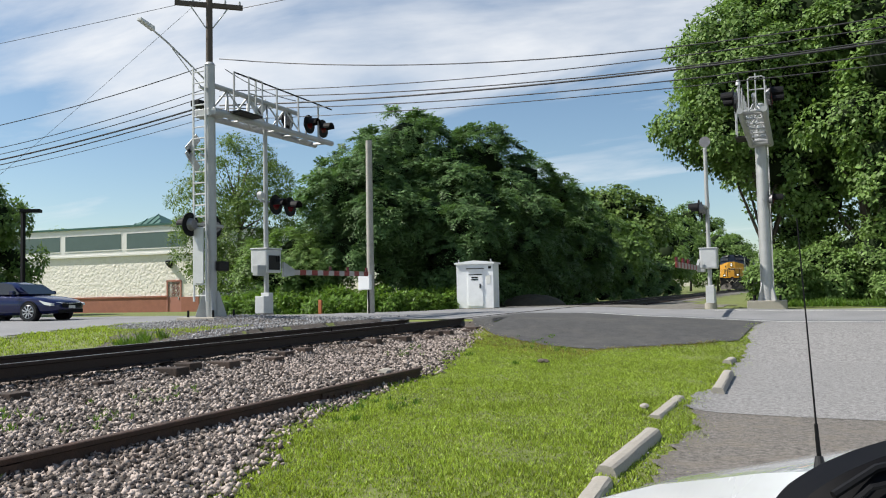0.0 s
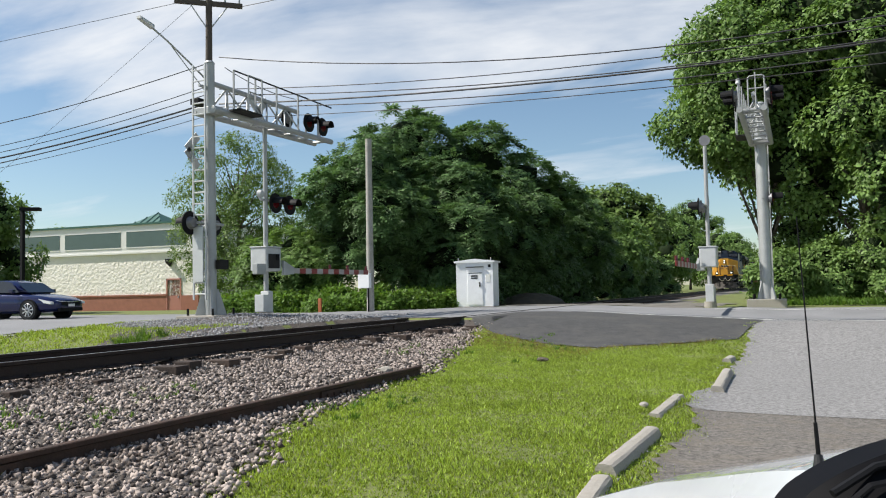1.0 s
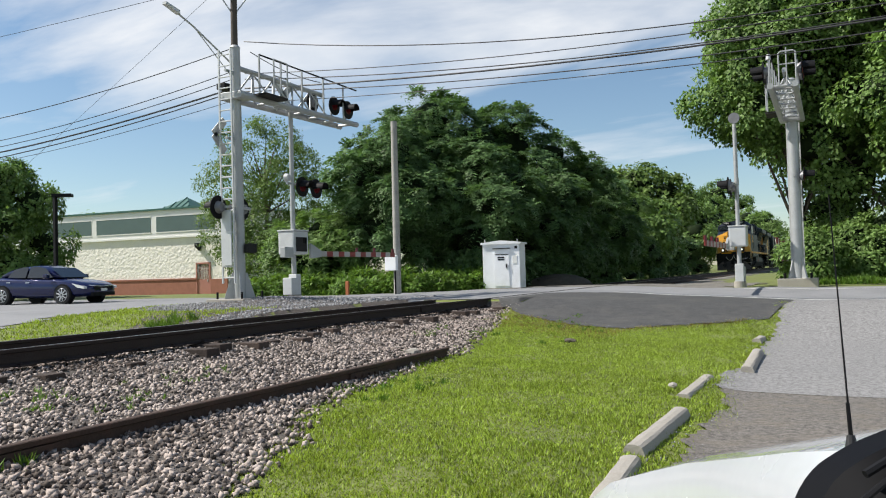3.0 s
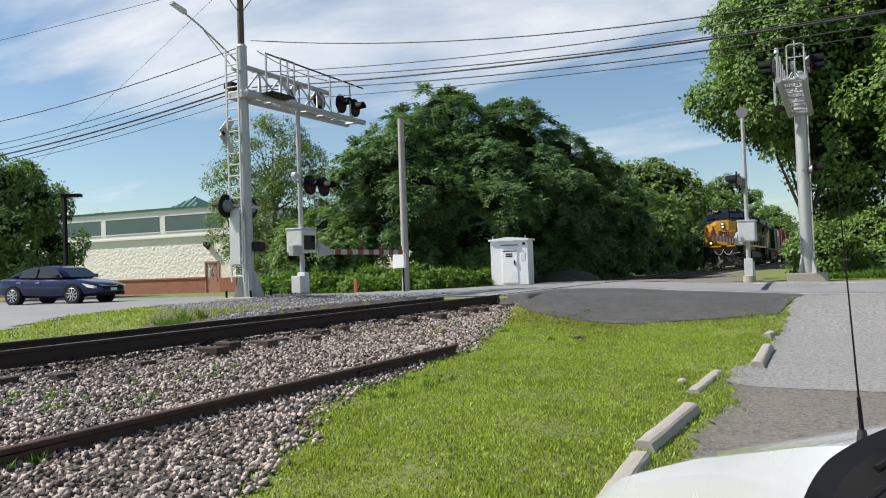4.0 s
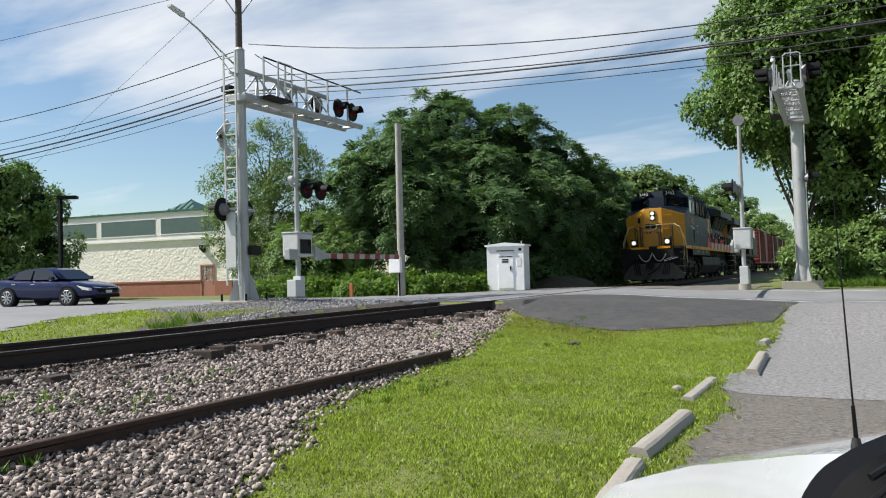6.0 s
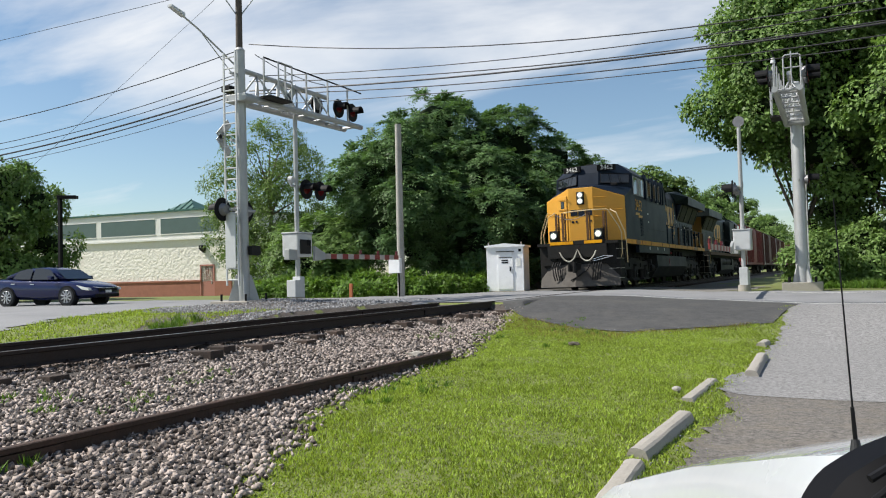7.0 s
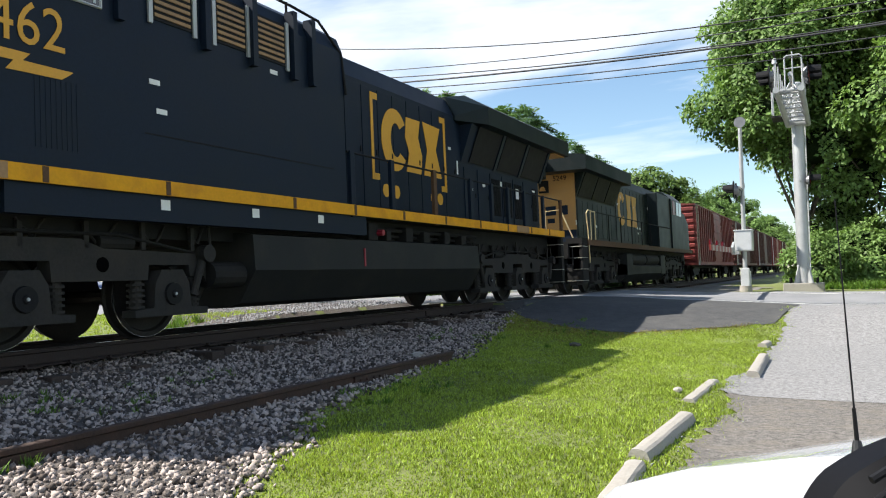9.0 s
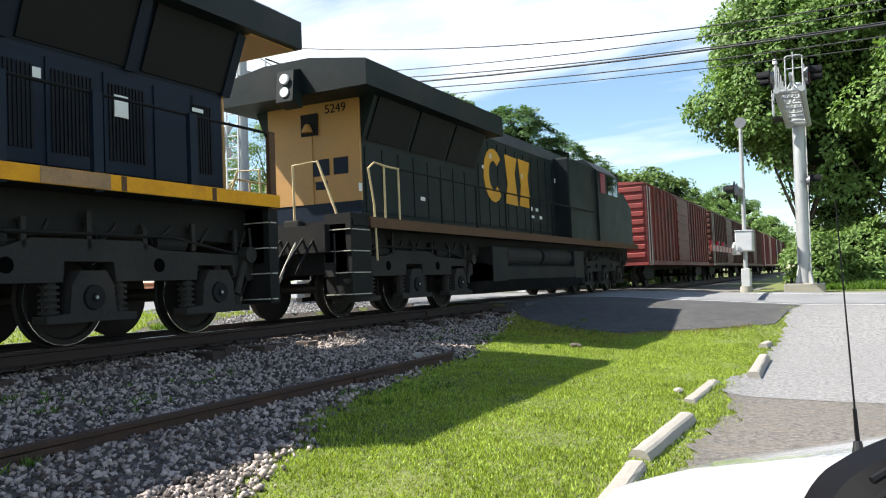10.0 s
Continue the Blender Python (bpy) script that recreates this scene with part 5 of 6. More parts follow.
def second_engine():
    u = thing("locomotive", None, "faded dark blue diesel locomotive running long hood first", "locomotive", "locomotives")
    part("underframe", box(-1.1, 1.1, .9, 21.2, 1.1, 1.55), M["under"], u)
    part("deck", box(-1.52, 1.52, 1.1, 21.2, 1.52, 1.62), M["under"], u)
    for s in (1, -1):
        part("side_stripe", box(s * 1.50, s * 1.55, 1.6, 21.2, 1.50, 1.68), M["rust_post"], u, "faded orange sill stripe")
    bogie(u, (1.75, 3.69, 5.63))
    bogie(u, (15.4, 17.35, 19.3))
    part("fuel_tank", prism([(-1.2, .95), (1.2, .95), (1.44, .85), (1.42, .55), (1.1, .25), (-1.1, .25), (-1.42, .55), (-1.44, .85)], 7.0, 14.2), M["tank"], u)
    part("tank_end", box(-1.44, 1.44, 7.0, 7.9, .5, 1.32, .03), M["tank"], u)
    part("tank_end", box(-1.44, 1.44, 13.2, 14.2, .5, 1.32, .03), M["tank"], u)
    for y in (8.0, 10.6):
        part("air_tank", rod((1.18, y, 1.12), (1.18, y + 2.4, 1.12), .24, .24, 18), M["frame_grey"], u, "grey cylindrical air reservoir")
    part("radiator_hood", prism([(-1.0, 1.62), (-1.0, 3.1), (-1.32, 3.9), (1.32, 3.9), (1.0, 3.1), (1.0, 1.62)], 2.26, 7.2), M["loco_green"], u)
    part("end_wall", box(-1.0, 1.0, 2.20, 2.27, 2.05, 3.95), M["tan"], u, "tan hood end wall")
    part("end_wall_base", box(-1.0, 1.0, 2.195, 2.27, 1.62, 2.05), M["loco_blue"], u, "dark blue band at the wall foot")
    part("end_panel", box(-.92, .0, 2.18, 2.21, 2.05, 3.5), M["tan"], u)
    bm = bmesh.new()
    for x0, x1, z0, z1 in ((-.05, .35, 2.55, 2.85), (.45, .75, 2.55, 2.85), (.05, .3, 2.3, 2.45)):
        box(x0, x1, 2.185, 2.197, z0, z1, bm=bm)
    part("logo_bar", bm, M["loco_blue"], u, "dark blue logo shapes")
    writing("number", "5249", .23, M["black"], u, Matrix.Translation((.52, 2.195, 3.74)) @ pose(0, 0, 0, 90, 0, 0), .003, "black road number")
    hb = part("headlamp_box", prism([(1.52, 3.66), (1.24, 3.74), (1.30, 4.28), (1.52, 4.34)], -.05, .30, "x"), M["loco_green"], u)
    for z in (3.90, 4.13):
        part("headlamp", rod((.125, 1.28, z), (.125, 1.24, z + .005), .095, .088, 16), M["lamp_faint_glow"], hb, "unlit twin headlamp")
    part("end_opening", box(-.22, .14, 2.16, 2.19, 3.30, 3.70), M["black"], u)
    part("bell", rod((-.05, 2.12, 3.36), (-.05, 2.12, 3.5), .11, .05, 14), M["tan"], u)
    wing = [(-1.62, 3.88), (-1.62, 4.32), (-.5, 4.50), (.5, 4.50), (1.62, 4.32), (1.62, 3.88)]
    part("radiator_roof", loft([[(x, 1.5, z) for x, z in wing], [(x, 7.5, z) for x, z in wing]]), M["loco_green"], u, "dark overhanging radiator roof")
    for y0 in (2.4, 4.0, 5.6):
        part("radiator_screen", prism([(1.02, 3.14), (1.32, 3.88), (1.345, 3.88), (1.045, 3.14)], y0, y0 + 1.45), M["black"], u, "black radiator screen")
    for i in range(8):
        part("hood_door", box(1.0, 1.02, 2.35 + .6 * i, 2.91 + .6 * i, 1.85, 3.02, .006), M["loco_green"], u)
    part("engine_hood", prism([(-1.0, 1.62), (-1.0, 4.0), (-.85, 4.35), (.85, 4.35), (1.0, 4.0), (1.0, 1.62)], 7.2, 15.2), M["loco_green"], u)
    for i in range(13):
        part("hood_door", box(1.0, 1.02, 7.35 + .6 * i, 7.9 + .6 * i, 1.85, 3.9, .006), M["loco_green"], u)
    ring = [(8.25 + .62 * math.cos(a), 3.1 + .66 * math.sin(a)) for a in np.linspace(.75, 5.5, 14)] + [(8.25 + .30 * math.cos(a), 3.1 + .36 * math.sin(a)) for a in np.linspace(5.5, .75, 14)]
    part("logo_shape", prism(ring, 1.02, 1.03, "x"), M["logo_yellow"], u, "yellow open ring logo shape")
    block = [(0, 1.0), (.85, .98), (.67, .58), (.83, -.27), (0, -.25), (.15, .28)]
    for y0, pts in ((9.0, block), (9.95, block)):
        part("logo_shape", prism([(y0 + p, 2.72 + z) for p, z in pts], 1.02, 1.03, "x"), M["logo_yellow"], u, "yellow block logo shape")
    part("equipment_body", box(-1.45, 1.45, 13.0, 15.9, 1.62, 4.1, .05), M["loco_green"], u)
    prof = [(-1.52, 1.62), (-1.52, 4.0), (-1.1, 4.40), (1.1, 4.40), (1.52, 4.0), (1.52, 1.62)]
    part("cab", prism(prof, 15.9, 18.6), M["loco_green"], u)
    part("nose", prism([(18.6, 1.62), (20.6, 1.62), (20.5, 3.0), (19.4, 3.5), (18.6, 3.5)], -1.5, 1.5, "x"), M["loco_green"], u)
    for y0 in (16.2, 17.1, 17.8):
        part("side_window", box(1.515, 1.535, y0, y0 + .6, 3.3, 3.95), M["dark_glass"] if y0 > 16.5 else M["red_paint"], u)
    rnd = random.Random(9)
    for _ in range(16):
        y, z = rnd.uniform(2, 14), rnd.choice((2.2, 2.4, 3.2, 3.35, 3.5))
        part("notice", box(1.02, 1.03, y, y + rnd.uniform(.08, .2), z, z + rnd.uniform(.07, .15)), M["plate_white"], u, "small white notice plate")
    # rails, steps and end gear
    for s in (1, -1):
        part("stair_rail", tube([(s * .35, 1.12, 1.62), (s * .35, 1.12, 2.6), (s * .85, 1.12, 2.62), (s * 1.2, 1.1, 1.75), (s * 1.22, 1.1, 1.2)], .022, 8), M["rail_cream"], u, "cream curved stair rail")
        part("stair_rail", tube([(s * 1.5, 1.85, .95), (s * 1.5, 1.8, 1.9), (s * 1.5, 1.65, 2.5), (s * 1.5, 1.85, 2.62), (s * 1.48, 2.3, 2.6), (s * 1.48, 2.72, 2.6)], .02, 8), M["rail_cream"], u, "cream curved stair rail")
        part("handrail", tube([(s * 1.48, 2.72, 2.6), (s * 1.48, 9, 2.6), (s * 1.48, 15.5, 2.6)], .02, 8), M["under"], u, "dark walkway handrail")
        for y in (2.2, 2.7, 4.4, 6.1, 7.8, 9.5, 11.2, 12.9):
            part("stanchion", rod((s * 1.48, y, 1.6), (s * 1.48, y, 2.6), .02, .02, 6), M["rail_cream"] if y < 3 else M["under"], u)
    steps(u, 1.0, 1.50, 1.05, 1.65)
    part("end_beam", box(-1.4, 1.4, 1.05, 1.25, .75, 1.55), M["under"], u)
    part("coupler", box(-.16, .16, .05, 1.2, .72, 1.0, .03), M["under"], u)
    for i, x in enumerate((.25, .4, .55, .7, .9)):
        part("hose", tube([(x - .28 * q / 9, 1.05 - .42 * math.sin(math.pi * q / 11), 1.5 - (.62 + .12 * (i % 3)) * math.sin(math.pi * q / 14)) for q in range(10)], .02, 7), M["hose"] if i == 2 else M["black"], u, "hanging jumper hose")
    part("cable_box", box(.25, .55, .95, 1.1, 1.52, 1.66, .02), M["frame_grey"], u)
    return u


def box_car(mat, length, label, seed):
    u = thing("boxcar", None, label, "boxcar", "boxcars")
    body = part("body", box(-1.45, 1.45, .9, length - .9, 1.05, 4.28), mat, u)
    for y0, s in ((.9, -1), (length - .9, 1)):
        for i in range(9):
            z = 1.2 + i * .34
            part("end_rib", prism([(y0, z), (y0 + s * .07, z + .05), (y0 + s * .07, z + .2), (y0, z + .25)], -1.38, 1.38, "x"), mat, body)
    part("roof", prism([(-1.5, 4.26), (-1.5, 4.32), (0, 4.45), (1.5, 4.32), (1.5, 4.26)], .85, length - .85), mat, u)
    n = int((length - 1.8) / .78)
    for i in range(n + 1):
        y = .95 + i * (length - 1.95) / n
        if abs(y - length / 2) > 1.7:
            part("side_post", box(1.45, 1.51, y - .06, y + .06, 1.1, 4.24), mat, body)
    d = part("door", box(1.45, 1.53, length / 2 - 1.55, length / 2 + 1.55, 1.15, 4.15, .02), mat, u, "ribbed sliding door")
    for i in range(7):
        part("door_rib", box(1.53, 1.56, length / 2 - 1.5, length / 2 + 1.5, 1.3 + .42 * i, 1.38 + .42 * i), mat, d)
    part("sill", box(-1.5, 1.5, .9, length - .9, .92, 1.1), mat, u)
    lad = part("ladder", tube([(1.53, 1.1, .9), (1.53, 1.1, 4.2)], .018, 6, tube([(1.53, 1.55, .9), (1.53, 1.55, 4.2)], .018, 6)), M["plate_white"], u, "white-stained side ladder")
    for i in range(9):
        part("rung", rod((1.53, 1.1, 1.0 + i * .38), (1.53, 1.55, 1.0 + i * .38), .014, .014, 6), mat, lad)
    for yc in (2.6, length - 2.6):
        side = [(yc - 1.15, .62), (yc - .8, .36), (yc + .8, .36), (yc + 1.15, .62), (yc + .7, .82), (yc - .7, .82)]
        part("bogie_frame", prism(side, .95, 1.12, "x"), M["under"], u)
        part("bogie_frame", prism(side, -1.12, -.95, "x"), M["under"], u)
        for dy in (-.87, .87):
            w = part("wheelset", rod((-.8, 0, 0), (.8, 0, 0), .08, .08, 8), M["wheel"], u)
            for s in (1, -1):
                part("wheel", wheel_disc(s, .46), M["wheel"], w, smooth=True)
            w.matrix_basis = pose(0, yc + dy, .46)
    part("underframe", box(-.4, .4, .1, length - .1, .75, .95), M["under"], u)
    return u


LEAD, SECOND = lead_engine(), second_engine()
TRAIN = [(LEAD, 0.0), (SECOND, 22.3)]
RED_CAR = box_car(M["box_red"], 18.6, "red ribbed steel boxcar behind the engines", 1)
BROWN_CAR = box_car(M["box_brown"], 18.6, "weathered brown ribbed steel boxcar in the train", 2)
TRAIN += [(RED_CAR, 44.6), (BROWN_CAR, 63.3)]
for i in range(3):
    TRAIN.append((copy_thing(RED_CAR if i == 1 else BROWN_CAR, pose(0, 0, 0)), 82.0 + 18.7 * i))


# ---- crossing signals ----
M.update(
    red_lens=material("red_lens", (0.09, 0.005, 0.009), 0.2, 0, 0.1, 5, 40, 0),
    lens_back=material("lens_back", (0.20, 0.20, 0.21), 0.5, 0.3, 0.2, 5, 40, 0.05),
    gate_red=material("gate_red", (0.22, 0.03, 0.026), 0.5, 0, 0.2, 4, 40, 0.05),
    gate_white=material("gate_white", (0.38, 0.36, 0.34), 0.5, 0, 0.15, 4, 40, 0.05, dirt=(0.3, 0.27, 0.24), dirt_amount=0.4),
    brick=material("brick", (0.32, 0.13, 0.085), 0.85, 0, 0.25, 3, 40, 0.3, dirt=(0.22, 0.09, 0.06), dirt_amount=0.4),
    block=material("block", (0.80, 0.76, 0.68), 0.85, 0, 0.08, 1.2, 14, 0.7, bump_scale=5.5, dist=0.10),
    trim_white=material("trim_white", (0.74, 0.73, 0.69), 0.6, 0, 0.06, 2, 30, 0.05),
    green_panel=material("green_panel", (0.085, 0.13, 0.12), 0.45, 0, 0.12, 2, 30, 0.03),
    green_roof=material("green_roof", (0.045, 0.12, 0.095), 0.45, 0.2, 0.15, 2, 30, 0.05),
    door_red=material("door_red", (0.40, 0.17, 0.125), 0.6, 0, 0.08, 2, 30, 0.05),
    car_blue=material("car_blue", (0.006, 0.0105, 0.06), 0.22, 0.2, 0.1, 3, 30, 0.0, coat=0.3),
    car_white=material("car_white", (0.50, 0.52, 0.55), 0.25, 0, 0.03, 3, 30, 0.0, coat=0.9),
    rubber=material("rubber", (0.010, 0.010, 0.011), 0.55, 0, 0.3, 8, 60, 0.2),
    alloy=material("alloy", (0.62, 0.63, 0.65), 0.3, 0.8, 0.1, 8, 60, 0),
    soil=material("soil", (0.09, 0.075, 0.055), 0.95, 0, 0.4, 4, 30, 0.6),
    trim_black=material("trim_black", (0.004, 0.004, 0.005), 0.5, 0, 0.1, 3, 20, 0, spec=0.1),
    orange=material("orange", (0.36, 0.11, 0.04), 0.6, 0, 0.2, 4, 30, 0.05),
)


def lamp_head(root, p, face, r=0.30, lit_face=True, back=True):
    """A flashing-light head: black disc, hood and red lens. face: +1 or -1 along x."""
    x, y, z = p
    d = part("disc", rod((x - .012, y, z), (x + .012, y, z), r, r, 28), M["black"], root, "black round lamp background")
    part("lamp_body", rod((x - face * .02, y, z), (x - face * .14, y, z), .17, .12, 18), M["lens_back"], d)
    part("lens", rod((x + face * .012, y, z), (x + face * .03, y, z), .15, .14, 20), M["red_lens"], d, "unlit dark red lens")
    bm = bmesh.new()
    n, rings = 12, []
    for L, q in ((.02, .19), (.34, .17)):
        rings.append([bm.verts.new((x + face * (L if i else L), y + q * math.cos(a), z + q * math.sin(a))) for i, a in enumerate(np.linspace(radians(-5), radians(185), n))])
    for i in range(n - 1):
        bm.faces.new((rings[0][i], rings[0][i + 1], rings[1][i + 1], rings[1][i]))
    v = part("visor", bm, M["black"], d, "black lamp visor")
    so = v.modifiers.new("thick", "SOLIDIFY"); so.thickness = 0.008


def ladder(root, x, y, z0, z1, mat, n):
    rails = part("ladder", box(x - .22, x - .18, y - .02, y + .02, z0, z1, bm=box(x + .18, x + .22, y - .02, y + .02, z0, z1)), mat, root, "steel access ladder")
    for i in range(n):
        z = z0 + .15 + i * (z1 - z0 - .3) / (n - 1)
        part("rung", rod((x - .2, y, z), (x + .2, y, z), .021, .021, 6), mat, rails)


def cantilever(m, label, foot=0.205, neck=0.165, heads=((.12, 4.55, 1), (.12, 5.35, 1), (-.12, 3.7, -1)), end_rail=False):
    """A flashing-light cantilever: column, two-chord truss along +y, walkway, rail and lamps."""
    r = thing("signal_cantilever", m, label, "signal mast", "signal cantilevers")
    part("foundation", box(-.62, .62, -.62, .62, -.35, .14, .02), M["concrete"], r, "square concrete foundation")
    col = part("column", rod((0, 0, .12), (0, 0, 6.88), foot, neck, 24), M["galv"], r, "galvanised round steel column", smooth=True)
    part("cap", rod((0, 0, 6.88), (0, 0, 6.95), neck + .015, neck * .7, 20), M["galv"], col)
    for a in (0, 90, 180, 270):
        q = Matrix.Rotation(radians(a + 45), 4, "Z")
        part("base_fin", prism([(.15, .14), (.40, .14), (.39, .20), (.2, .82), (.15, .82)], -.02, .02, "y", m=q), M["galv"], col, "tapered base gusset")
        p = q @ Vector((.58, 0, 0))
        part("bolt", rod((p.x, p.y, .1), (p.x, p.y, .32), .03, .03, 8), M["under"] if "under" in M else M["black"], col)
    for x in (-.32, .32):
        part("lower_chord", rod((x, -.25, 5.55), (x, 5.55, 5.62), .085, .085, 14), M["galv"], r, "tubular lower truss chord", smooth=True)
    part("upper_chord", rod((0, .1, 6.36), (0, 4.1, 6.36), .07, .07, 14), M["galv"], r, "tubular upper truss chord", smooth=True)
    part("collar", box(-.36, .36, -.24, .24, 5.46, 5.66, .02), M["galv"], r)
    part("end_bar", rod((-.34, 5.35, 5.62), (.34, 5.35, 5.62), .05, .05, 10), M["galv"], r)
    ys = [.25, 1.15, 2.05, 2.95, 3.85]
    for i, y in enumerate(ys[:-1]):
        for x in (-.32, .32):
            a, b = ((x, y, 5.6), (0, y + .45, 6.34))
            part("truss_brace", rod(a, b, .026, .026, 8), M["galv"], r)
            part("truss_brace", rod(b, (x, y + .9, 5.6), .026, .026, 8), M["galv"], r)
    for k in range(7):
        part("cross_tie", rod((-.32, .4 + .8 * k, 5.58), (.32, .4 + .8 * k, 5.58), .03, .03, 8), M["galv"], r)
    grating("walkway", -.26, .26, .2, 5.3, 5.68, 22, M["galv"], r)
    part("landing", box(.3, .75, .35, 1.3, 5.60, 5.66), M["frame_grey"] if "frame_grey" in M else M["black"], r)
    rail = part("guard_rail", tube([(.36, .55, 6.78), (.36, 5.5, 6.74)], .024, 8), M["black"], r, "dark top guard rail")
    for y in (.55, 1.5, 2.5, 3.6, 4.7):
        part("rail_post", box(.34, .38, y - .02, y + .02, 5.6, 6.77), M["galv"], rail)
    g = part("rail_gate", tube([(.7, .75, 5.7), (.7, .75, 6.65), (.7, 1.35, 6.65), (.7, 1.35, 5.7)], .024, 8), M["galv"], r)
    part("gate_bar", rod((.7, .75, 6.2), (.7, 1.35, 6.2), .02, .02, 8), M["galv"], g)
    # crossed sign boards seen edge on behind the truss
    for a in (45, -45):
        part("crossbuck", box(-.6, .6, -.012, .012, -.11, .11, m=Matrix.Translation((-.02, 2.1, 5.98)) @ Matrix.Rotation(radians(90), 4, "Z") @ Matrix.Rotation(radians(a), 4, "Y")), M["silver"], r, "crossed sign board")
    for x, y, f in heads:
        px = x - f * .12
        part("lamp_post", rod((px, y, 5.62), (px, y, 6.35), .035, .035, 10), M["galv"], r)
        lamp_head(r, (x, y, 6.10), f)
    if end_rail:
        e = part("end_rail", tube([(-.36, 5.5, 5.6), (-.36, 5.5, 6.52), (-.30, 5.5, 6.56), (.02, 5.5, 6.56), (.08, 5.5, 6.52), (.08, 5.5, 5.6)], .022, 8), M["galv"], r, "pale tubular end rail")
        for a, b in (((-.36, 5.5, 6.2), (.08, 5.5, 6.2)), ((-.12, 5.5, 5.65), (-.12, 5.5, 6.66)), ((.34, 5.5, 5.6), (.34, 5.5, 6.4))):
            part("rail_bar", rod(a, b, .018, .018, 8), M["galv"], e)
        part("end_knob", rod((.34, 5.5, 6.38), (.34, 5.5, 6.52), .07, .05, 12), M["silver"], e)
    ladder(r, 0, -.42, .55, 6.75, M["silver"], 21)
    part("ladder_guard", box(-.15, .15, -.48, -.44, 1.02, 2.45), M["silver"], r, "flat ladder guard plate")
    for z in (2.4, 4.4, 6.2):
        part("ladder_bracket", box(-.03, .03, -.42, -.1, z - .03, z + .03), M["galv"], r)
    return r


def low_arm(r, z, y0):
    part("crossarm", rod((0, -y0, z), (0, y0, z), .035, .035, 10), M["galv"], r)


LEFT_MAST = cantilever(pose(-14.26, 16.75, 0.0), "tall grey steel cantilever mast with signal lamps over the road", foot=.16, neck=.13)
lamp_head(LEFT_MAST, (-.2, -.55, 2.56), -1, .31)
lamp_head(LEFT_MAST, (-.25, .42, 2.56), -1, .31)
low_arm(LEFT_MAST, 2.56, .5)
for z, a in ((4.86, 45), (4.15, -45)):
    part("sign_blade", box(-.012, .012, -.5, .1, -.11, .11, m=Matrix.Translation((-.3, -.2, z)) @ Matrix.Rotation(radians(a), 4, "X")), M["galv"], LEFT_MAST, "grey back of a crossed sign")
part("conduit_box", box(.18, .32, -.02, .34, 1.35, 1.6, .01), M["frame_grey"] if "frame_grey" in M else M["galv"], LEFT_MAST)

RIGHT_MAST = cantilever(pose(-1.08, 29.5, 0.0, 0, 0, 180), "grey steel cantilever mast reaching over the far lane", foot=.195, neck=.18, heads=((.5, 5.2, 1), (.5, 4.4, 1), (-.5, 5.2, -1), (-.5, 4.4, -1)), end_rail=True)
lamp_head(RIGHT_MAST, (-.3, .0, 3.6), -1, .3)
low_arm(RIGHT_MAST, 3.6, .3)


def gate_signal(m, label, arm_len, arm_dir, group="gate signals"):
    """A crossing gate: pole with bell, twin lamps, drive box and striped arm along y."""
    r = thing("crossing_gate", m, label, "crossing gate", group)
    part("base", rod((0, 0, -.25), (0, 0, .12), .22, .20, 18), M["concrete"], r)
    part("pole", rod((0, 0, .05), (0, 0, 5.52), .075, .065, 18), M["galv"], r, "galvanised signal pole", smooth=True)
    part("base_box", box(-.16, .16, -.34, -.06, .12, .62, .02), M["silver"], r, "small silver junction box")
    part("base_box", box(-.14, .14, -.08, .14, .05, .72, .02), M["silver"], r)
    b = part("drive_box", box(-.28, .28, -.36, .36, 1.30, 1.98, .04), M["silver"], r, "silver gate drive cabinet")
    part("cover", box(.28, .305, -.26, .26, 1.38, 1.80, .01), M["frame_grey"] if "frame_grey" in M else M["galv"], b)
    part("latch", box(.305, .33, .08, .12, 1.62, 1.8, bm=box(.305, .33, .17, .21, 1.62, 1.8)), M["black"], b)
    part("lid", box(-.30, .30, -.38, .38, 1.98, 2.02, .01), M["silver"], b)
    part("bell", rod((-.05, -.22, 3.56), (.06, -.22, 3.56), .13, .10, 16), M["silver"], r, "round warning bell")
    part("crossarm", rod((0, -.25, 3.40), (0, 1.05, 3.40), .035, .035, 10), M["galv"], r)
    for y in (.28, 1.0):
        lamp_head(r, (.16, y, 3.32), 1)
    s = arm_dir
    hub = part("arm_hub", prism([(s * .42, 1.18), (s * .95, 1.22), (s * .95, 1.42), (s * .42, 1.62)], .25, .33, "x"), M["galv"], r)
    n = 14
    step_y = (arm_len - .95) / n
    for i in range(n):
        y0 = .95 + i * step_y
        part("arm_band", box(.27, .31, s * y0, s * (y0 + step_y), 1.24, 1.40), M["gate_red"] if i % 2 else M["gate_white"], hub, "red band" if i % 2 else "white band")
    for k in (.55, .75, .98):
        y = s * arm_len * k
        part("arm_lamp", rod((.29, y, 1.40), (.29, y, 1.54), .05, .045, 10), M["red_lens"], hub, "small red arm lamp")
    part("counterweight", box(.2, .38, -s * .9, -s * .5, 1.2, 1.5, .02), M["galv"], r)
    return r


gate_signal(pose(-14.3, 19.2, 0.03), "silver crossing gate with lowered red and white arm", 5.5, 1)
g2 = gate_signal(pose(-2.88, 28.95, -0.03, 0, 0, 180), "silver crossing gate signal on the far side of the road", 6.0, 1)
part("siren", rod((0, .04, 5.72), (0, -.06, 5.72), .19, .17, 18), M["lens_back"], g2, "round horn at the pole top")


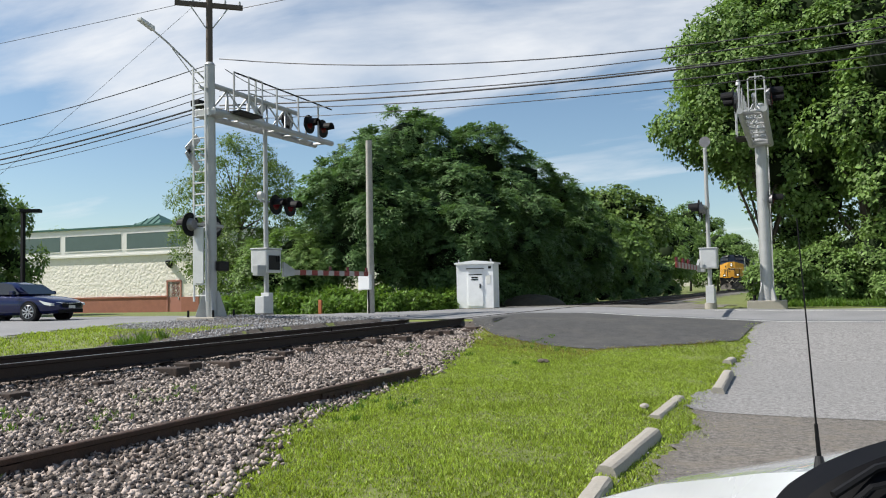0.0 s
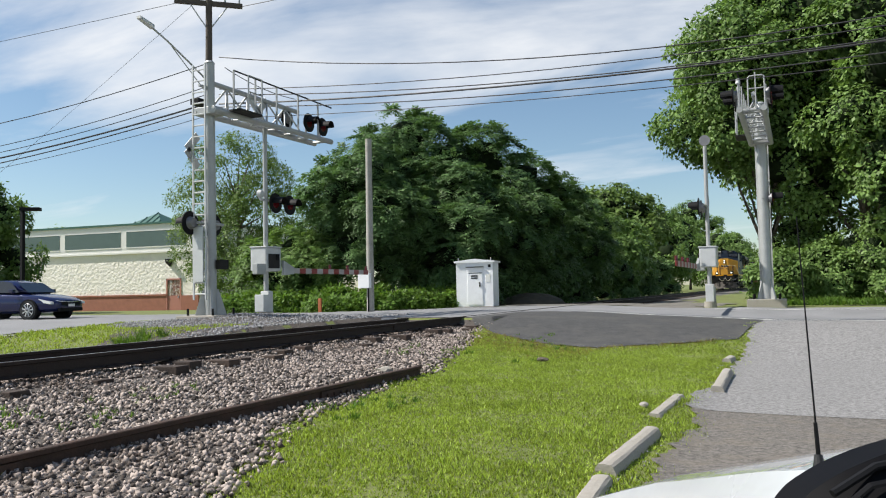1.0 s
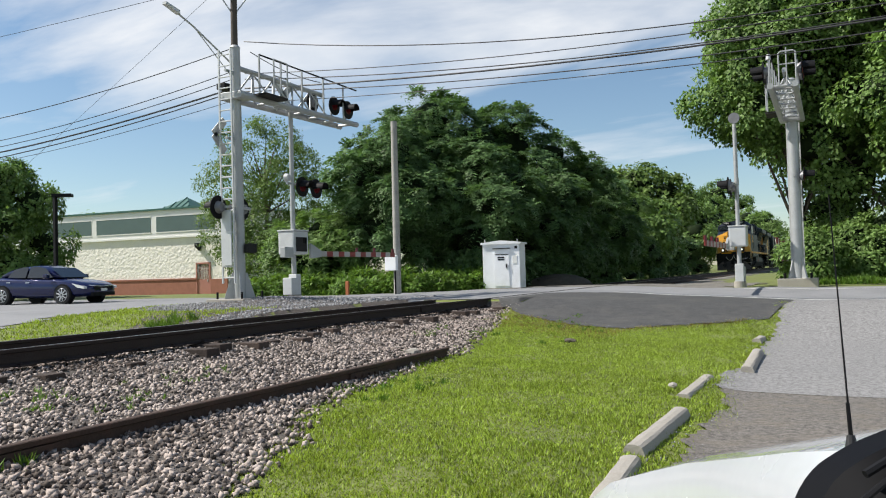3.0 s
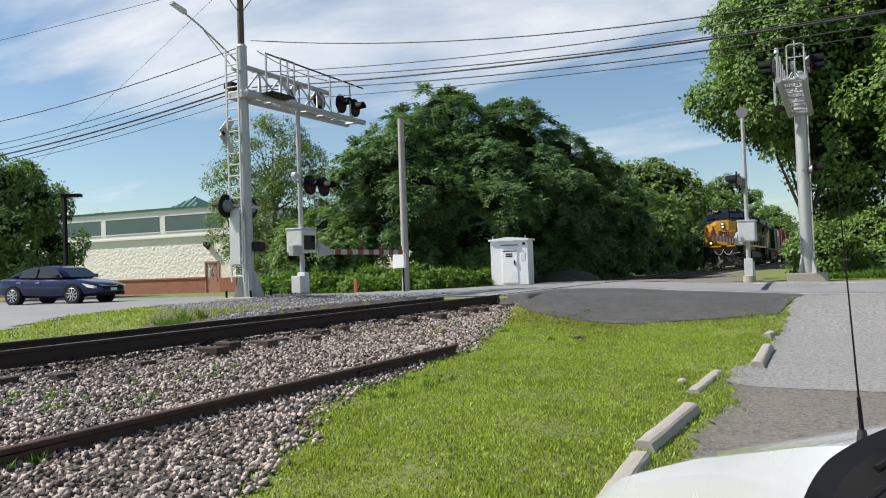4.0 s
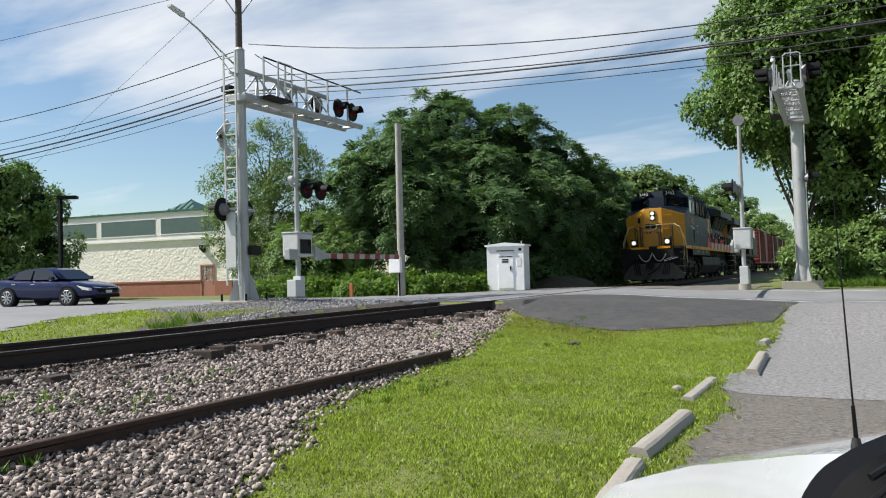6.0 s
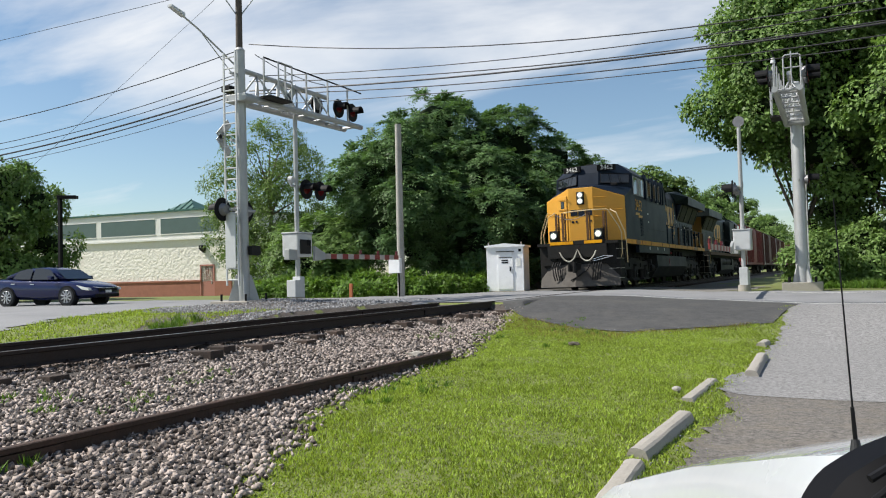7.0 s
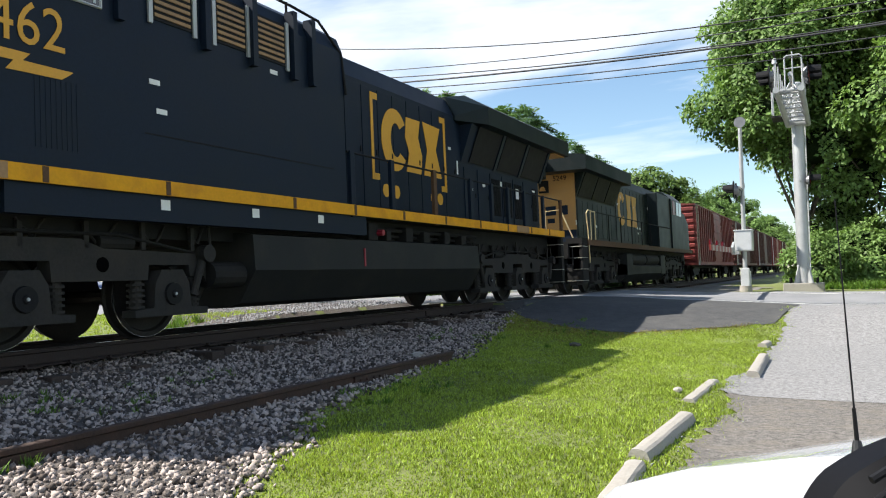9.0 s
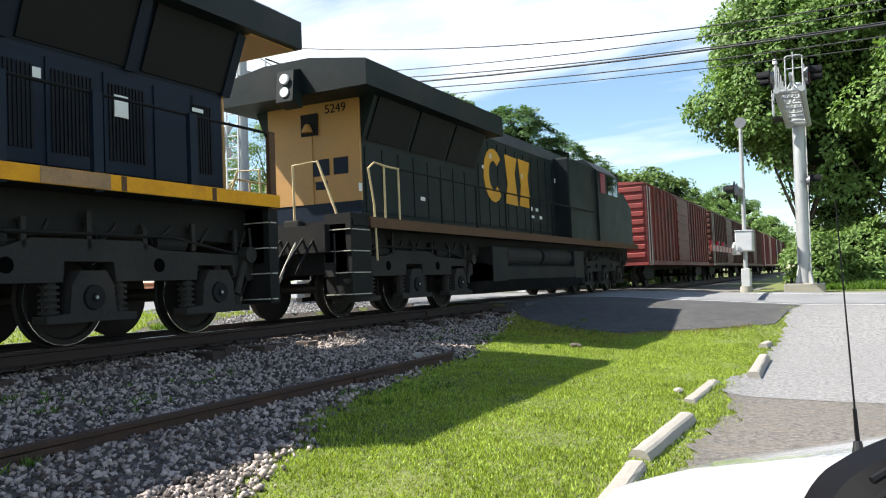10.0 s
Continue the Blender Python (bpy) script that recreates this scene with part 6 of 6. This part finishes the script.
def signal_hut():
    r = thing("signal_box", pose(-11.75, 29.55, -0.06, 0, 0, 7) @ Matrix.Diagonal((1.10, 1.05, 1.06, 1)), "white metal signal equipment cabinet beside the track", "cabinet")
    part("plinth", box(-.68, .68, -.46, .46, -.1, .06), M["concrete"], r)
    part("body", box(-.68, .68, -.45, .45, .05, 1.70, .01), M["white"], r, "white painted cabinet body")
    part("roof", prism([(-.74, 1.68), (.74, 1.68), (.74, 1.74), (0, 1.82), (-.74, 1.74)], -.52, .52), M["white"], r)
    d = part("door", box(-.26, .30, -.475, -.45, .12, 1.60, .008), M["white"], r, "white cabinet door")
    part("handle", box(.18, .22, -.51, -.475, .78, .95), M["black"], d)
    part("drip_rail", box(-.30, .34, -.52, -.45, 1.50, 1.53), M["frame_grey"], d)
    bm = bmesh.new()
    for z in (1.16, 1.08):
        box(-.12, .12, -.482, -.475, z, z + .05, bm=bm)
    part("stencil", bm, M["black"], d, "dark unreadable stencil")
    part("vent_slot", box(-.22, .28, -.482, -.475, 1.28, 1.31), M["black"], d)
    part("notice", box(.42, .58, -.462, -.45, .95, 1.25), M["plate_white"], r, "white notice sheet")
    part("vent", box(.5, .6, -.462, -.45, 1.50, 1.6), M["black"], r)
    for x in (-.6, .6):
        part("lift_eye", rod((x, -.4, 1.72), (x, -.4, 1.86), .02, .02, 8), M["galv"], r)


def poles():
    r = thing("utility_pole", pose(-17.0, 19.9, -0.1), "dark wooden utility pole with a crossarm", "utility pole")
    part("shaft", rod((0, 0, -.4), (.05, 0, 10.75), .14, .10, 14), M["dark_pole"], r, smooth=True)
    part("crossarm", box(-1.05, 1.05, -.06, .06, 10.02, 10.17, .01, m=Matrix.Translation((.04, 0, 0)) @ Matrix.Rotation(radians(42), 4, "Z")), M["dark_pole"], r)
    for k in (-.95, -.5, .5, .95):
        part("insulator", rod((.04 + k * math.cos(radians(42)), k * math.sin(radians(42)), 10.17), (.04 + k * math.cos(radians(42)), k * math.sin(radians(42)), 10.30), .04, .03, 8), M["galv"], r)
    part("brace", rod((.04, 0, 9.2), (.45, .4, 10.03), .02, .02, 6, rod((.04, 0, 9.2), (-.37, -.4, 10.03), .02, .02, 6)), M["galv"], r)
    lamp = part("lamp_arm", tube([(0, -.1, 7.62), (-.1, -.9, 8.08), (-.22, -1.6, 8.5), (-.28, -2.15, 8.74)], .028, 8), M["galv"], r, "curved street lamp arm")
    part("lamp_brace", rod((0, -.1, 7.2), (-.2, -1.4, 8.36), .016, .018, 6), M["galv"], lamp)
    part("lamp_head", prism([(-2.1, 8.70), (-2.65, 8.86), (-2.65, 8.93), (-2.1, 8.82)], -.36, -.2, "x"), M["silver"], lamp, "silver street lamp head")
    part("splice_box", box(-.3, .05, -.5, .1, 6.75, 6.95, .03), M["black"], r)
    r = thing("utility_pole", pose(-14.53, 25.8, -0.2), "short weathered grey wooden pole with a white meter box", "utility pole")
    part("shaft", rod((0, 0, -.2), (.02, 0, 6.55), .14, .115, 14), M["wood_pole"], r, smooth=True)
    part("meter_box", box(-.35, .12, -.30, -.12, 1.0, 1.55, .02), M["white"], r, "small white meter box")
    part("conduit", rod((0, -.15, -.2), (0, -.15, 1.0), .03, .03, 8), M["black"], r)
    r = thing("parking_lamp", pose(-30.7, 24.0, -.12), "dark bronze parking lot lamp post", "street lamp")
    part("post", box(-.07, .07, -.07, .07, 0, 4.62), M["black"], r)
    part("lamp_head", box(-.1, .72, -.2, .2, 4.60, 4.74, .02, m=Matrix.Rotation(radians(35), 4, "Z")), M["black"], r, "flat dark lamp head")


def wires():
    """Each cable hangs between two ends and a low point."""
    def cable(a, b, sag, rad):
        a, b = Vector(a), Vector(b)
        pts = []
        for i in range(25):
            k = i / 24
            p = a.lerp(b, k)
            p.z -= sag * 4 * k * (1 - k)
            pts.append(p)
        ob = part("cable", tube(pts, rad, 5), M["cable"], None)
        tagged(ob, "thin black overhead cable along the road", "cable", "overhead cables")
    P = (-16.9, 20.3)
    for z0, z1, sag, rad in ((8.35, 8.6, 1.75, .016), (7.30, 7.7, 1.0, .014), (7.12, 7.4, 1.05, .016), (6.82, 7.1, .8, .026), (6.72, 6.95, .95, .016), (6.35, 6.2, .6, .012)):
        cable((*P, z0), (16.0, 21.0, z1), sag, rad)
    for z0, z1, sag, rad in ((8.1, 8.4, 1.22, .016), (7.35, 7.4, 1.25, .014), (7.1, 7.1, 1.22, .014), (6.80, 6.3, .93, .03), (6.68, 6.0, .95, .02), (6.4, 5.9, .9, .010)):
        cable((-17.1, 20.0, z0), (-50, 20.0, z1), sag, rad)
    cable((-17.6, 19.4, 10.0), (-62, 20, 10.9), .25, .009)
    cable((-16.4, 20.5, 9.95), (30, 26, 15.5), .8, .012)
    cable((-17.0, 19.9, 10.4), (-36.0, 23.6, 4.0), .1, .006)
    cable((-14.2, 17.3, 6.9), (-13.9, 20.2, 6.6), .12, .012)


signal_hut()
poles()
wires()


# ---- building across the road ----
def store():
    r = thing("building", pose(-36.05, 41.1, -.45, 0, 0, 4.0), "low store with pale block wall and brick base", "building")
    D, H = 18.0, 5.95
    part("wall", box(-34, 0, .05, D, 1.12, 4.05), M["block"], r, "cream rough split-face block wall")
    part("brick_base", box(-34, -2.55, .0, .3, 0, 1.12), M["brick"], r, "red brick base course")
    part("brick_base", box(-1.35, .02, .0, .3, 0, 1.12), M["brick"], r)
    part("brick_core", box(-34, 0, .3, D, 0, 1.12), M["brick"], r)
    part("brick_cap", box(-34, -2.5, -.05, .1, 1.12, 1.22), M["brick"], r)
    part("fascia", box(-34.05, .08, -.04, D, 4.05, H), M["trim_white"], r, "white upper fascia band")
    part("ledge", box(-34.1, .12, -.10, .1, 4.0, 4.12), M["trim_white"], r)
    part("roof_edge", box(-34.2, .2, -.16, D, H, H + .12), M["green_roof"], r, "dark green roof edging")
    for x0, x1 in ((-11.2, -.9), (-22, -11.7), (-33, -22.4)):
        for a, b in ((x0, (x0 + x1) / 2 - .25), ((x0 + x1) / 2 + .25, x1)):
            w = part("window_band", box(a, b, -.06, .0, 4.45, 5.50), M["green_panel"], r, "dark green glazed panel")
            part("panel_frame", box(a - .06, b + .06, -.075, -.045, 5.50, 5.56, bm=box(a - .06, b + .06, -.075, -.045, 4.39, 4.45)), M["trim_white"], w)
    d = part("door", box(-2.45, -1.45, .05, .14, 0, 2.15), M["door_red"], r, "closed brick red service door")
    part("door_frame", box(-2.55, -2.45, .0, .12, 0, 2.25, bm=box(-2.55, -1.35, .0, .12, 2.15, 2.25, bm=box(-1.45, -1.35, 0, .12, 0, 2.15))), M["door_red"], d)
    part("handle", box(-1.62, -1.55, .0, .05, .95, 1.1), M["galv"], d)
    for x in (-2.2, -20.5, -26):
        l = part("wall_lamp", box(x - .16, x + .16, -.34, .05, 3.30, 3.55, .03), M["black"], r, "small dark wall lamp")
        part("lamp_shade", prism([(-.34, 3.30), (.05, 3.30), (.05, 3.05)], x - .12, x + .12, "x"), M["frame_grey"], l)
    bm = bmesh.new()
    v = [bm.verts.new(p) for p in ((-10.7, 4, 6), (-6.1, 4, 6), (-6.1, 8.6, 6), (-10.7, 8.6, 6), (-8.4, 6.3, 7.5))]
    for i in range(4):
        bm.faces.new((v[i], v[(i + 1) % 4], v[4]))
    bm.faces.new(v[:4])
    p = part("roof_lantern", bm, M["green_roof"], r, "green metal pyramid roof")
    for k in range(1, 8):
        x = -10.7 + 4.6 * k / 8
        t = 1 - abs(x + 8.4) / 2.3
        part("roof_seam", rod((x, 4 - .0, 6.02), (x, 4 + 2.3 * t, 6 + 1.5 * t + .02), .05, .05, 5), M["green_roof"], p)
    part("corner_pier", box(-.02, .9, .1, 1.5, 0, 4.0), M["trim_white"], r)


store()


# ---- cars ----
def car_wheel(root, x, y, s):
    w = part("wheel", rod((x, y - s * .02, .335), (x, y + s * .20, .335), .335, .335, 28), M["rubber"], root, "black tyre")
    part("rim", rod((x, y + s * .19, .335), (x, y + s * .215, .335), .24, .23, 24), M["black"], w)
    for k in range(9):
        a = k * 2 * math.pi / 9
        part("spoke", rod((x + .04 * math.cos(a), y + s * .215, .335 + .04 * math.sin(a)), (x + .225 * math.cos(a + .12), y + s * .205, .335 + .225 * math.sin(a + .12)), .022, .028, 6), M["alloy"], w, "silver alloy spoke")
    part("rim_lip", tube([(x + .232 * math.cos(a), y + s * .205, .335 + .232 * math.sin(a)) for a in np.linspace(0, 2 * math.pi, 17)], .012, 5), M["alloy"], w)


def sedan(name, m, paint, label):
    """A saloon car, nose along +x, wheels on z = 0."""
    r = thing(name, m, label, "car", "cars")
    st = [(-2.43, .62, .42, .86), (-2.36, .80, .30, 1.00), (-1.95, .88, .24, 1.06), (-1.0, .92, .20, .98), (.2, .925, .19, .95), (1.05, .92, .20, .92), (1.7, .90, .22, .86), (2.15, .84, .24, .76), (2.38, .70, .28, .66), (2.43, .52, .36, .56)]
    rings = []
    for x, w, z0, z1 in st:
        mid = (z0 + z1) / 2 + .06
        rings.append([(x, -w * .82, z0), (x, -w * .97, z0 + .1), (x, -w, mid), (x, -w * .95, z1 - .05), (x, -w * .80, z1), (x, 0, z1 + .04), (x, w * .80, z1), (x, w * .95, z1 - .05), (x, w, mid), (x, w * .97, z0 + .1), (x, w * .82, z0)])
    body = part("body", loft(rings), paint, r, "glossy painted body shell", smooth=True)
    sub = body.modifiers.new("round", "SUBSURF"); sub.levels = sub.render_levels = 1
    cab = [(-1.98, .70, 1.00, 1.02), (-1.35, .66, .98, 1.36), (-.6, .64, .95, 1.455), (.1, .63, .93, 1.455), (.55, .65, .92, 1.36), (1.22, .74, .90, .95)]
    rings = [[(x, -w - .14 * (1 if z1 > 1.1 else .5), z0 - .03), (x, -w, z1 - .04), (x, -w * .6, z1 + .01), (x, w * .6, z1 + .01), (x, w, z1 - .04), (x, w + .14 * (1 if z1 > 1.1 else .5), z0 - .03)] for x, w, z0, z1 in cab]
    top = part("cabin", loft(rings), paint, r, smooth=True)
    sub = top.modifiers.new("round", "SUBSURF"); sub.levels = sub.render_levels = 1
    for s in (1, -1):
        for pts in (((-1.25, 1.02), (-.42, .99), (-.38, 1.38), (-.62, 1.40), (-1.05, 1.30)), ((-.34, .99), (.86, .97), (.42, 1.34), (.02, 1.41), (-.30, 1.40))):
            bm = bmesh.new()
            vs = [bm.verts.new((x, s * (.80 - (z - .95) * .33 + .012), z)) for x, z in pts]
            bm.faces.new(vs)
            w = part("side_window", bm, M["dark_glass"], r, "dark side window")
            w.modifiers.new("thick", "SOLIDIFY").thickness = .006
        part("mirror", box(.62, .82, s * .92, s * 1.08, .96, 1.10, .03), paint, r)
        part("handle", box(-.3, -.12, s * .925, s * .94, .80, .83, bm=box(-1.2, -1.02, s * .925, s * .94, .82, .85)), M["alloy"], r)
        part("headlight", prism([(1.75, .74), (2.28, .62), (2.30, .54), (2.0, .58)], s * .55, s * .875, "y"), M["lamp_faint_glow"], r, "clear swept headlight")
        part("tail_light", box(-2.40, -2.2, s * .55, s * .83, .78, .92, .02), M["red_paint"], r)
        for x in (-1.42, 1.36):
            part("wheel_arch", rod((x, s * .70, .34), (x, s * .915, .34), .39, .39, 24), M["black"], r)
            car_wheel(r, x, s * .74, s)
    for x0, x1, z0, z1 in ((.62, 1.16, 1.33, .97),):
        bm = bmesh.new()
        bm.faces.new([bm.verts.new(p) for p in ((x0, -.60, z0 + .015), (x0, .60, z0 + .015), (x1, .70, z1 + .015), (x1, -.70, z1 + .015))])
        w = part("windscreen", bm, M["dark_glass"], r, "dark raked windscreen")
        w.modifiers.new("thick", "SOLIDIFY").thickness = .008
    part("grille", box(2.36, 2.44, -.48, .48, .50, .62, .01), M["black"], r)
    part("chrome_bar", tube([(2.30, -.62, .66), (2.42, -.4, .62), (2.45, 0, .61), (2.42, .4, .62), (2.30, .62, .66)], .018, 6), M["chrome"], r)
    part("lower_grille", box(2.36, 2.43, -.6, .6, .27, .40, .01), M["black"], r)
    part("number_panel", box(2.44, 2.455, -.16, .16, .44, .54), M["plate_white"], r, "blank plate")
    return r


sedan("car", pose(-26.9, 20.8, -.085, 0, 0, 9), M["car_blue"], "dark blue saloon car waiting at the crossing")
sedan("car", pose(5.2, 32.6, -.2, 0, 0, 175), M["car_white"], "white car parked beyond the road")


def own_car():
    """The white car from whose window the view is taken; its axes: ahead, left, up from the ground."""
    r = thing("car", pose(.024, .012, -.735, 0, 0, 110), "white car with black cowl and wing aerial", "car", "cars")
    # ahead a, right b -> local x = a, y = -b; heights over the ground
    rows = [(1.02, .50, 1.150), (1.30, .455, 1.128), (1.55, .432, 1.060), (2.0, .405, .925), (2.3, .372, .835), (2.6, .318, .728), (2.95, .225, .590), (3.15, .17, .47)]
    rings = []
    for a, b, z in rows:
        z += max(0, .009 + .032 * (a - 1.3))
        rings.append([(a, -b + .015, .45), (a, -b + .03, z - .22), (a, -b + .012, z - .07), (a, -b - .02, z - .012), (a, -b - .09, z + .010), (a, -b - .5, z + .075), (a, -b - .95, z + .085), (a, -b - 1.4, z + .06), (a, -b - 1.75, z - .05), (a, -b - 1.8, .45)])
    hood = part("bonnet", loft(rings), M["car_white"], r, "glossy white bonnet", smooth=True)
    part("side_body", box(-2.0, 1.02, -2.2, -.27, .35, 1.03, .06), M["car_white"], r)
    part("bumper", box(2.9, 3.2, -2.0, -.3, .3, .5, .08), M["car_white"], r)
    cowl = [(.93, .235, 1.02), (.97, .27, 1.09), (1.0, .302, 1.142), (1.0, .342, 1.172), (1.0, .384, 1.192), (1.0, .43, 1.208), (1.02, .55, 1.232), (1.08, .9, 1.25)]
    fine = []
    for (a0, b0, z0), (a1, b1, z1) in zip(cowl, cowl[1:]):
        for k in range(4):
            fine.append((a0 + (a1 - a0) * k / 4, b0 + (b1 - b0) * k / 4, z0 + (z1 - z0) * k / 4))
    cowl = [tuple((fine[max(0, i - 2)][j] + fine[max(0, i - 1)][j] + fine[i][j] + fine[min(len(fine) - 1, i + 1)][j] + fine[min(len(fine) - 1, i + 2)][j]) / 5 for j in range(3)) for i in range(len(fine))]
    bm = loft([[(a + .05, -b, z - .10), (a + .055, -b, z - .02), (a + .03, -b - .0, z + .012), (a - .02, -b - .01, z + .014), (a - .06, -b - .03, z - .02), (a - .06, -b - .03, z - .10)] for a, b, z in cowl])
    part("cowl", bm, M["trim_black"], r, "black plastic windscreen cowl", smooth=True)
    part("wiper", tube([(.95, -.345, 1.176), (.965, -.40, 1.203), (.99, -.6, 1.235)], .005, 7, tube([(.93, -.325, 1.145), (.945, -.385, 1.186), (.97, -.6, 1.22)], .004, 6)), M["black"], r, "black wiper arm")
    bm = bmesh.new()
    bm.faces.new([bm.verts.new(p) for p in ((.95, -.47, 1.12), (1.0, -1.0, 1.18), (1.0, -1.9, 1.18), (.2, -1.75, 1.62), (.1, -.75, 1.62))])
    w = part("windscreen", bm, M["dark_glass"], r)
    w.modifiers.new("thick", "SOLIDIFY").thickness = .008
    part("cabin", box(-1.6, .05, -2.05, -.6, 1.0, 1.6, .1), M["car_white"], r)
    base = part("aerial_base", rod((1.285, -.458, 1.115), (1.29, -.459, 1.150), .012, .006, 12), M["rubber"], r, "black rubber aerial base")
    part("aerial", rod((1.29, -.459, 1.15), (1.27, -.434, 1.52), .0017, .0009, 8, rod((1.29, -.459, 1.15), (1.2865, -.455, 1.20), .0036, .003, 8)), M["black"], r, "thin black aerial mast")
    for x in (2.0, -1.3):
        for s, y in ((1, -.62), (-1, -2.05)):
            car_wheel(r, x, y, s)


own_car()


# ---- kerb stops and small things on the grass ----
def stops():
    rnd = random.Random(3)
    for i, (x0, y0, x1, y1, z) in enumerate(((-1.22, 3.9, -1.33, 5.62, -.62), (-1.36, 5.82, -1.31, 7.55, -.60), (-1.44, 8.42, -1.41, 10.05, -.622), (-1.04, 10.85, -1.10, 13.2, -.615), (-1.26, 14.9, -1.22, 15.6, -.62))):
        L = math.hypot(x1 - x0, y1 - y0)
        prof = [(-.084, -.075), (-.066, -.03), (-.046, -.014), (0, -.010), (.046, -.014), (.066, -.03), (.084, -.075), (.098, -.17), (-.098, -.17)]
        bm = bmesh.new()
        n = 8
        rings = []
        for k in range(n + 1):
            e = .03 * rnd.random() if k in (0, n) else 0
            rings.append([(a + rnd.uniform(-.004, .004), L * k / n + (e if k == 0 else -e), z2 + rnd.uniform(-.004, .002)) for a, z2 in prof])
        ob = part("kerb_stop", loft(rings, bm), M["concrete"], None)
        ob.matrix_world = pose(x0, y0, z, 0, 0, math.degrees(-math.atan2(x1 - x0, y1 - y0)))
        tagged(ob, "worn pale concrete parking stop half sunk in grass" if i < 4 else "broken stub of a concrete parking stop", "kerb stop", "parking stops")
    for x, y, s in ((-1.62, 8.9, .06), (-5.2, 9.6, .11), (-3.9, 12.6, .1)):
        rng = np.random.default_rng(int(y * 10))
        bm = bmesh.new()
        bmesh.ops.create_icosphere(bm, subdivisions=2, radius=s)
        for v in bm.verts:
            v.co *= rng.uniform(.75, 1.1)
            v.co.z *= .5
        ob = part("rock", bm, M["concrete"] if y != 12.6 else M["soil"], None)
        ob.matrix_world = pose(x, y, gz(x, y) + s * .25)
        tagged(ob, "small pale stone lying in the grass" if y != 12.6 else "dark clod of earth in the grass", "stone")


stops()


def far_side():
    # heap of ballast behind the hut, edge strip and marker post
    rng = np.random.default_rng(2)
    bm = bmesh.new()
    bmesh.ops.create_icosphere(bm, subdivisions=4, radius=1)
    for v in bm.verts:
        v.co = Vector((v.co.x * 1.7, v.co.y * 1.3, max(0, v.co.z) * .75 + .04 * noise.noise(v.co * 6)))
    ob = part("spoil_mound", bm, M["soil"], None)
    ob.matrix_world = pose(-11.6, 36.0, -.3)
    tagged(ob, "low dark heap of spoil beside the track", "heap")
    r = thing("marker_post", pose(-16.6, 25.6, -.1), "small orange buried cable marker post", "post")
    part("post", box(-.07, .07, -.04, .04, -.1, .55, .02), M["orange"], r)


far_side()
blades("track_weeds", 500, (TX + 1.7, TX + 4.6, 3, 17), 0.07, 0.010, M["weeds"], 32, "sparse low weeds growing in the ballast", lambda x, y, r: noise.noise(Vector((x * .9, y * .5, 2))) > .18, "weeds", 14)
blades("mast_weeds", 60, (-12.1, -11.3, 11.3, 12.2), 0.2, 0.012, M["weeds"], 33, "clump of weeds beside the gravel", None, "weeds", 7)
blades("far_verge", 2600, (-0.8, 14, 31.4, 34.5), 0.25, 0.03, M["weeds"], 34, "rough grass verge beyond the road", None, "grass", 5)


# ---- what moves ----
# where the front coupler stands along the track
TRAIN_ROWS = (
    (0, 112.00),
    (1.5, 96.50),
    (2.7, 82.50),
    (3.8, 67.80),
    (4.5, 58.80),
    (5.5, 46.20),
    (7, 27.00),
    (7.5, 20.20),
    (8, 13.40),
    (8.5, 6.72),
    (9, 0.25),
    (9.5, -6.20),
    (10, -12.60),
)


def train_y(t):
    """The coupler's place at t, gliding between the rows."""
    ts, ys = [r[0] for r in TRAIN_ROWS], [r[1] for r in TRAIN_ROWS]
    i = max(0, min(len(ts) - 2, int(np.searchsorted(ts, t, side="right")) - 1))
    slope = np.gradient(np.array(ys), np.array(ts))
    h = ts[i + 1] - ts[i]
    k = (t - ts[i]) / h
    return ((2 * k ** 3 - 3 * k * k + 1) * ys[i] + (k ** 3 - 2 * k * k + k) * h * slope[i] + (-2 * k ** 3 + 3 * k * k) * ys[i + 1] + (k ** 3 - k * k) * h * slope[i + 1])


def motions():
    fine = [(i / 5, train_y(i / 5)) for i in range(51)]
    for unit, off in TRAIN:
        walk(unit, [(t, track_at(y + off)) for t, y in fine])
    # wheels turn as far as the train has rolled
    turns = [(i / FPS, -math.degrees(train_y(0) - train_y(i / FPS)) / 0.53) for i in range(301)]
    for wheel, y in WHEELS:
        walk(wheel, [(t, pose(0, y, 0.53) @ pose(0, 0, 0, -a, 0, 0)) for t, a in turns])


motions()
